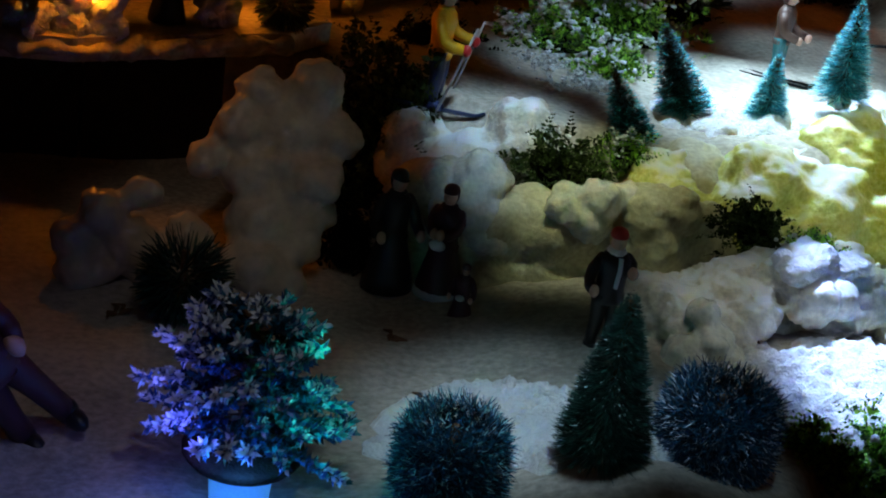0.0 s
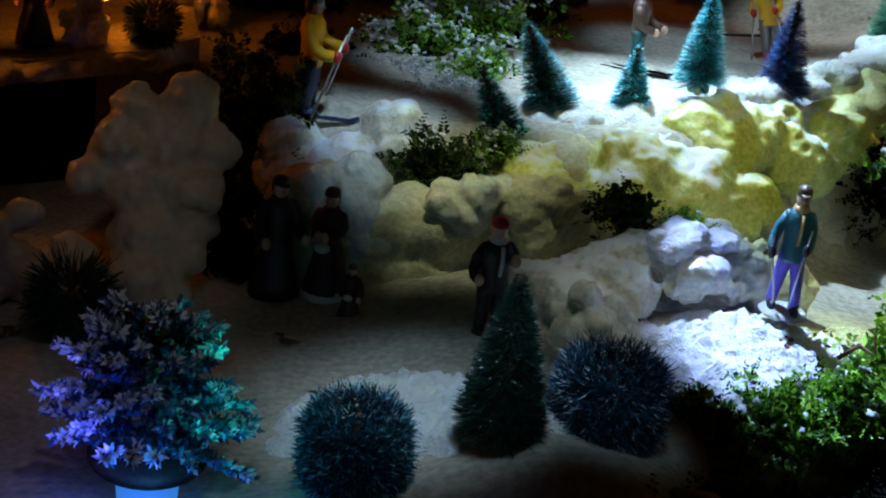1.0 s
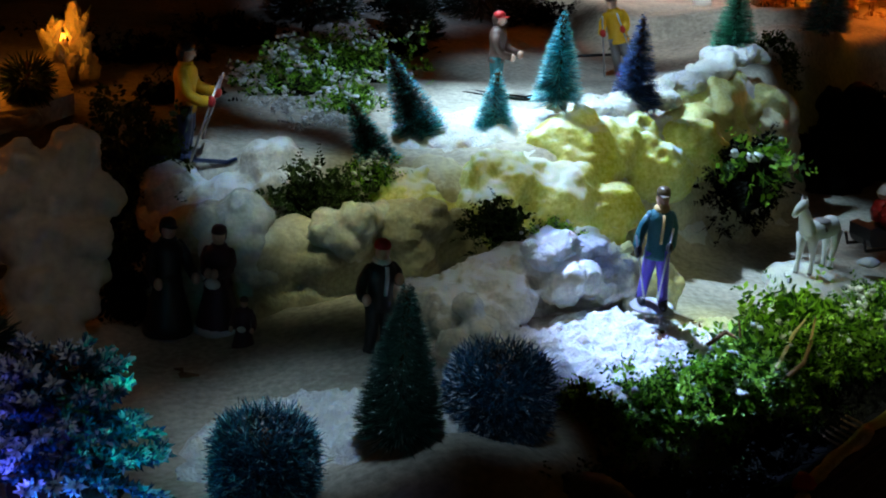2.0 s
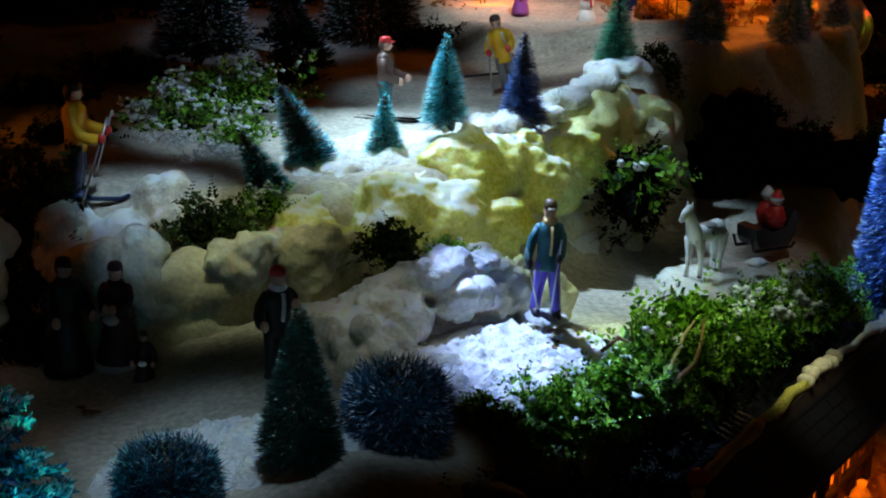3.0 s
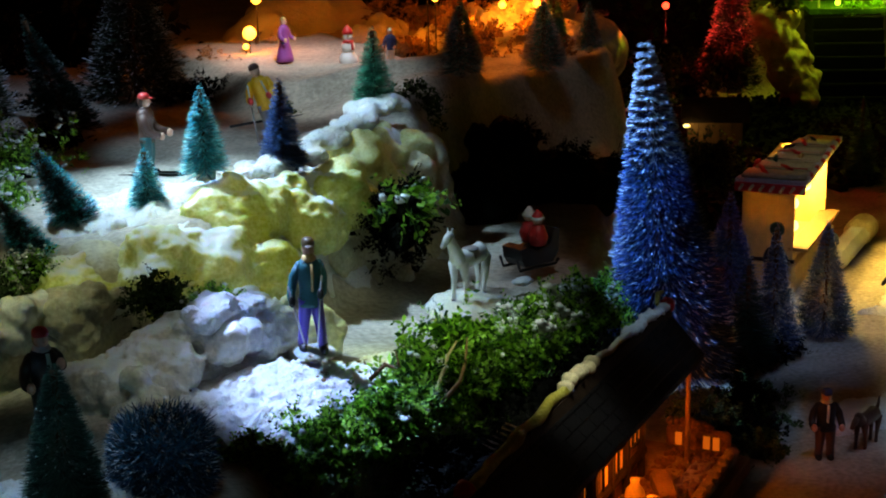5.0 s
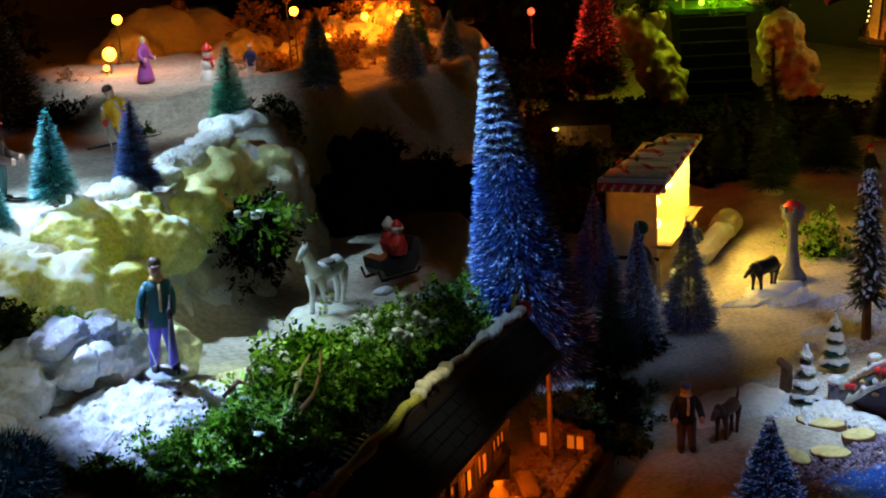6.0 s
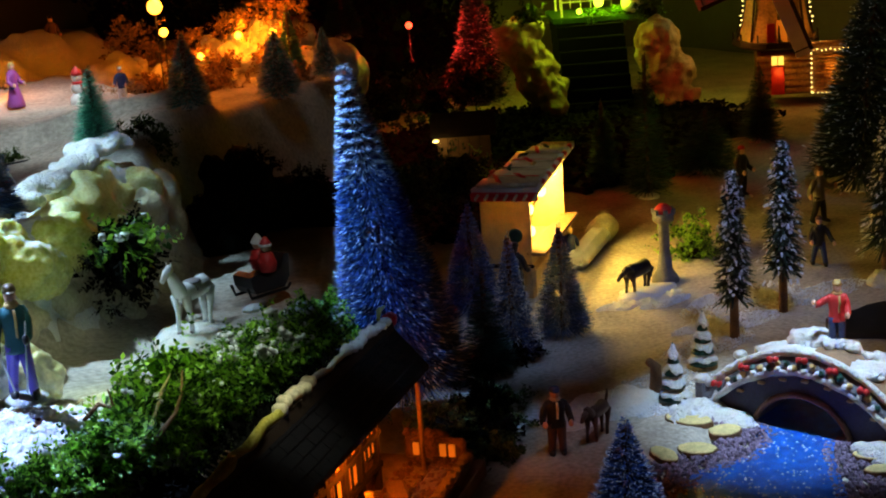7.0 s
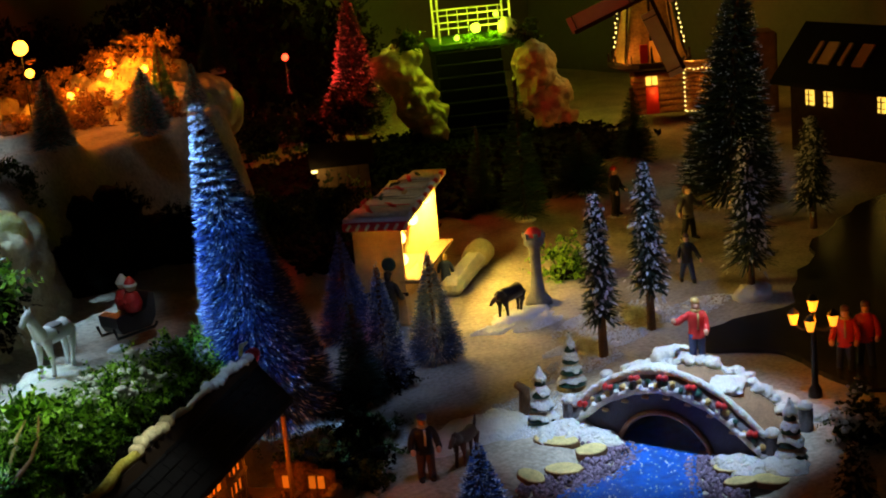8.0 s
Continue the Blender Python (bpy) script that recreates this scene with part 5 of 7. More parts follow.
def four_legged(name, at, h, turn, label, category, coat, mane, tail_up=False, slim=1.0, base=None, neck=1.0, ears=0.06, long=1.0):
    """A standing animal casting that faces -x; its height is to the withers."""
    s = Shape()
    s.use(0).tube([(-0.42, 0, 0.80), (-0.25, 0, 0.82), (0.1, 0, 0.80), (0.4, 0, 0.84), (0.55, 0, 0.78)], [0.13, 0.2 * slim, 0.185 * slim, 0.2 * slim, 0.1], 12)
    hx, hz = -0.62, 0.80 + 0.5 * neck
    s.tube([(-0.34, 0, 0.84), (-0.5, 0, 0.95 + 0.15 * neck), (hx, 0, hz - 0.05)], [0.17 * slim, 0.12, 0.09], 10)
    s.tube([(hx + 0.05, 0, hz + 0.02), (hx - 0.08, 0, hz - 0.04), (hx - 0.24, 0, hz - 0.18)], [0.09, 0.085, 0.05], 10)
    for e in (1, -1):
        s.tube([(hx + 0.03, 0.05 * e, hz + 0.05), (hx + 0.03, 0.06 * e, hz + 0.1 + ears)], [0.03, 0.006], 6)
    for x, y, b in ((-0.36, 0.1, -0.02), (-0.32, -0.1, 0.1), (0.42, 0.1, 0.04), (0.46, -0.1, -0.06)):
        s.tube([(x, y, 0.78), (x + b * 0.5 + 0.02, y, 0.45), (x + b, y, 0.22), (x + b - 0.01, y, 0.03)], [0.12 * slim, 0.065, 0.045, 0.05], 8)
        s.use(1).ball((x + b - 0.02, y, 0.03), (0.06, 0.05, 0.035), 8)
        s.use(0)
    s.use(1)
    if tail_up:
        s.tube([(0.52, 0, 0.85), (0.62, 0, 1.05), (0.66, 0, 1.25)], [0.05, 0.045, 0.02], 8)
    else:
        s.tube([(0.52, 0, 0.86), (0.64, 0, 0.75), (0.66, 0, 0.35)], [0.04, 0.06, 0.02], 8)
    s.tube([(hx + 0.06, 0, hz + 0.08), (-0.46, 0, 1.02 + 0.12 * neck), (-0.28, 0, 0.96)], [0.03, 0.05, 0.03], 8, 1.6)
    slots = [coat, mane]
    if base:
        slots.append(base)
        s.use(2).ball((0.05, 0, -0.36), (0.90, 0.84, 0.42), 26, 0.25, 2.5)
        s.use(1).ball((0.06, 0, 0.97), (0.22, 0.16, 0.05), 12).tube([(-0.02, 0.2 * slim, 0.84), (-0.02, 0, 1.0), (-0.02, -0.2 * slim, 0.84)], 0.03, 6)
    ob = tagged(part(name, s, slots, smooth=True), label, category, "animal figurines")
    ob.matrix_basis = pose(*at, 0, 0, turn) @ Matrix.Diagonal((h * long, h, h, 1))


four_legged("horse_figurine", (0.464, 0.664, 0.121), 0.033, 24, "white horse figurine with grey mane on a snowy rock", "horse figurine", "white", "grey", base="wet", long=0.92, neck=1.15)
four_legged("dog_figurine", (0.953, 0.782, 0.003), 0.026, 10, "black dog figurine on a snowy base", "dog figurine", "black", "black", neck=0.12, base=None, slim=1.35, long=1.25)
four_legged("deer_figurine", (0.712, 0.562, 0.0), 0.025, 20, "brown dog figurine beside the man, tail raised", "dog figurine", "brown", "brown", tail_up=True, neck=0.3)


def sleigh(at, turn):
    t = thing("sleigh", at, "near-black sleigh with a high back and two seated dolls", "sleigh", turn=turn)
    side = [(-0.016, 0.004), (0.011, 0.003), (0.016, 0.010), (0.017, 0.026), (0.012, 0.028), (0.008, 0.017), (-0.005, 0.014), (-0.013, 0.018), (-0.020, 0.017), (-0.019, 0.009)]
    n = len(side)
    body = Shape().put([(x, y, z) for y in (-0.010, 0.010) for x, z in side], [tuple(range(n)), tuple(range(2 * n - 1, n - 1, -1))] + [(k, k + n, (k + 1) % n + n, (k + 1) % n) for k in range(n)])
    part("body", body, "black", t, "dark body with a high back")
    for y in (-0.009, 0.009):
        part("runner", Shape().tube([(-0.023, y, 0.010), (-0.020, y, 0.002), (0.014, y, 0.001), (0.017, y, 0.004)], 0.0012, 6), "iron", t)
    return t


sleigh((0.556, 0.740, 0.108), 12)
for y, hat, coat in ((-0.006, "red", "red"), (0.006, "white", "red")):
    s = Shape()
    s.use(0).lathe([(0.006, 0), (0.0075, 0.006), (0.005, 0.013), (0.002, 0.015)], n=10).tube([(0, 0.004, 0.010), (-0.007, 0.002, 0.007)], 0.002, 6).tube([(0, -0.004, 0.010), (-0.007, -0.002, 0.007)], 0.002, 6)
    s.use(1).ball((0, 0, 0.018), 0.0042, 9)
    s.use(2).lathe([(0.0046, 0.0195), (0.004, 0.0215), (0.001, 0.0255)], n=9)
    s.use(3).lathe([(0.0048, 0.0185), (0.005, 0.0195), (0.0045, 0.0205)], n=9)
    doll = tagged(part("seated_doll", s, [coat, "skin", hat, "white"], smooth=True), "small seated doll in red in the sleigh", "doll", "sleigh dolls")
    doll.matrix_basis = pose(0.557, 0.740 + y, 0.125, 0, 0, 30)
tagged(part("snow_disc", Shape().ball((0.525, 0.700, 0.112), (0.008, 0.006, 0.003), 12, 0.2, 200), "snow", smooth=True), "small white disc lying by the sleigh", "disc")

# ---- potted tree with blue lights ----


def potted_tree(at):
    t = thing("potted_tree", at, "silvery-blue model tree in a lit blue pot", "tree")
    part("pot", Shape().lathe([(0.010, -0.03), (0.0115, -0.01), (0.013, 0.0), (0.012, 0.001)], n=20), "glow_blue", t, "glowing blue pot", smooth=True)
    part("tray", Shape().lathe([(0.020, 0.001), (0.0225, 0.004), (0.0225, 0.006), (0.02, 0.007)], n=24), "wood_dark", t, "dark round tray", smooth=True)
    part("trunk", Shape().tube([(0, 0, 0), (0.001, 0, 0.03), (0, 0, 0.055)], [0.003, 0.0022, 0.001], 8), "bark", t, smooth=True)
    rng = random.Random(5)
    for k in range(60):
        f = (k + 0.5) / 60
        a = k * 2.4
        z = 0.008 + 0.050 * f
        ln = 0.037 * math.cos(1.15 * f) * rng.uniform(0.8, 1.15)
        tip = Vector((math.cos(a) * ln, math.sin(a) * ln, z + 0.012 * rng.uniform(-0.4, 1.0)))
        s = Shape().tube([(0, 0, z), tip * 0.6 + Vector((0, 0, 0.4 * z)), tip], [0.0012, 0.0009, 0.0004], 5)
        s.slot = 1
        for j in range(260):
            q = rng.uniform(0.3, 1.02)
            p = Vector((0, 0, z)).lerp(tip, q)
            g = Vector((math.cos(a) + rng.gauss(0, 0.9), math.sin(a) + rng.gauss(0, 0.9), rng.gauss(0.2, 0.8))).normalized()
            w = g.orthogonal().normalized() * 0.0009
            l2 = rng.uniform(0.002, 0.0055)
            s.slot = 3 if q < 0.72 else 1 if rng.random() < 0.6 else 2
            s.put([p, p + g * l2 * 0.5 + w, p + g * l2, p + g * l2 * 0.5 - w], [(0, 1, 2, 3)])
        part("branch", s, ["bark", "blue_frost", "teal" if math.cos(a) > 0.2 else "frost", "lagoon"], t)
    return t


potted_tree((0.019, 0.430, 0.128))
for dx, dy, z, e, c in ((-0.022, -0.024, 0.150, 0.011, (0.12, 0.14, 1.0)), (0.0, -0.030, 0.140, 0.020, (0.04, 0.25, 1.0)), (0.024, -0.018, 0.160, 0.006, (0.03, 0.75, 0.6)), (0.0, 0.0, 0.16, 0.008, (0.03, 0.08, 1.0)), (-0.028, 0.0, 0.165, 0.005, (0.2, 0.2, 1.0)), (0.026, 0.006, 0.176, 0.004, (0.03, 0.8, 0.5))):
    point_light("tree_led", (0.019 + dx, 0.430 + dy, z), 1.9 * e, c, 0.008)
bristle_tree("round_bush", (-0.020, 0.585, 0.105), 0.045, 0.022, "deep", "deep", "dark round bottle-brush bush before the foam rock", 1600, 16, 0.0004, 40, blunt=1.3, core=0.5, foot=False, group="round bushes")

# ---- pebbles, crumbs and twigs ----


def pebble(at, size, seed, mat="rock", label="smooth brown pebble lying in the snow"):
    ob = tagged(part("pebble", Shape().ball((0, 0, 0), size, 14, 0.25, 60), mat, smooth=True), label, "pebble", "pebbles")
    ob.matrix_basis = pose(*at, 0, 0, seed * 53)


for i, (x, y, z, a, b, c) in enumerate([(0.205, 0.475, 0.128, 0.012, 0.010, 0.013), (0.162, 0.405, 0.142, 0.010, 0.009, 0.008), (0.235, 0.50, 0.128, 0.009, 0.008, 0.008), (0.215, 0.39, 0.135, 0.02, 0.014, 0.010), (0.13, 0.385, 0.125, 0.014, 0.010, 0.009), (0.175, 0.375, 0.13, 0.02, 0.013, 0.011)]):
    pebble((x, y, z), (a, b, c), i, "rock" if i < 3 else "stone", "smooth brown pebble lying in the snow" if i < 3 else "dark grey stone at the terrace edge")
for i, (x, y) in enumerate([(0.078, 0.582), (0.09, 0.52), (-0.01, 0.55), (-0.05, 0.585), (0.355, 0.58), (0.31, 0.545), (0.40, 0.60), (0.62, 0.74), (0.60, 0.70), (0.585, 0.79), (0.25, 0.575)]):
    s = Shape()
    rng = random.Random(i)
    for k in range(4):
        a = rng.uniform(0, 6.28)
        p = Vector((rng.uniform(-0.003, 0.003), rng.uniform(-0.003, 0.003), 0.001))
        s.tube([p, p + Vector((math.cos(a), math.sin(a), 0.3)) * 0.004, p + Vector((math.cos(a + 0.5), math.sin(a + 0.5), 0.1)) * 0.007], [0.0009, 0.0012, 0.0004], 5)
    c = tagged(part("crumb", s, "bark"), "dark crumb of dry moss on the snow", "crumb", "moss crumbs")
    c.location = (x, y, ground_height(x, y) + 0.001)
tagged(part("twig", Shape().tube([(0.352, 0.505, 0.118), (0.366, 0.517, 0.128), (0.378, 0.527, 0.141), (0.385, 0.530, 0.147)], [0.0015, 0.0012, 0.0010, 0.0005], 7), "log_end", smooth=True), "bent yellow-green twig in the hedge", "twig")
tagged(part("twig", Shape().tube([(0.335, 0.535, 0.133), (0.345, 0.537, 0.139), (0.352, 0.533, 0.136), (0.350, 0.534, 0.147)], [0.0012, 0.0014, 0.0012, 0.0005], 6), "bark", smooth=True), "thin dark curled twig in the snow", "twig")
tagged(part("lamp_cable", Shape().tube([(0.42, 0.985, 0.184), (0.47, 1.00, 0.183), (0.53, 0.995, 0.184), (0.57, 1.0, 0.186)], 0.0011, 6), "black", smooth=True), "thin black lamp cable on the snow", "cable")

# ---- the open stable below the hedge ----
AX, NX = Vector((0.806, 0.591, 0)), Vector((0.591, -0.806, 0))


def stable_point(s, w, z):
    p = Vector((0.332, 0.415, 0)) + AX * s + NX * w
    return Vector((p.x, p.y, z))


STABLE = Matrix((AX, NX * -1, Vector((0, 0, 1)))).transposed()


def stable():
    t = thing("stable", (0, 0, 0), "open model stable with snowy roof ridge, lit orange inside", "stable")
    length, top, eave_a, eave_b = 0.282, 0.120, (0.025, 0.093), (-0.045, 0.088)
    rng = random.Random(9)
    for name, (w1, z1) in (("roof_slope", eave_a), ("roof_slope", eave_b)):
        a, b, c, d = stable_point(-0.01, 0, top), stable_point(length, 0, top), stable_point(length, w1, z1), stable_point(-0.01, w1, z1)
        n = Vector((0, 0, -0.003))
        slope = part(name, Shape().put([a, b, c, d, a + n, b + n, c + n, d + n], [(0, 1, 2, 3), (7, 6, 5, 4), (0, 4, 5, 1), (1, 5, 6, 2), (2, 6, 7, 3), (3, 7, 4, 0)]), "slate", t, "dark slate slope")
        for r in range(5):
            for k in range(17):
                f0, f1 = r / 5 + 0.01, (r + 1.15) / 5
                s0 = -0.008 + length * (k + 0.5 * (r % 2)) / 17.5
                tile = Shape()
                q = [stable_point(s0 + ds * 0.0155, w1 * f, top + (z1 - top) * f + 0.0012 + lift) for ds, f, lift in ((0, f0, 0), (1, f0, 0), (1, f1, 0.0012 + 0.0006 * rng.random()), (0, f1, 0.0012 + 0.0006 * rng.random()))]
                tile.put(q + [p - Vector((0, 0, 0.0014)) for p in q], [(0, 1, 2, 3), (7, 6, 5, 4), (0, 4, 5, 1), (1, 5, 6, 2), (2, 6, 7, 3), (3, 7, 4, 0)])
                part("roof_tile", tile, "slate", slope)
    def crest(q):
        return top + 0.006 * math.sin(math.pi * min(1.0, max(0.0, q / length))) + 0.0012 * math.sin(q * 160)

    def strip(a, b, n, r0, r1, flat):
        return Shape().tube([stable_point(a + (b - a) * k / n, 0.0012 * math.sin(9.0 * k / n + a * 70), crest(a + (b - a) * k / n) + 0.001) for k in range(n + 1)], [r0 + (r1 - r0) * k / n + 0.0006 * rng.uniform(-1, 1) for k in range(n + 1)], 8, flat)

    part("ridge_board", Shape().put([stable_point(q, w, z) for q in (-0.01, 0.06, 0.14, 0.22, length) for w, z in ((-0.003, crest(q)), (0.003, crest(q)), (0.005, crest(q) - 0.010), (-0.005, crest(q) - 0.010))], [(4 * k + a, 4 * k + (a + 1) % 4, 4 * k + 4 + (a + 1) % 4, 4 * k + 4 + a) for k in range(4) for a in range(4)] + [(3, 2, 1, 0), (16, 17, 18, 19)]), "wood_dark", t, "dark wavy ridge board")
    part("ridge_moss", strip(-0.004, 0.052, 12, 0.0040, 0.0052, 0.7), "ridge_moss", t, "yellow-green mossy ridge strip", smooth=True)
    part("ridge_moss", strip(0.052, 0.112, 12, 0.0036, 0.0046, 0.7), "ridge_moss", t, "yellow-green mossy ridge strip", smooth=True)
    for k in range(6):
        q = 0.114 + 0.0082 * k
        part("ridge_tile", Shape().box(stable_point(q, 0.0004 * (-1) ** k, crest(q) + 0.003), (0.0062, 0.0085, 0.0056 + 0.0012 * rng.random()), STABLE @ Matrix.Rotation(rng.uniform(-0.25, 0.25), 3, "Y"), 0.0016), "cream_stone", t, smooth=True)
    part("ridge_snow", strip(0.162, 0.208, 10, 0.0030, 0.0036, 0.55), "snow", t, "smooth grey-white ridge strip", smooth=True)
    for k in range(9):
        q = 0.212 + 0.0078 * k
        part("ridge_tile", Shape().ball(stable_point(q, 0, crest(q) + 0.0022), (0.0048, 0.0036, 0.0030 + 0.001 * rng.random()), 10, 0.5, 260), "crystal", t, "frosted ridge tile", smooth=True)
    part("ridge_sprig", Shape().tube([stable_point(length - 0.012, -0.002, top + 0.006), stable_point(length - 0.004, -0.004, top + 0.010), stable_point(length + 0.006, -0.004, top + 0.009)], [0.0012, 0.0018, 0.0008], 6), "ridge_moss", t, "green sprig at the ridge end")
    for k in range(6):
        a = stable_point(0.045 + 0.006 * k, -0.006, top - 0.002)
        part("lath", Shape().tube([a, stable_point(0.075 + 0.006 * k, -0.030, top - 0.014)], 0.0007, 5), "bark", t)
    part("ridge_end", Shape().ball(stable_point(length + 0.004, 0, top + 0.001), (0.005, 0.004, 0.005), 10, 0.3, 200), "red", t, "red ridge end")
    part("ridge_end", Shape().ball(stable_point(-0.010, 0, top + 0.003), (0.005, 0.005, 0.004), 10, 0.3, 200), "red", t, "red ridge end")
    for k in range(4):
        part("ridge_end_stone", Shape().box(stable_point(-0.012, 0.002 + 0.0015 * k, top - 0.003 - 0.005 * k), (0.006, 0.006, 0.0045), STABLE @ Matrix.Rotation(rng.uniform(-0.3, 0.3), 3, "Z"), 0.0014), "cream_stone", t)
    part("floor", Shape().box(stable_point(0.165, 0.004, 0.006), (0.31, 0.085, 0.012), STABLE), "brick", t)
    for k in range(14):
        part("floor_stone", Shape().box(stable_point(0.19 + 0.017 * (k % 7), 0.008 + 0.014 * (k // 7), 0.0125), (0.015, 0.012, 0.003), STABLE @ Matrix.Rotation(rng.uniform(-0.2, 0.2), 3, "Z"), 0.001), "brick", t)
    body = part("house_body", Shape().box(stable_point(0.135, -0.027, 0.048), (0.27, 0.032, 0.082), STABLE), "adobe", t)
    for k in range(10):
        part("beam", Shape().box(stable_point(0.012 + 0.028 * k, -0.0095, 0.050), (0.004, 0.005, 0.08), STABLE), "wood_dark", body)
    for z in (0.028, 0.050, 0.072):
        part("beam", Shape().box(stable_point(0.135, -0.0092, z), (0.27, 0.004, 0.004), STABLE), "wood_dark", body)
    for k, (q, z, w, h) in enumerate(((0.150, 0.040, 0.016, 0.026), (0.178, 0.040, 0.016, 0.026), (0.206, 0.046, 0.018, 0.030), (0.232, 0.046, 0.018, 0.030), (0.256, 0.050, 0.014, 0.024))):
        lit = part("window", Shape().box(stable_point(q, -0.0108, z), (w, 0.002, h), STABLE), "glow_dim", body, "small lit lattice window")
        for e in (-0.5, 0.0, 0.5):
            part("lattice_bar", Shape().box(stable_point(q + e * w, -0.0094, z), (0.0014, 0.0016, h + 0.002), STABLE), "wood_dark", lit)
            part("lattice_bar", Shape().box(stable_point(q, -0.0092, z + e * h), (w + 0.002, 0.0016, 0.0014), STABLE), "wood_dark", lit)
    end = part("end_wall", Shape().box(stable_point(0.318, 0.012, 0.019), (0.006, 0.044, 0.016), STABLE, 0.002), "adobe", t)
    for k in range(22):
        part("stone", Shape().ball(stable_point(0.316 + 0.004 * rng.random(), -0.008 + 0.0054 * (k % 8), 0.014 + 0.0070 * (k // 8) + 0.002 * rng.random()), (0.0036, 0.0034, 0.0034 * rng.uniform(0.7, 1.2)), 8, 0.6, 260), "adobe", end)
    for w in (0.000, 0.019, 0.0255):
        part("pane", Shape().box(stable_point(0.3124, w, 0.020), (0.002, 0.0042, 0.0085), STABLE), "glow_dim", end, "small lit window")
    for s0, w in ((0.293, 0.012), (0.02, 0.020), (0.10, 0.020)):
        part("post", Shape().tube([stable_point(s0, w, 0.010), stable_point(s0, w, 0.092 if w > 0.015 else 0.076)], 0.0017, 8), "wood", t)
    wall = part("yard_wall", Shape().box(stable_point(0.225, 0.038, 0.009), (0.17, 0.005, 0.014), STABLE), "brick", t)
    for k in range(17):
        part("stone", Shape().box(stable_point(0.145 + 0.0100 * k, 0.038, 0.019), (0.0092, 0.008, 0.006), STABLE @ Matrix.Rotation(rng.uniform(-0.15, 0.15), 3, "Z"), 0.0018), "brick", wall)
    return t


stable()
point_light("stable_lamp", stable_point(0.20, 0.006, 0.060), 0.14, AMBER, 0.003)
point_light("stable_lamp", stable_point(0.270, 0.004, 0.058), 0.035, AMBER, 0.003)
tagged(part("lantern_bulb", Shape().ball(stable_point(0.245, -0.012, 0.05), 0.002, 8), "glow_amber", smooth=True), "tiny amber bulb hanging in the stable", "bulb")
for k, (s0, w, r) in enumerate([(0.185, 0.010, 0.008), (0.195, 0.022, 0.009), (0.215, 0.004, 0.007), (0.175, 0.024, 0.008)]):
    sack = Shape().lathe([(r * 0.8, 0), (r, 0.006), (r * 0.8, 0.014), (r * 0.35, 0.018), (r * 0.45, 0.021)], n=12)
    ob = tagged(part("sack", sack, "cream", smooth=True), "small tied sack on the stable floor", "sack", "sacks")
    ob.location = stable_point(s0, w, 0.012)
# Near-black sprigs stand in for shadow between the stable and the tall tree.
for i, (x, y) in enumerate(((0.702, 0.713), (0.696, 0.73), (0.721, 0.712), (0.75, 0.728), (0.771, 0.725))):
    moss_clump((x, y, 0.006), (0.026, 0.022, 0.014), 260 + i, "near-black sprigs imitating shadow on the ground behind the stable", "litter", 0.0, 300, 0.010)
for i, (x, y) in enumerate(((0.632, 0.612), (0.652, 0.634), (0.675, 0.645), (0.690, 0.665), (0.660, 0.612))):
    moss_clump((x, y, ground_height(x, y) + 0.004), (0.022, 0.018, 0.012), 270 + i, "near-black sprigs imitating shadow at the foot of the tall blue tree", "litter", 0.0, 320, 0.010)
rubble, rngr = Shape(), random.Random(61)
for k in range(420):
    q = stable_point(rngr.uniform(0.14, 0.33), rngr.uniform(-0.006, 0.034), 0.0125)
    rubble.ball(q, rngr.uniform(0.0009, 0.0034), 6, 0.6, 400)
tagged(part("rubble", rubble, "adobe"), "rough brown rubble strewn on the stable floor", "rubble", kind="stuff")
tagged(part("trough", Shape().box(stable_point(0.235, 0.016, 0.020), (0.035, 0.012, 0.012), STABLE @ Matrix.Rotation(0.5, 3, "Z"), 0.002), "wood"), "small wooden trough in the stable", "trough")

# ---- market stall ----
STALL = Matrix.Translation((0.884, 0.846, 0.0)) @ Matrix.Rotation(math.radians(37.7), 4, "Z")


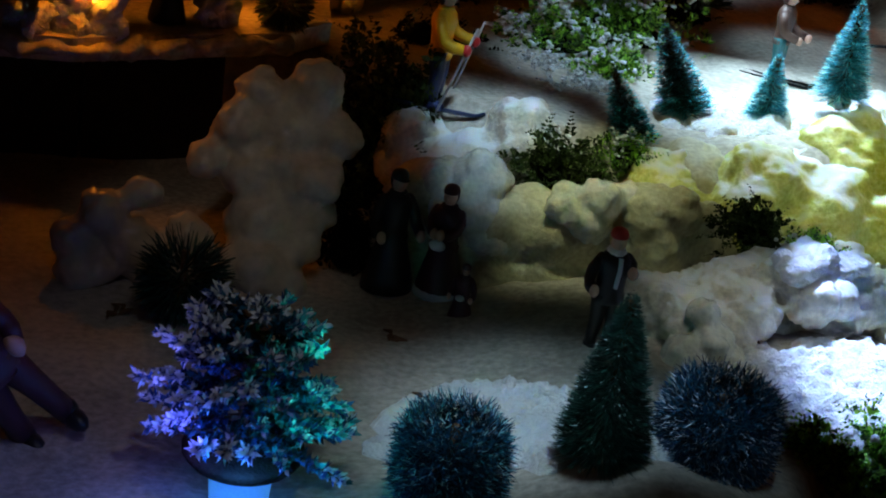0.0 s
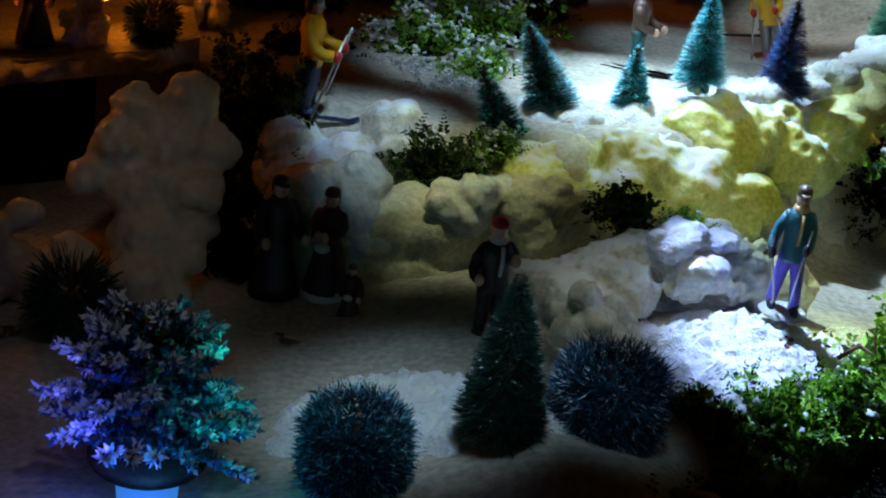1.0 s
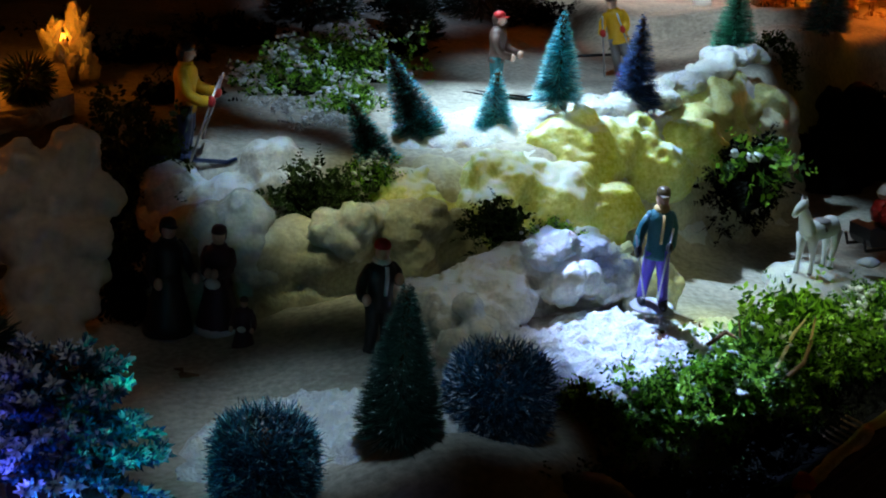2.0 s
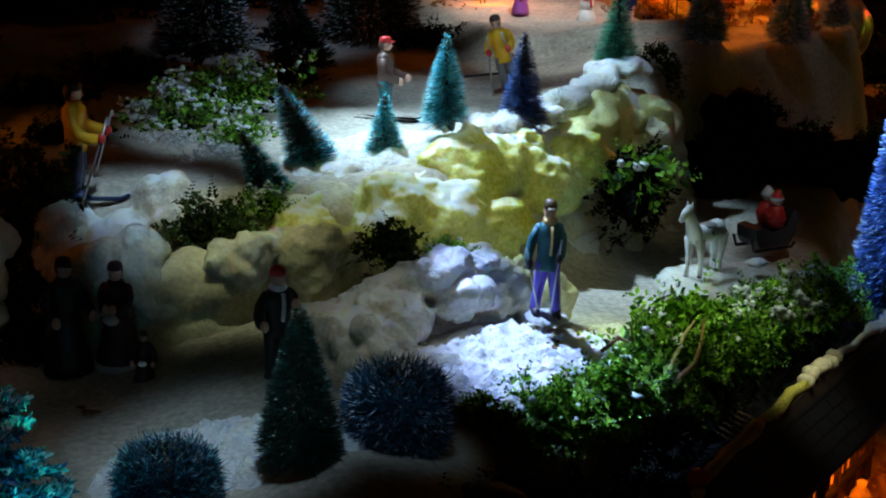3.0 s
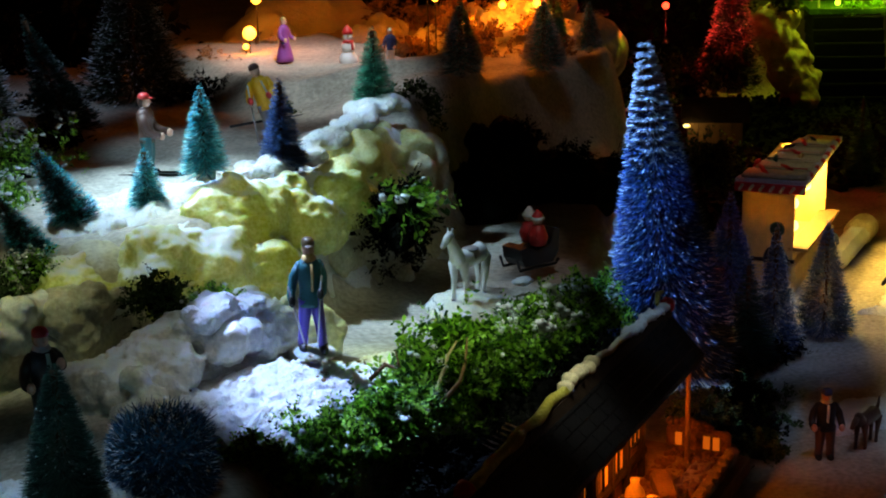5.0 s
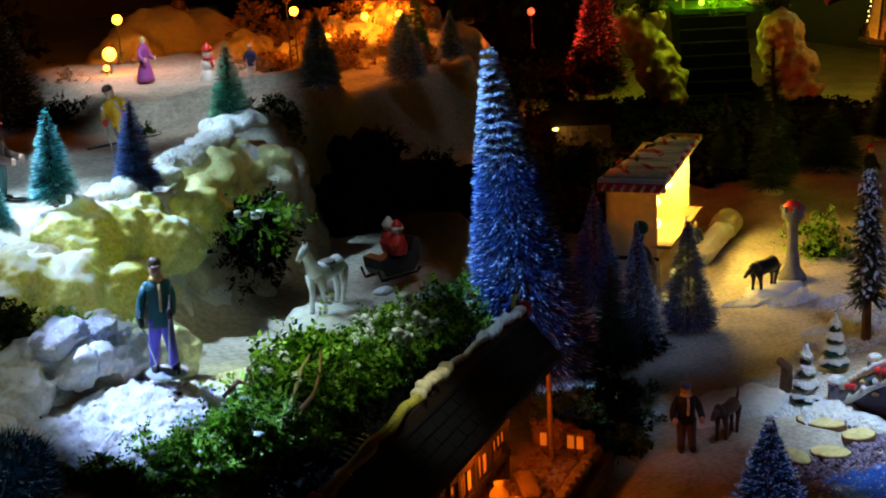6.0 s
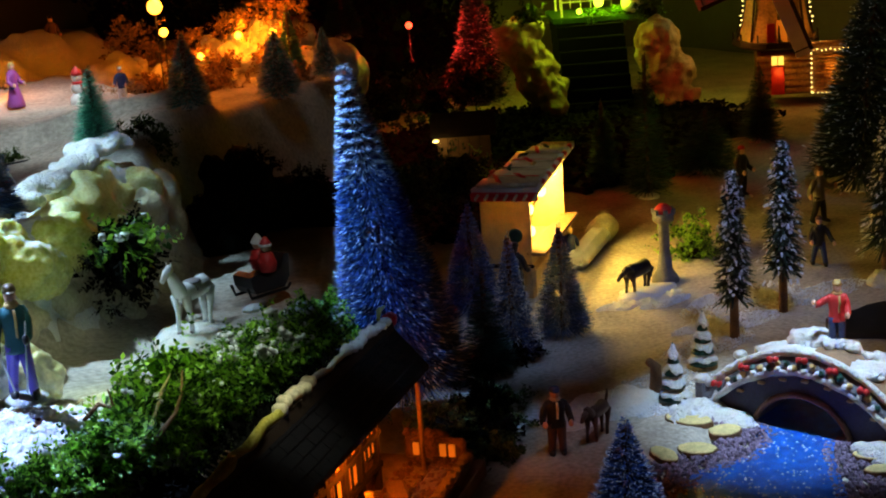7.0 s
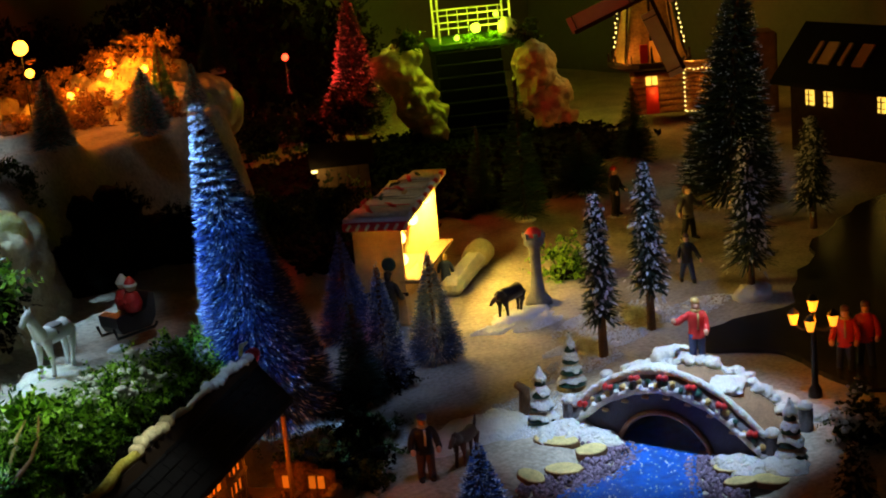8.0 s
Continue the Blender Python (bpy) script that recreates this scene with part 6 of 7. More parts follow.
def stall():
    t = thing("market_stall", (0, 0, 0), "snow-roofed market stall with a bright open front", "stall")
    t.matrix_basis = STALL
    L, D, F, w = 0.144, 0.046, 0.030, 0.004

    def roof(x):
        return 0.101 + 0.008 * x / L

    part("plinth", Shape().box((L / 2, D / 2, F / 2), (L + 0.006, D + 0.006, F), edge=0.003), "porcelain", t)
    part("side_wall", Shape().prism([(0, 0), (w, 0), (w, D), (0, D)], F, roof(0)), "porcelain", t, "cream side wall")
    part("side_wall", Shape().prism([(L - w, 0), (L, 0), (L, D), (L - w, D)], F, roof(L) - 0.003), "porcelain", t)
    back = Shape().put([(w, D - w, F), (L - w, D - w, F), (L - w, D - w, roof(L) - 0.004), (w, D - w, roof(0) - 0.001), (w, D, F), (L - w, D, F), (L - w, D, roof(L) - 0.004), (w, D, roof(0) - 0.001)], [(3, 2, 1, 0), (4, 5, 6, 7), (0, 1, 5, 4), (1, 2, 6, 5), (2, 3, 7, 6), (3, 0, 4, 7)])
    part("back_wall", back, "porcelain", t)
    part("counter", Shape().box((L / 2, -0.004, F + 0.012), (L, 0.018, 0.003)), "wood", t)
    part("front_panel", Shape().box((L / 2, 0.002, F + 0.005), (L - 2 * w, 0.003, 0.010)), "porcelain", t)
    part("shelf", Shape().box((L / 2, D - 0.012, F + 0.03), (L - 0.01, 0.014, 0.002)), "wood", t)
    part("floor_band", Shape().box((-0.0012, D / 2, F + 0.001), (0.0025, D + 0.004, 0.003)), "wood_dark", t, "dark band at the wall foot")
    for k in range(7):
        part("jar", Shape().lathe([(0.003, 0), (0.0036, 0.003), (0.0032, 0.008), (0.0014, 0.010)], (0.018 + 0.014 * k, D - 0.012, F + 0.031), 8), ("red", "gold", "white")[k % 3], t, smooth=True)
    x0, x1, y0, y1 = -0.012, L + 0.002, -0.012, D + 0.004
    slab = []
    for lift in (0.001, 0.006):
        slab += [(x0, y0, roof(x0) + lift), (x1, y0, roof(x1) + lift), (x1, y1 - 0.030, roof(x1) + lift), (x0, y1, roof(x0) + lift)]
    sheet = part("roof", Shape().put(slab, [(3, 2, 1, 0), (4, 5, 6, 7), (0, 1, 5, 4), (1, 2, 6, 5), (2, 3, 7, 6), (3, 0, 4, 7)]), "snow", t, "snow-covered sloping roof")
    rise = Matrix.Rotation(-math.atan2(0.008, L), 3, "Y")
    rng = random.Random(8)
    for k in range(5):
        x = 0.004 + 0.027 * k
        part("roof_board", Shape().box((x, D / 2 - 0.004 - 0.10 * x + 0.002 * rng.uniform(-1, 1), roof(x) + 0.0070), (0.029, D + 0.012 - 0.20 * x, 0.004), rise @ Matrix.Rotation(0.10, 3, "Y") @ Matrix.Rotation(rng.uniform(-0.05, 0.05), 3, "Z"), 0.0016), "cream_stone", sheet, smooth=True)
    for x, y, a, n, c in ((0.006, 0.030, 0.5, 0.030, "red"), (0.018, 0.012, 0.9, 0.016, "red"), (0.046, 0.030, 0.3, 0.020, "deep"), (0.070, 0.018, 0.8, 0.018, "red"), (0.086, 0.028, -0.3, 0.022, "black"), (0.104, 0.018, 0.4, 0.020, "red"), (0.056, 0.008, 0.2, 0.012, "gold"), (0.118, 0.012, 0.7, 0.010, "deep"), (0.030, 0.042, 0.2, 0.014, "red")):
        y *= 1 - 1.6 * x
        d = Vector((math.cos(a), math.sin(a), 0.06)) * n / 2
        q = Vector((x, y, roof(x) + 0.0098))
        part("sweet", Shape().tube([q - d, q - d * 0.4 + Vector((0.001, 0.002, 0.0004)), q + d * 0.3 - Vector((0.001, 0.001, 0)), q + d], [0.0014, 0.0026, 0.0024, 0.0012], 8, 0.6), c, sheet, "painted sweet on the roof", smooth=True)
    for k in range(12):
        x = -0.008 + 0.0118 * k
        part("eave_stripe", Shape().tube([(x, y0 + 0.001, roof(x) + 0.006), (x + 0.008, y0 + 0.0005, roof(x) + 0.0068)], 0.0026, 8), "red" if k % 2 else "white", sheet, smooth=True)
    for k in range(4):
        x = 0.018 + 0.027 * k
        part("board_gap", Shape().box((x, D / 2 - 0.004 - 0.10 * x, roof(x) + 0.0092), (0.0016, D + 0.006 - 0.20 * x, 0.0016), rise), ("red", "brown")[k % 2], sheet)
    for k in range(14):
        x = rng.uniform(-0.008, L)
        part("snow_lump", Shape().ball((x, rng.choice((-0.010, D - 0.004 - 0.2 * x)), roof(x) + 0.006), (0.006 * rng.uniform(0.6, 1.2), 0.004, 0.003), 8, 0.5, 300), "snow", sheet, smooth=True)
    band = part("candy_band", Shape().box((x0 - 0.001, D / 2 - 0.004, roof(x0) - 0.001), (0.004, D + 0.016, 0.008), edge=0.001), "red", t, "red trim with pale stripes")
    for k in range(7):
        part("band_stripe", Shape().box((x0 - 0.0034, -0.010 + 0.0090 * k, roof(x0) - 0.001), (0.0012, 0.0026, 0.0072), Matrix.Rotation(0.6, 3, "X"), 0.0005), "cream_stone", band)
    part("wreath", Shape().lathe([(0.006, 0), (0.007, 0.002), (0.006, 0.004)], n=12), "deep", t).matrix_local = pose(-0.004, D * 0.3, 0.060, 0, 90, 0)
    for x, z in ((0.012, 0.081), (0.062, 0.086), (0.115, 0.094), (0.014, 0.060)):
        part("bulb", Shape().ball((x, 0.004, z), 0.0056, 12), "glow_warm", t, "glowing warm bulb", smooth=True)
    return t


stall()
for x, y, z, e in ((0.03, 0.02, 0.080, 0.85), (0.115, 0.02, 0.084, 0.85), (0.08, -0.014, 0.062, 0.05)):
    point_light("stall_bulb", STALL @ Vector((x, y, z)), e, WARM, 0.004)
tagged(part("snowy_bench", Shape().box((1.018, 0.920, 0.009), (0.135, 0.024, 0.018), Matrix.Rotation(0.62, 3, "Z"), 0.006), "snow"), "low bench slab covered with snow before the stall", "bench")
foam_rock("foam_rock", [(1.052, 0.944, 0.010, 0.015), (1.064, 0.950, 0.012, 0.014), (1.072, 0.958, 0.008, 0.012)], "foam_cream", "rounded cream foam lump at the bench end", 0.0022, 61, 0.6, 6)


def column(at, h):
    t = thing("stone_column", at, "grey stone column with a red top", "column")
    part("shaft", Shape().lathe([(0.013, 0), (0.012, 0.005), (0.0072, 0.012), (0.0050, 0.03), (0.0052, h * 0.78), (0.0098, h * 0.84), (0.0098, h * 0.93), (0.008, h * 0.94)], n=18), "stone", t, smooth=True)
    part("crown", Shape().lathe([(0.008, h * 0.94), (0.0085, h * 0.99), (0.004, h * 1.06)], n=14), "red", t, "red cap", smooth=True)
    for k in range(6):
        a = k * 1.047
        part("merlon", Shape().box((0.0092 * math.cos(a), 0.0092 * math.sin(a), h * 0.96), (0.004, 0.004, 0.005), Matrix.Rotation(a, 3, "Z")), "stone", t)
    return t


column((1.000, 0.795, 0.0), 0.070)
tagged(part("snow_drift", Shape().ball((0.962, 0.782, 0.0), (0.034, 0.018, 0.006), 16, 0.3, 60), "crystal", smooth=True), "flat snowy base under the dog", "snow")
snow_cap((1.125, 0.642, 0.002), (0.018, 0.018, 0.012), "white snow heap at a fir's foot", 3)

# ---- bridge and pond ----
BU, BN = Vector((0.245, -0.9695, 0)), Vector((0.9695, 0.245, 0))
BC = Vector((0.829, 0.470, 0))


def bp(u, n, z):
    return BC + BU * u + BN * n + Vector((0, 0, z))


BROT = Matrix((BU, BN, Vector((0, 0, 1)))).transposed()


def deck(u):
    return 0.002 + 0.037 * max(0.0, 1 - ((u + 0.005) / 0.075) ** 2)


def bridge():
    t = thing("bridge", (0, 0, 0), "arched stone bridge with snowy parapets and red bows", "bridge")
    n, half, span, rise, mid, wide = 40, 0.078, 0.038, 0.027, -0.007, 0.056
    us = [-0.005 - half + 2 * half * k / n for k in range(n + 1)]
    body = Shape()
    rings = []
    for u in us:
        low = -0.016 + ((rise + 0.010) * math.sqrt(max(0.0, 1 - ((u - mid) / span) ** 2)) if abs(u - mid) < span else 0)
        rings += [bp(u, 0, low), bp(u, 0, deck(u)), bp(u, wide, deck(u)), bp(u, wide, low)]
    faces = [(4 * k + a, 4 * k + (a + 1) % 4, 4 * k + 4 + (a + 1) % 4, 4 * k + 4 + a) for k in range(n) for a in range(4)] + [(3, 2, 1, 0), (4 * n, 4 * n + 1, 4 * n + 2, 4 * n + 3)]
    part("span", body.put(rings, faces), "stone_blue", t, "blue-grey stone span")
    ring = [math.pi * k / 24 for k in range(25)]
    part("arch_ring", Shape().tube([bp(mid - (span + 0.001) * math.cos(a), -0.001, -0.016 + (rise + 0.011) * math.sin(a)) for a in ring], 0.0022, 8), "brick", t, "brown stone arch ring", smooth=True)
    rng = random.Random(2)
    for k in range(7):
        u = -0.055 + 0.017 * k
        part("inset_stone", Shape().box(bp(u, -0.001, deck(u) - 0.0055), (0.0055, 0.003, 0.0022), BROT, 0.0008), "cream", t, "pale inset stone")
    part("deck_surface", Shape().put([bp(u, n0, deck(u) + 0.0015) for u in us for n0 in (0.003, wide - 0.003)], [(2 * k, 2 * k + 1, 2 * k + 3, 2 * k + 2) for k in range(n)]), "brick", t, "brown bridge deck")
    for k in range(26):
        u = -0.075 + 0.0058 * k
        if rng.random() < 0.7 or u < 0.01:
            part("snow_clump", Shape().ball(bp(u, wide + rng.uniform(-0.004, 0.003), deck(u) + 0.003), (0.006 * rng.uniform(0.6, 1.3), 0.005, 0.0035 * rng.uniform(0.7, 1.4)), 9, 0.6, 200), "snow", t, smooth=True)
    for side in (0.0,):
        wall = part("parapet", Shape().tube([bp(u, side, deck(u) + 0.006) for u in us], 0.0042, 8, 1.6), "stone", t, smooth=True)
        part("snow_rim", Shape().tube([bp(u, side, deck(u) + 0.0145 + 0.001 * rng.random()) for u in us], [0.0030 + 0.0012 * rng.random() for u in us], 8, 0.8), "snow", wall, "white snow on the rim", smooth=True)
        part("snow_ledge", Shape().tube([bp(u, side - 0.0045, deck(u) + 0.0005 + 0.0008 * rng.random()) for u in us], [0.0022 + 0.0012 * rng.random() for u in us], 8, 0.7), "snow", wall, smooth=True)
        for k in range(7):
            u = -0.072 + 0.0226 * k
            q = bp(u, side - 0.005, deck(u) + 0.0112)
            bow = Shape().ball(q + BU * 0.0024, (0.0026, 0.002, 0.0024), 8, 0.4, 300).ball(q - BU * 0.0024, (0.0026, 0.002, 0.0024), 8, 0.4, 300).ball(q, 0.0016, 6)
            part("bow", bow, "red", wall, "red bow", smooth=True)
        for k in range(15):
            u = -0.072 + 0.0100 * k
            part("snow_clump", Shape().ball(bp(u, side - 0.0052, deck(u) + 0.0035 + 0.0012 * rng.random()), (0.0030 + 0.001 * rng.random(), 0.0026, 0.0026), 8, 0.5, 300), "snow", wall, smooth=True)
        for k in range(22):
            u = -0.070 + 0.0067 * k
            part("garland", Shape().ball(bp(u, side - 0.0042, deck(u) + 0.0065 + 0.002 * math.sin(k * 1.9)), 0.0022 + 0.0008 * rng.random(), 6, 0.4, 400), "gold" if k % 2 else "deep", wall)
    for u in (-0.087, 0.076):
        for side in (0.0, wide):
            pier = part("pier", Shape().box(bp(u, side, 0.006), (0.009, 0.009, 0.026), BROT, 0.002), "stone", t)
            part("pier_cap", Shape().ball(bp(u, side, 0.020), (0.0055, 0.0055, 0.004), 10, 0.2, 200), "snow", pier, smooth=True)
    return t


bridge()
for i, (u, n, z, a, b, c) in enumerate([(-0.056, -0.012, -0.004, 0.024, 0.012, 0.009), (-0.08, -0.004, 0.0, 0.018, 0.014, 0.008), (0.062, -0.014, -0.004, 0.024, 0.013, 0.009), (0.09, -0.008, -0.001, 0.018, 0.013, 0.008), (-0.055, 0.064, 0.020, 0.022, 0.012, 0.012), (-0.025, 0.066, 0.032, 0.026, 0.014, 0.016), (0.045, 0.080, 0.006, 0.022, 0.012, 0.010), (-0.028, 0.034, 0.034, 0.026, 0.018, 0.007), (0.02, 0.036, 0.034, 0.022, 0.016, 0.005), (0.07, 0.082, 0.002, 0.016, 0.010, 0.008), (-0.045, 0.062, 0.026, 0.024, 0.016, 0.008), (-0.015, 0.064, 0.034, 0.026, 0.016, 0.008), (-0.06, 0.09, 0.010, 0.030, 0.020, 0.010)]):
    ob = snow_cap(bp(u, n, z), (a, b, c), "white snow drift heaped against the bridge", i)
    ob.matrix_basis = Matrix.Translation(bp(u, n, z)) @ BROT.to_4x4()
WATER = [(0.823, 0.535), (0.85, 0.545), (0.885, 0.52), (0.90, 0.475), (0.866, 0.468), (0.838, 0.455), (0.811, 0.435), (0.782, 0.403), (0.732, 0.345), (0.614, 0.355), (0.634, 0.425), (0.684, 0.457), (0.724, 0.479), (0.769, 0.471), (0.806, 0.489)]
tagged(part("pond", Shape().prism(WATER, -0.03, -0.003), "water"), "glittering bright blue pond water", "water", kind="structure")
rng0 = random.Random(4)
s = Shape()
for i in range(9000):
    x, y = rng0.uniform(0.64, 0.90), rng0.uniform(0.34, 0.56)
    d, n = inside(WATER, x, y), (Vector((x, y, 0)) - BC).dot(BN)
    if -0.030 < d < 0.007 and n < 0.004:
        s.ball((x, y, max(-0.0040, ground_height(x, y) + 0.001 * rng0.random())), 0.0017 * rng0.uniform(0.6, 1.3), 5, 0.3, 500)
tagged(part("gravel", s, "gravel"), "purple-grey gravel along the pond banks", "gravel", kind="stuff")
s = Shape()
for i in range(1300):
    x, y = rng0.uniform(0.64, 0.88), rng0.uniform(0.34, 0.52)
    if inside(WATER, x, y) > 0.002 and (Vector((x, y, 0)) - BC).dot(BN) < -0.004:
        s.ball((x, y, -0.003), 0.0008 * rng0.uniform(0.4, 1.3), 5)
tagged(part("glitter", s, "frost"), "glitter beads on the pond", "glitter", kind="stuff")


def log_slice(at, rx, ry, turn, tilt):
    t = thing("log_slice", at, "pale cut log slice lying by the pond", "log slice", "log slices", turn, (tilt, 0))
    s = Shape()
    rng = random.Random(int(turn * 7))
    n = 18
    ring = [(rx * (1 + 0.06 * rng.uniform(-1, 1)) * math.cos(a), ry * (1 + 0.06 * rng.uniform(-1, 1)) * math.sin(a)) for a in (2 * math.pi * k / n for k in range(n))]
    part("bark_rim", Shape().prism(ring, -0.0026, 0.0012), "bark", t)
    part("cut_face", Shape().prism([(x * 0.93, y * 0.93) for x, y in ring], 0.0012, 0.0019), "log_end", t, "pale yellow cut face")


for x, y, rx, ry, a, b in ((0.780, 0.541, 0.018, 0.0095, -65, 4), (0.789, 0.514, 0.012, 0.0115, 20, -5), (0.753, 0.505, 0.014, 0.0085, -50, 5), (0.728, 0.512, 0.008, 0.011, 10, 12), (0.824, 0.417, 0.011, 0.006, -60, 3), (0.828, 0.383, 0.014, 0.008, -60, 3), (0.813, 0.397, 0.012, 0.008, -30, -3)):
    log_slice((x - 0.003, y - 0.003, max(-0.003, ground_height(x, y)) + 0.0005), rx, ry, a, b)


def snowy_tree(at, h, label):
    """A carved casting: a stepped green cone with ragged snow lying on each step."""
    t = thing("snowy_tree", at, label, "tree", "snowy resin trees")
    seed = at[0] * 90
    n = 22
    for k in range(4):
        z, r = h * (0.08 + 0.20 * k), h * (0.255 - 0.052 * k)
        up = h * (0.30 if k < 3 else 0.34)
        part("green_tier", Shape().lathe([(r * 0.55, z - h * 0.01), (r * 0.98, z), (r * 0.90, z + h * 0.03), (r * 0.45, z + up * 0.62), (r * 0.12, z + up)], n=14), "deep", t, smooth=True)
        s = Shape()
        rings = []
        for j in range(6):
            f = j / 5
            for i in range(n):
                a = 2 * math.pi * i / n
                lobe = 0.5 + 0.9 * noise.noise((math.cos(a) * 1.6, math.sin(a) * 1.6, seed + k * 3.1))
                low = 0.02 + 0.34 * max(0.0, lobe)
                g = low + (1.0 - low) * f
                rr = r * (1.05 - 0.80 * g) + 0.0014 * math.sin(math.pi * min(1.0, f * 1.6 + 0.15))
                rings.append((rr * math.cos(a), rr * math.sin(a), z + up * g * 0.9 + h * 0.016))
        s.put(rings, [(j * n + i, j * n + (i + 1) % n, (j + 1) * n + (i + 1) % n, (j + 1) * n + i) for j in range(5) for i in range(n)] + [tuple(5 * n + i for i in range(n))])
        part("snow_tier", s, "snow", t, "thick white snow", smooth=True)
    part("stem", Shape().tube([(0, 0, -0.002), (0, 0, h * 0.2)], h * 0.06, 8), "bark", t)
    part("peak", Shape().lathe([(h * 0.055, h * 0.86), (h * 0.038, h * 0.94), (h * 0.008, h)], n=10), "snow", t, smooth=True)


snowy_tree((0.853, 0.385, 0.0), 0.046, "small resin tree loaded with snow beside the bridge")
snowy_tree((0.796, 0.572, 0.0), 0.046, "small resin tree loaded with snow by the bridge end")
snowy_tree((0.862, 0.608, 0.0), 0.046, "shaded resin tree with snow behind the bridge")
tagged(part("post_stump", Shape().tube([(0.800, 0.596, 0), (0.801, 0.596, 0.020), (0.795, 0.598, 0.026)], [0.005, 0.0045, 0.003], 9), "bark", smooth=True), "short dark wooden stump", "stump")
fir((0.818, 0.308, 0.0), 0.045, 0.015, 36, "little dark fir at the pond edge")


def street_lantern(at, h):
    t = thing("street_lantern", at, "black iron street lantern with four lit heads", "street lamp")
    part("post", Shape().lathe([(0.0055, 0), (0.005, 0.006), (0.0026, 0.010), (0.0022, h * 0.5), (0.0028, h * 0.52), (0.002, h * 0.56), (0.0018, h * 0.86)], n=12), "iron", t, smooth=True)
    for k in range(4):
        a = k * math.pi / 2 + 0.5
        r = 0.0145 if k else 0.0
        z = h * (0.76 if k else 0.90)
        d = Vector((math.cos(a), math.sin(a), 0))
        if k:
            part("arm", Shape().tube([Vector((0, 0, h * 0.68)), d * r * 0.6 + Vector((0, 0, h * 0.66)), d * r + Vector((0, 0, z - 0.004))], 0.0011, 6), "iron", t)
        c = d * r
        head = part("lantern_head", Shape().lathe([(0.0022, z - 0.004), (0.0042, z + 0.004), (0.0040, z + 0.0045)], (c.x, c.y, 0), 8), "glow_lamp", t, "glowing amber glass")
        part("lantern_roof", Shape().lathe([(0.0048, z + 0.0046), (0.003, z + 0.0068), (0.0008, z + 0.009)], (c.x, c.y, 0), 8), "iron", head)
    return t


street_lantern((0.960, 0.446, 0.0), 0.080)
point_light("lantern_light", (0.966, 0.436, 0.066), 0.035, AMBER, 0.004)
point_light("lantern_light", (0.950, 0.452, 0.066), 0.035, AMBER, 0.004)
SHORE = [(1.02, 0.52), (0.985, 0.575), (1.02, 0.61), (1.12, 0.60), (1.3, 0.70), (1.5, 0.75), (1.6, 0.6), (1.3, 0.4), (1.1, 0.36), (0.99, 0.42)]
rim = []
for k in range(len(SHORE)):
    a, b, c, d = (Vector(SHORE[(k + o) % len(SHORE)]) for o in (-1, 0, 1, 2))
    for f in (0.0, 0.125, 0.25, 0.375, 0.5, 0.625, 0.75, 0.875):
        q = 0.5 * (2 * b + (c - a) * f + (2 * a - 5 * b + 4 * c - d) * f * f + (3 * b - a - 3 * c + d) * f ** 3)
        rim.append((q.x + 0.014 * noise.noise((q.x * 22, q.y * 22, 1)), q.y + 0.014 * noise.noise((q.x * 22, q.y * 22, 5))))
ice = Shape().prism(rim, -0.004, 0.0045)
tagged(part("dark_pond", ice, "ice"), "dark frozen pond reflecting the lanterns", "water", kind="structure")

# ---- amber corner on the upper snow ----


def lamp_post(at, h, bulb, mat, label):
    t = thing("lamp_post", at, label, "street lamp", "lamp posts")
    part("post", Shape().lathe([(0.004, 0), (0.0025, 0.003), (0.0008, 0.006), (0.0006, h - bulb)], n=10), "black", t, smooth=True)
    part("bulb", Shape().ball((0, 0, h), bulb, 14), mat, t, "glowing round bulb", smooth=True)
    return t


for x, y, h, b, e in ((0.543, 1.269, 0.038, 0.0068, 0.20), (0.60, 1.40, 0.055, 0.0055, 0.06), (0.676, 1.121, 0.077, 0.0042, 0.07), (0.689, 1.163, 0.097, 0.0072, 0.22), (0.536, 1.262, 0.026, 0.0030, 0.02)):
    lamp_post((x, y, 0.178), h, b, "glow_amber", "lit amber globe lamp on the upper snow")
    point_light("amber_lamp", (x + 0.25 * b, y - 0.9 * b, 0.178 + h + b * 1.3), e, AMBER, b)
# amber lights added a few centimetres before the snow heaps, three with an added bulb
for k, (x, y, z, e) in enumerate(((0.812, 1.228, 0.226, 0.15), (0.853, 1.226, 0.224, 0.17), (0.826, 1.205, 0.204, 0.05), (0.870, 1.240, 0.250, 0.03), (0.760, 1.215, 0.212, 0.05), (0.710, 1.235, 0.206, 0.05), (0.800, 1.34, 0.240, 0.12))):
    if k in (0, 1, 4):
        tagged(part("amber_bulb", Shape().ball((x, y + 0.006, z), 0.0040, 10), "glow_amber", smooth=True), "small added amber bulb among snow heaps", "bulb", "amber bulbs")
    point_light("amber_lamp", (x, y - 0.006, z + 0.006), e, AMBER, 0.006)
foam_rock("foam_rock", ledge([(0.735, 1.262, 0.190), (0.775, 1.268, 0.205), (0.81, 1.270, 0.222), (0.85, 1.268, 0.226), (0.885, 1.275, 0.236), (0.90, 1.285, 0.215)], 110, 0.0095, 0.026, 0.030, 43), "snow", "crumpled snowy heap lit amber by lights before it", 0.0022, 12, 3.4, 12, 0.0, 1, 0.020)
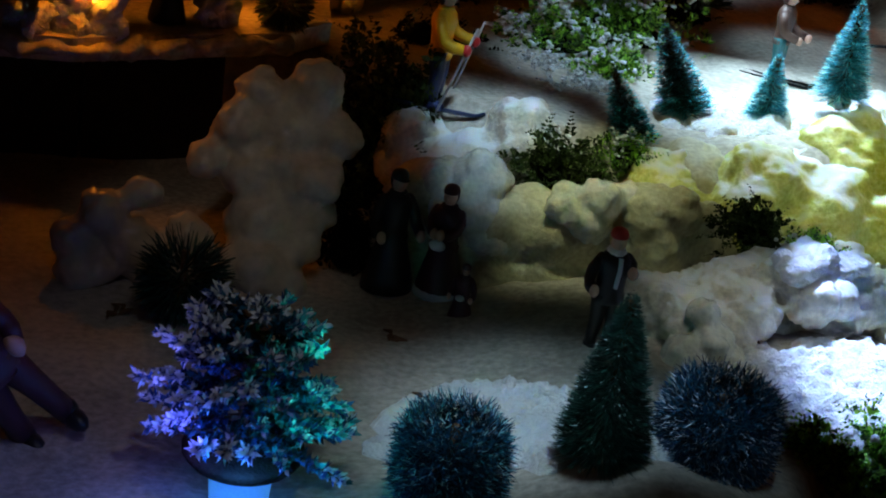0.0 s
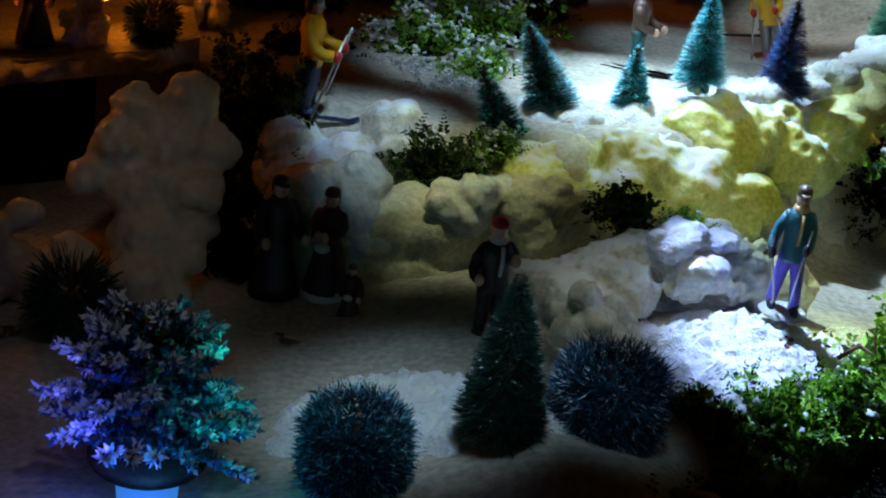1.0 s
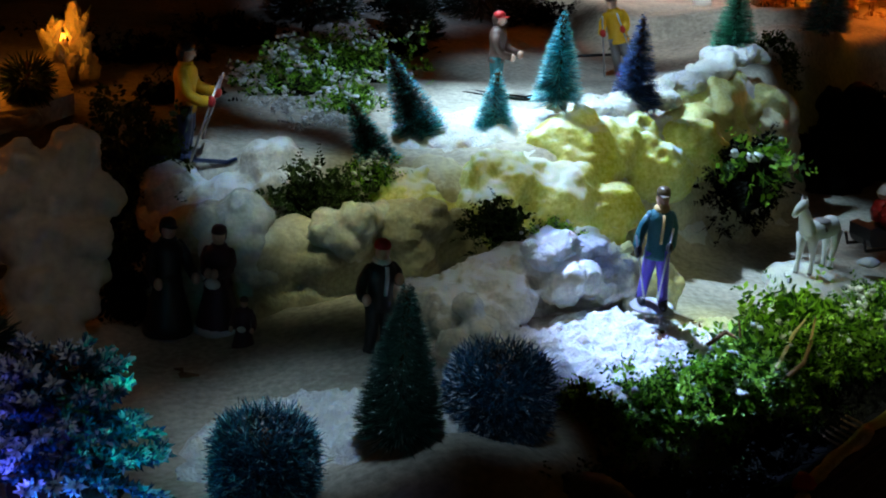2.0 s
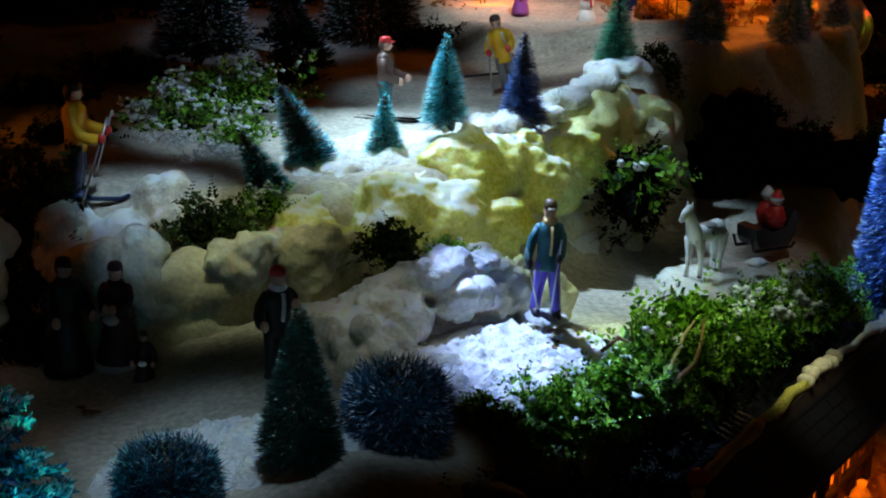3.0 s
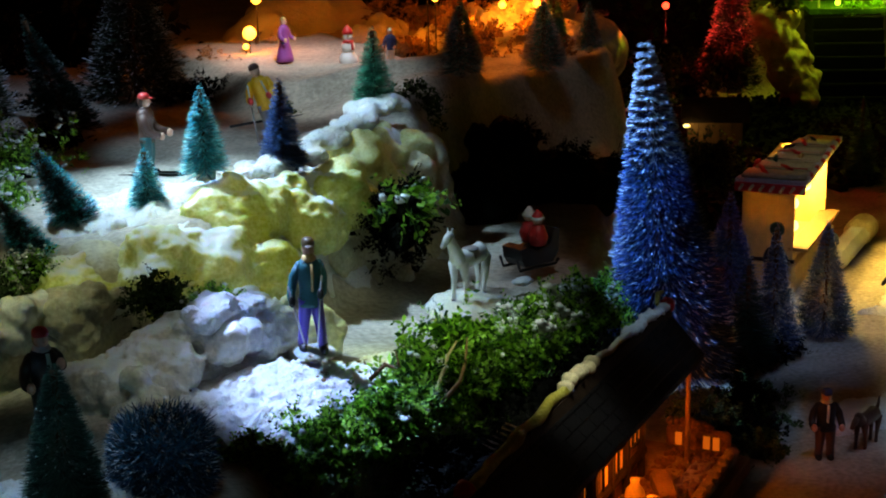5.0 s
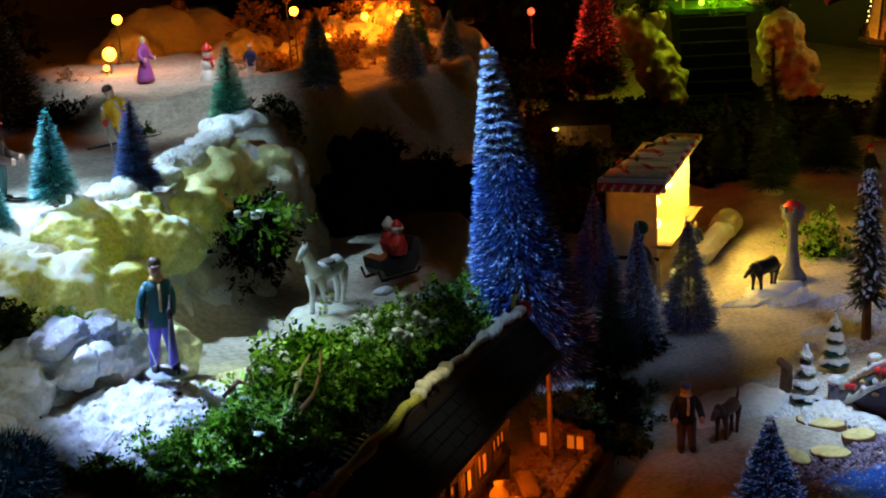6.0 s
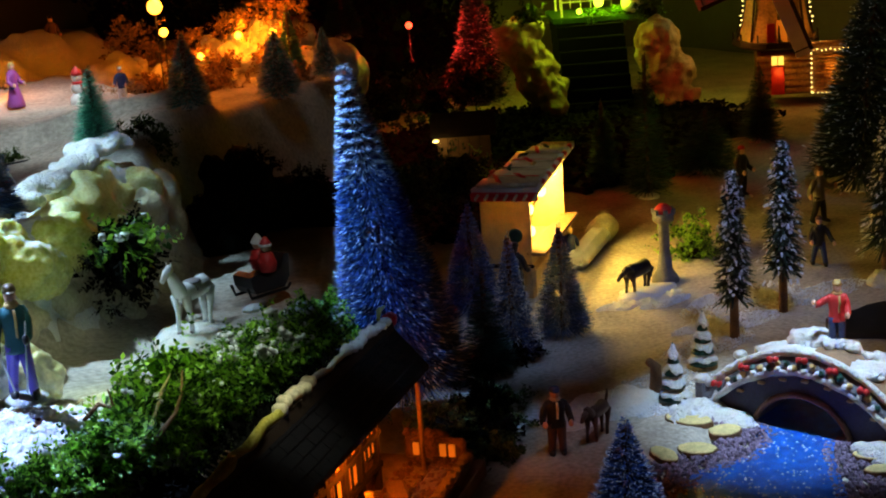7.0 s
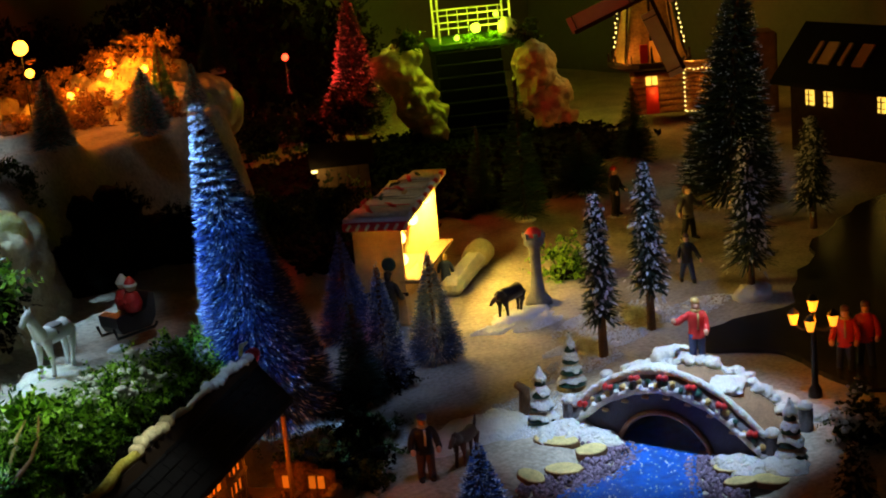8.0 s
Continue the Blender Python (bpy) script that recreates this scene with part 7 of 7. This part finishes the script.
for i, (x, y, z) in enumerate(((0.745, 1.225, 0.205), (0.785, 1.218, 0.196), (0.838, 1.212, 0.200), (0.802, 1.238, 0.235), (0.872, 1.232, 0.216), (0.765, 1.245, 0.222), (0.850, 1.246, 0.246), (0.888, 1.246, 0.240))):
    moss_clump((x, y, z), (0.018, 0.012, 0.014), 240 + i, "thin brown twigs over the amber-lit heap", "dry", 0.0, 90, 0.014)
foam_rock("foam_rock", ledge([(0.62, 1.33, 0.180), (0.68, 1.33, 0.190), (0.74, 1.34, 0.205)], 22, 0.014, 0.03, 0.02, 46), "snow", "low snowy mound before the lamps", 0.0028, 46, 2.4, 12, 0.0, 3, 0.020)
foam_rock("foam_rock", [(0.925, 1.245, 0.168, 0.040), (0.885, 1.215, 0.172, 0.034), (0.945, 1.26, 0.160, 0.036)], "foam_pale", "rounded snow shoulder at the plateau edge", 0.005, 14)
foam_rock("foam_rock", [(0.62, 1.45, 0.165, 0.05), (0.68, 1.50, 0.18, 0.055), (0.58, 1.40, 0.16, 0.035), (0.74, 1.52, 0.18, 0.045)], "snow", "lumpy snow hill behind the lamps", 0.0045, 13)
for i, (x, y) in enumerate(((0.71, 1.24), (0.76, 1.20), (0.83, 1.17), (0.50, 1.27), (0.66, 1.19), (0.58, 1.32), (0.88, 1.22), (0.775, 1.43), (0.82, 1.42), (0.74, 1.35), (0.85, 1.31), (0.905, 1.29))):
    moss_clump((x, y, 0.176 if i < 9 else 0.215), (0.035, 0.025, 0.03), 90 + i, "dry brown shrub lit by amber lamps", "dry", 0.0, 500, 0.010)
figure("figurine", (0.71, 1.50, 0.20), 0.045, 0, "figurine in dark clothes on the snow hill", "brown", "black", "black", "brown", base=None)
moss_clump((0.478, 1.01, 0.176), (0.02, 0.016, 0.02), 96, "olive moss tuft beside a flat stone", "moss_dark", 0.0, 300, 0.007)
moss_clump((0.555, 1.03, 0.178), (0.02, 0.016, 0.02), 97, "olive moss tuft beside a flat stone", "moss_dark", 0.0, 300, 0.007)

# ---- red corner, hut, green pavilion on cliffs ----
lamp_post((1.16, 1.43, 0.130), 0.048, 0.0045, "glow_red", "red globe lamp among dark bushes")
point_light("red_lamp", (1.190, 1.400, 0.175), 0.8, (1.0, 0.03, 0.02), 0.006)
for i, (x, y, z, r) in enumerate(((1.14, 1.36, 0.09, 0.05), (1.21, 1.38, 0.10, 0.05), (1.05, 1.33, 0.10, 0.05), (1.0, 1.12, 0.05, 0.05), (0.90, 1.09, 0.06, 0.045))):
    moss_clump((x, y, z), (r, r * 0.8, r * 0.8), 100 + i, "dark bush in shadow behind the stall", "moss_dark", 0.0, 600, 0.014)


# Near-black sheet and flakes imitate the ground that gets no light.
DARK_AREA = [(0.93, 1.06), (1.05, 1.05), (1.14, 1.12), (1.30, 1.10), (1.44, 1.16), (1.62, 1.22), (1.62, 1.55), (1.3, 1.6), (1.0, 1.5)]
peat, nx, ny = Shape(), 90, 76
peat.v = [(0.90 + 0.74 * i / nx, 1.0 + 0.62 * j / ny, ground_height(0.90 + 0.74 * i / nx, 1.0 + 0.62 * j / ny) + (0.004 + 0.008 * abs(noise.noise((i * 0.31, j * 0.31, 4))) if inside(DARK_AREA, 0.90 + 0.74 * i / nx, 1.0 + 0.62 * j / ny) + 0.03 * noise.noise((i * 0.22, j * 0.22, 7)) > 0 else -0.012)) for j in range(ny + 1) for i in range(nx + 1)]
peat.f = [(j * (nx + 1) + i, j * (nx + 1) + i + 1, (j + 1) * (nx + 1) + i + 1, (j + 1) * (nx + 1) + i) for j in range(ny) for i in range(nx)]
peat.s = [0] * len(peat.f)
tagged(part("unlit_ground_sheet", peat, "litter", smooth=True), "near-black sheet imitating unlit ground behind the stall", "ground", kind="structure")
rng1 = random.Random(77)
s = Shape()
for i in range(9000):
    x, y = rng1.uniform(0.92, 1.62), rng1.uniform(1.0, 1.62)
    k = inside(DARK_AREA, x, y)
    if k > -0.012:
        z = ground_height(x, y) + 0.012 * rng1.random() + 0.02 * max(0, noise.noise((x * 9, y * 9, 1)))
        a, e, r = rng1.uniform(0, 6.28), rng1.uniform(-0.2, 0.9), rng1.uniform(0.006, 0.016)
        g = Vector((math.cos(a) * math.cos(e), math.sin(a) * math.cos(e), math.sin(e)))
        w = g.orthogonal().normalized() * r * 0.25
        q = Vector((x, y, z))
        s.put([q - g * r * 0.5, q + w, q + g * r * 0.5, q - w], [(0, 1, 2, 3)])
tagged(part("dark_flakes", s, "litter"), "near-black flakes that darken the unlit ground behind the stall", "moss", kind="stuff")


# Near-black foliage added to keep the lit wall and far ground dark.
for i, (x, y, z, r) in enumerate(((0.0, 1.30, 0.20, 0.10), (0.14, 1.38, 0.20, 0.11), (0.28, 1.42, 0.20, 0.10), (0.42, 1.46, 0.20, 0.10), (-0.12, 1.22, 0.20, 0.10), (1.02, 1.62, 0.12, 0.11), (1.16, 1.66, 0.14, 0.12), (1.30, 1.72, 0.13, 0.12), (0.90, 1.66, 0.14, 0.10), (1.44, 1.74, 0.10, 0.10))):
    moss_clump((x, y, z), (r, r * 0.7, r * 1.2), 130 + i, "near-black foliage added to hide the lit wall behind the village", "litter", 0.0, 1100, 0.034, "background foliage")


def hut(at, turn):
    t = thing("wooden_hut", at, "small brown wooden hut in shadow", "hut", turn=turn)
    for k in range(5):
        part("plank", Shape().box((-0.026 + 0.013 * k, 0, 0.03), (0.0125, 0.004, 0.06)), "wood", t)
    part("body", Shape().box((0, 0.022, 0.03), (0.062, 0.04, 0.06)), "wood_dark", t)
    part("roof", Shape().put([(-0.04, -0.012, 0.06), (0.04, -0.012, 0.06), (0.04, 0.05, 0.06), (-0.04, 0.05, 0.06), (-0.04, 0.02, 0.085), (0.04, 0.02, 0.085)], [(0, 1, 5, 4), (2, 3, 4, 5), (0, 4, 3), (1, 2, 5), (3, 2, 1, 0)]), "wood_dark", t)
    part("lamp", Shape().ball((-0.034, -0.008, 0.056), (0.004, 0.002, 0.002), 8), "glow_warm", t, "tiny lit lamp")


hut((1.12, 1.27, 0.0), -35)
point_light("hut_lamp", pose(1.12, 1.27, 0.0, 0, 0, -35) @ Vector((-0.030, -0.022, 0.058)), 0.012, (1.0, 0.75, 0.2), 0.003)


def cliff_pavilion():
    for i, lumps in enumerate((ledge([(1.41, 1.55, 0.135), (1.42, 1.54, 0.10), (1.43, 1.525, 0.06), (1.44, 1.51, 0.02)], 30, 0.024, 0.03, 0.01, 41), ledge([(1.57, 1.42, 0.120), (1.58, 1.415, 0.09), (1.59, 1.41, 0.05), (1.595, 1.40, 0.01)], 30, 0.024, 0.03, 0.01, 42))):
        foam_rock("foam_rock", lumps, "foam_pale", "tall pale foam cliff beside the dark stairs", 0.0034, 20 + i, 1.5, 14, 0.020)
    t = thing("stairs", (1.515, 1.475, 0.0), "stone stairs between foam cliffs, near-black to imitate no light", "stairs", turn=-33)
    # The steps' lack of light is put into a near-black colour.
    for k in range(7):
        part("step", Shape().box((0, 0.012 * k + 0.03, 0.009 + 0.0175 * k), (0.10, 0.10, 0.0175)), "litter", t)
    p = thing("pavilion", (1.592, 1.564, 0.125), "garden pavilion lit yellow-green on the cliff top", "pavilion", turn=-33)
    part("floor", Shape().box((0, 0, 0.004), (0.14, 0.11, 0.008)), "moss", p, "green floor")
    for x in (-0.055, 0.055):
        for y in (-0.04, 0.04):
            part("post", Shape().tube([(x, y, 0.006), (x, y, 0.09)], 0.0018, 8), "white", p)
    for z in (0.03, 0.05):
        part("rail", Shape().tube([(-0.055, -0.04, z), (0.055, -0.04, z)], 0.0012, 6), "white", p)
        part("rail", Shape().tube([(-0.055, 0.04, z), (0.055, 0.04, z)], 0.0012, 6), "white", p)
        for k in range(7):
            part("rail_bar", Shape().tube([(-0.048 + 0.016 * k, 0.04, z - 0.02), (-0.048 + 0.016 * k, 0.04, z)], 0.0009, 5), "white", p)
    part("roof", Shape().lathe([(0.10, 0.088), (0.098, 0.093), (0.05, 0.12), (0.006, 0.14)], n=8), "snow", p)
    for x, y, z, r in ((0.0, -0.048, 0.028, 0.0075), (-0.03, -0.05, 0.016, 0.004), (0.035, -0.030, 0.044, 0.004)):
        part("bulb", Shape().ball((x, y, z), r, 12), "glow_green", p, "glowing yellow-green bulb", smooth=True)
    part("snow_ball", Shape().ball((0.048, -0.048, 0.024), 0.015, 16, 0.2, 80), "snow", p, "round snow heap lit yellow-green", smooth=True)
    for x, y in ((0.025, -0.062), (-0.02, -0.025)):
        q = pose(1.592, 1.564, 0.125, 0, 0, -33) @ Vector((x, y, 0.035))
        point_light("pavilion_and_fill_lamp", q, 0.16, (0.70, 1.0, 0.02), 0.006)
    for i, (x, y) in enumerate(((1.565, 1.535), (1.60, 1.515), (1.635, 1.49))):
        moss_clump((x, y, 0.130), (0.024, 0.018, 0.014), 190 + i, "yellow-green lit moss on the pavilion floor", "moss", 0.0, 260, 0.009)
    for i, (x, y) in enumerate(((1.43, 1.52), (1.57, 1.42))):
        moss_clump((x, y, 0.145), (0.03, 0.025, 0.025), 120 + i, "dark bush on top of a cliff", "moss_dark", 0.0, 400, 0.010)


cliff_pavilion()
# Fill lights added without a bulb, for both cliffs and the wall behind.
point_light("pavilion_and_fill_lamp", (1.455, 1.50, 0.175), 0.17, (0.75, 1.0, 0.02), 0.006)
point_light("pavilion_and_fill_lamp", (1.48, 1.66, 0.21), 0.20, (0.85, 1.0, 0.04), 0.006)
point_light("pavilion_and_fill_lamp", (1.62, 1.385, 0.170), 0.03, (1.0, 0.9, 0.25), 0.006)


def windmill(at):
    t = thing("windmill", at, "wooden windmill lit orange with dark sails", "windmill", turn=-42)
    t.matrix_basis = t.matrix_basis @ Matrix.Scale(1.1, 4)
    base = part("cabin", Shape().box((0.0, 0.0, 0.027), (0.11, 0.075, 0.054)), "wood", t, "log cabin base")
    for k in range(6):
        for y in (-0.039,):
            part("log", Shape().tube([(-0.058, y, 0.006 + 0.0085 * k), (0.058, y, 0.006 + 0.0085 * k)], 0.0042, 8), "honey", base, smooth=True)
    part("door", Shape().box((-0.032, -0.044, 0.020), (0.017, 0.004, 0.036)), "red", base, "red door")
    win = part("window", Shape().box((-0.032, -0.0445, 0.046), (0.015, 0.003, 0.011)), "glow_pane", base, "small lit window")
    part("mullion", Shape().box((-0.032, -0.0465, 0.046), (0.0012, 0.002, 0.011)), "wood_dark", win)
    cx = -0.030
    part("deck", Shape().lathe([(0.052, 0.060), (0.056, 0.063), (0.056, 0.069), (0.03, 0.070)], (cx, 0, 0), 10), "wood_dark", t, "dark gallery deck")
    for k in range(12):
        a = k * math.pi / 6
        part("rail_post", Shape().tube([(cx + 0.054 * math.cos(a), 0.054 * math.sin(a), 0.068), (cx + 0.054 * math.cos(a), 0.054 * math.sin(a), 0.080)], 0.0014, 6), "wood_dark", t)
    tower = part("tower", Shape().lathe([(0.049, 0.069), (0.042, 0.09), (0.033, 0.14), (0.026, 0.22), (0.030, 0.226)], (cx, 0, 0), 8), "honey", t, "tapered shingled tower")
    for k in range(8):
        a = 2 * math.pi * k / 8
        part("rib", Shape().tube([(cx + 0.0480 * math.cos(a), 0.0480 * math.sin(a), 0.070), (cx + 0.0265 * math.cos(a), 0.0265 * math.sin(a), 0.22)], 0.0018, 6), "wood_dark", tower)
    part("tower_door", Shape().box((cx + 0.004, -0.044, 0.084), (0.013, 0.005, 0.028)), "glow_dim", tower, "glowing orange doorway")
    part("tower_door", Shape().box((cx - 0.010, -0.0435, 0.082), (0.010, 0.005, 0.024)), "red", tower, "red door leaf")
    for side in (-1, 1):
        for k in range(22):
            f = k / 21
            part("string_bulb", Shape().ball((cx + side * (0.046 - 0.019 * f) + 0.0012 * math.sin(k * 2.3), -0.012, 0.09 + 0.13 * f), 0.0010, 6), "glow_warm", tower)
    part("cap", Shape().ball((cx, 0, 0.228), (0.034, 0.034, 0.026), 14), "wood_dark", t, smooth=True)
    for k in range(9):
        part("string_bulb", Shape().ball((0.010 + 0.0008 * math.sin(k * 3.1), -0.0500, 0.004 + 0.0062 * k), 0.0010, 6), "glow_warm", base)
        part("string_bulb", Shape().ball((0.012 + 0.0055 * k, -0.0500, 0.058 + 0.001 * math.sin(k * 2.0)), 0.0009, 6), "glow_warm", base)
        part("string_bulb", Shape().ball((0.012 + 0.0055 * k, -0.0520, 0.003), 0.0008, 6), "glow_warm", base)
    for k in range(10):
        part("log", Shape().tube([(0.011, -0.0465, 0.005 + 0.0056 * k), (0.036, -0.0475, 0.0052 + 0.0056 * k), (0.061, -0.0465, 0.005 + 0.0056 * k)], 0.0030, 7), "honey", base, smooth=True)
    part("porch_roof", Shape().box((0.036, -0.050, 0.064), (0.060, 0.022, 0.008), Matrix.Rotation(-0.35, 3, "X"), 0.003), "honey", t, "thatched porch roof")
    part("hub", Shape().tube([(cx, -0.015, 0.165), (cx, -0.060, 0.159)], 0.006, 8), "wood_dark", t)
    for k in range(4):
        r = Matrix.Rotation(math.radians(158 + 90 * k), 3, "Y")
        c = Vector((cx, -0.058, 0.159))
        sail = part("sail", Shape().box(c + r @ Vector((0, 0, 0.053)), (0.005, 0.005, 0.106), r), "wood_dark", t, "dark sail arm")
        part("sail_cloth", Shape().box(c + r @ Vector((0.010, 0, 0.064)), (0.022, 0.002, 0.090), r), "white", sail)
        for j in (0, 5):
            part("sail_bar", Shape().box(c + r @ Vector((0.010, -0.002, 0.026 + 0.015 * j)), (0.024, 0.002, 0.0012), r), "wood_dark", sail)
    return t


windmill((1.735, 1.285, 0.018))
for d, z, e in (((-0.080, -0.045), 0.082, 0.065), ((0.022, -0.045), 0.084, 0.065), ((-0.070, -0.03), 0.15, 0.014), ((0.015, -0.03), 0.16, 0.014), ((0.036, -0.062), 0.035, 0.022), ((-0.030, -0.056), 0.030, 0.012), ((0.03, 0.10), 0.15, 0.26)):
    q = pose(1.735, 1.285, 0.018, 0, 0, -42) @ Vector((d[0] * 1.1, d[1] * 1.1, z * 1.1))
    point_light("mill_lamp", q, 0.75 * e, (1.0, 0.42, 0.05), 0.004)


def dark_house(at, turn):
    t = thing("dark_house", at, "dark wooden house with lit windows and a roof sign", "house", turn=turn)
    wall = part("wall", Shape().box((0, 0, 0.050), (0.20, 0.11, 0.10)), "wood_dark", t)
    for y, z in ((-0.070, 0.098), (0.070, 0.098)):
        part("roof_slope", Shape().put([(-0.115, 0, 0.165), (0.115, 0, 0.165), (0.115, y, z), (-0.115, y, z), (-0.115, 0, 0.160), (0.115, 0, 0.160), (0.115, y, z - 0.005), (-0.115, y, z - 0.005)], [(0, 1, 2, 3), (7, 6, 5, 4), (0, 4, 5, 1), (1, 5, 6, 2), (2, 6, 7, 3), (3, 7, 4, 0)]), "slate", t)
    for x in (-0.060, -0.030, 0.055):
        win = part("window", Shape().box((x, -0.056, 0.078), (0.012, 0.004, 0.019)), "glow_pane", wall, "small lit window")
        for dz in (-0.004, 0.004):
            part("glazing_bar", Shape().box((x, -0.0585, 0.078 + dz), (0.012, 0.002, 0.0012)), "wood_dark", win)
        part("glazing_bar", Shape().box((x, -0.0585, 0.078), (0.0012, 0.002, 0.019)), "wood_dark", win)
    r = Matrix.Rotation(math.atan2(0.067, 0.070), 3, "X")
    for x, w in ((-0.065, 0.006), (-0.045, 0.018), (-0.018, 0.006), (0.01, 0.018)):
        part("sign_bar", Shape().box((x, -0.036, 0.1325), (w, 0.034, 0.003), r), "cream", t, "pale painted bar on the roof")


dark_house((1.69, 0.90, -0.006), -95)
tagged(part("block_building", Shape().box((1.83, 1.21, 0.055), (0.06, 0.05, 0.13), Matrix.Rotation(-0.7, 3, "Z"), 0.004), "wood"), "brown block building behind the mill", "building")

# ---- snowy deck with amber-lit ice at the back left ----
deck_board = Shape().prism([(-0.5, 0.66), (-0.096, 0.712), (0.012, 0.775), (0.035, 0.81), (0.02, 1.1), (-0.5, 1.15)], 0.184, 0.197)
tagged(part("deck_board", deck_board, "snow_wool"), "raised board with a snow layer above the dark hollow", "board")
# Dark boards added to imitate the open, unlit space below.
support = thing("deck_support", (-0.26, 0.76, 0.09), "dark boards imitating the unlit hollow under the raised board", "support", turn=6.5)
for k in range(6):
    part("upright_board", Shape().box((-0.20 + 0.08 * k, 0.004, 0.046), (0.078, 0.012, 0.092)), "wood_dark", support)
    part("cross_board", Shape().box((-0.20 + 0.08 * k, 0.17, 0.087), (0.078, 0.30, 0.010)), "wood_dark", support)
foam_rock("snow_bank", ledge([(-0.30, 0.69, 0.190), (-0.20, 0.70, 0.192), (-0.10, 0.714, 0.192), (-0.04, 0.745, 0.192), (0.012, 0.778, 0.192)], 110, 0.0055, 0.006, 0.003, 71), "snow_wool", "lumpy snow along the edge of the raised board", 0.0026, 71, 1.0, 10)


def ice_block(at, size, seed):
    ob = tagged(part("ice_block", Shape().ball((0, 0, 0), size, 30, 0.9, 150), "snow", smooth=True), "rough snowy ice block lit amber", "ice block", "ice blocks")
    ob.matrix_basis = pose(*at, 0, 0, 40 * seed)


for i, (x, y, z, a, b, c) in enumerate([(-0.098, 0.725, 0.207, 0.010, 0.008, 0.016), (-0.080, 0.730, 0.206, 0.009, 0.008, 0.014), (-0.028, 0.775, 0.210, 0.014, 0.010, 0.013), (-0.12, 0.72, 0.205, 0.012, 0.010, 0.009), (0.040, 0.908, 0.205, 0.008, 0.006, 0.024), (0.024, 0.90, 0.200, 0.008, 0.006, 0.017), (0.032, 0.896, 0.196, 0.010, 0.006, 0.012), (0.046, 0.900, 0.194, 0.007, 0.006, 0.012)]):
    ice_block((x, y, z), (a, b, c), i)
bristle_tree("round_bush", (0.008, 0.785, 0.194), 0.034, 0.016, "deep", "deep", "dark bush at the end of the raised board", 900, 12, 0.0005, 41, blunt=1.3, core=0.5, foot=False, group="round bushes")
figure("figurine", (-0.055, 0.765, 0.197), 0.05, 0, "dark figurine before the amber glow", "black", "black", "black", "black", gown=True)
for x, y, z, e in ((-0.090, 0.718, 0.225, 0.04), (-0.020, 0.792, 0.232, 0.035), (0.030, 0.890, 0.225, 0.014)):
    point_light("amber_glow", (x, y, z), e, (1.0, 0.27, 0.012), 0.004)
    tagged(part("amber_bulb", Shape().ball((x, y + 0.016, z - 0.014), 0.003, 10), "glow_amber", smooth=True), "small amber bulb on the board", "bulb", "amber bulbs")
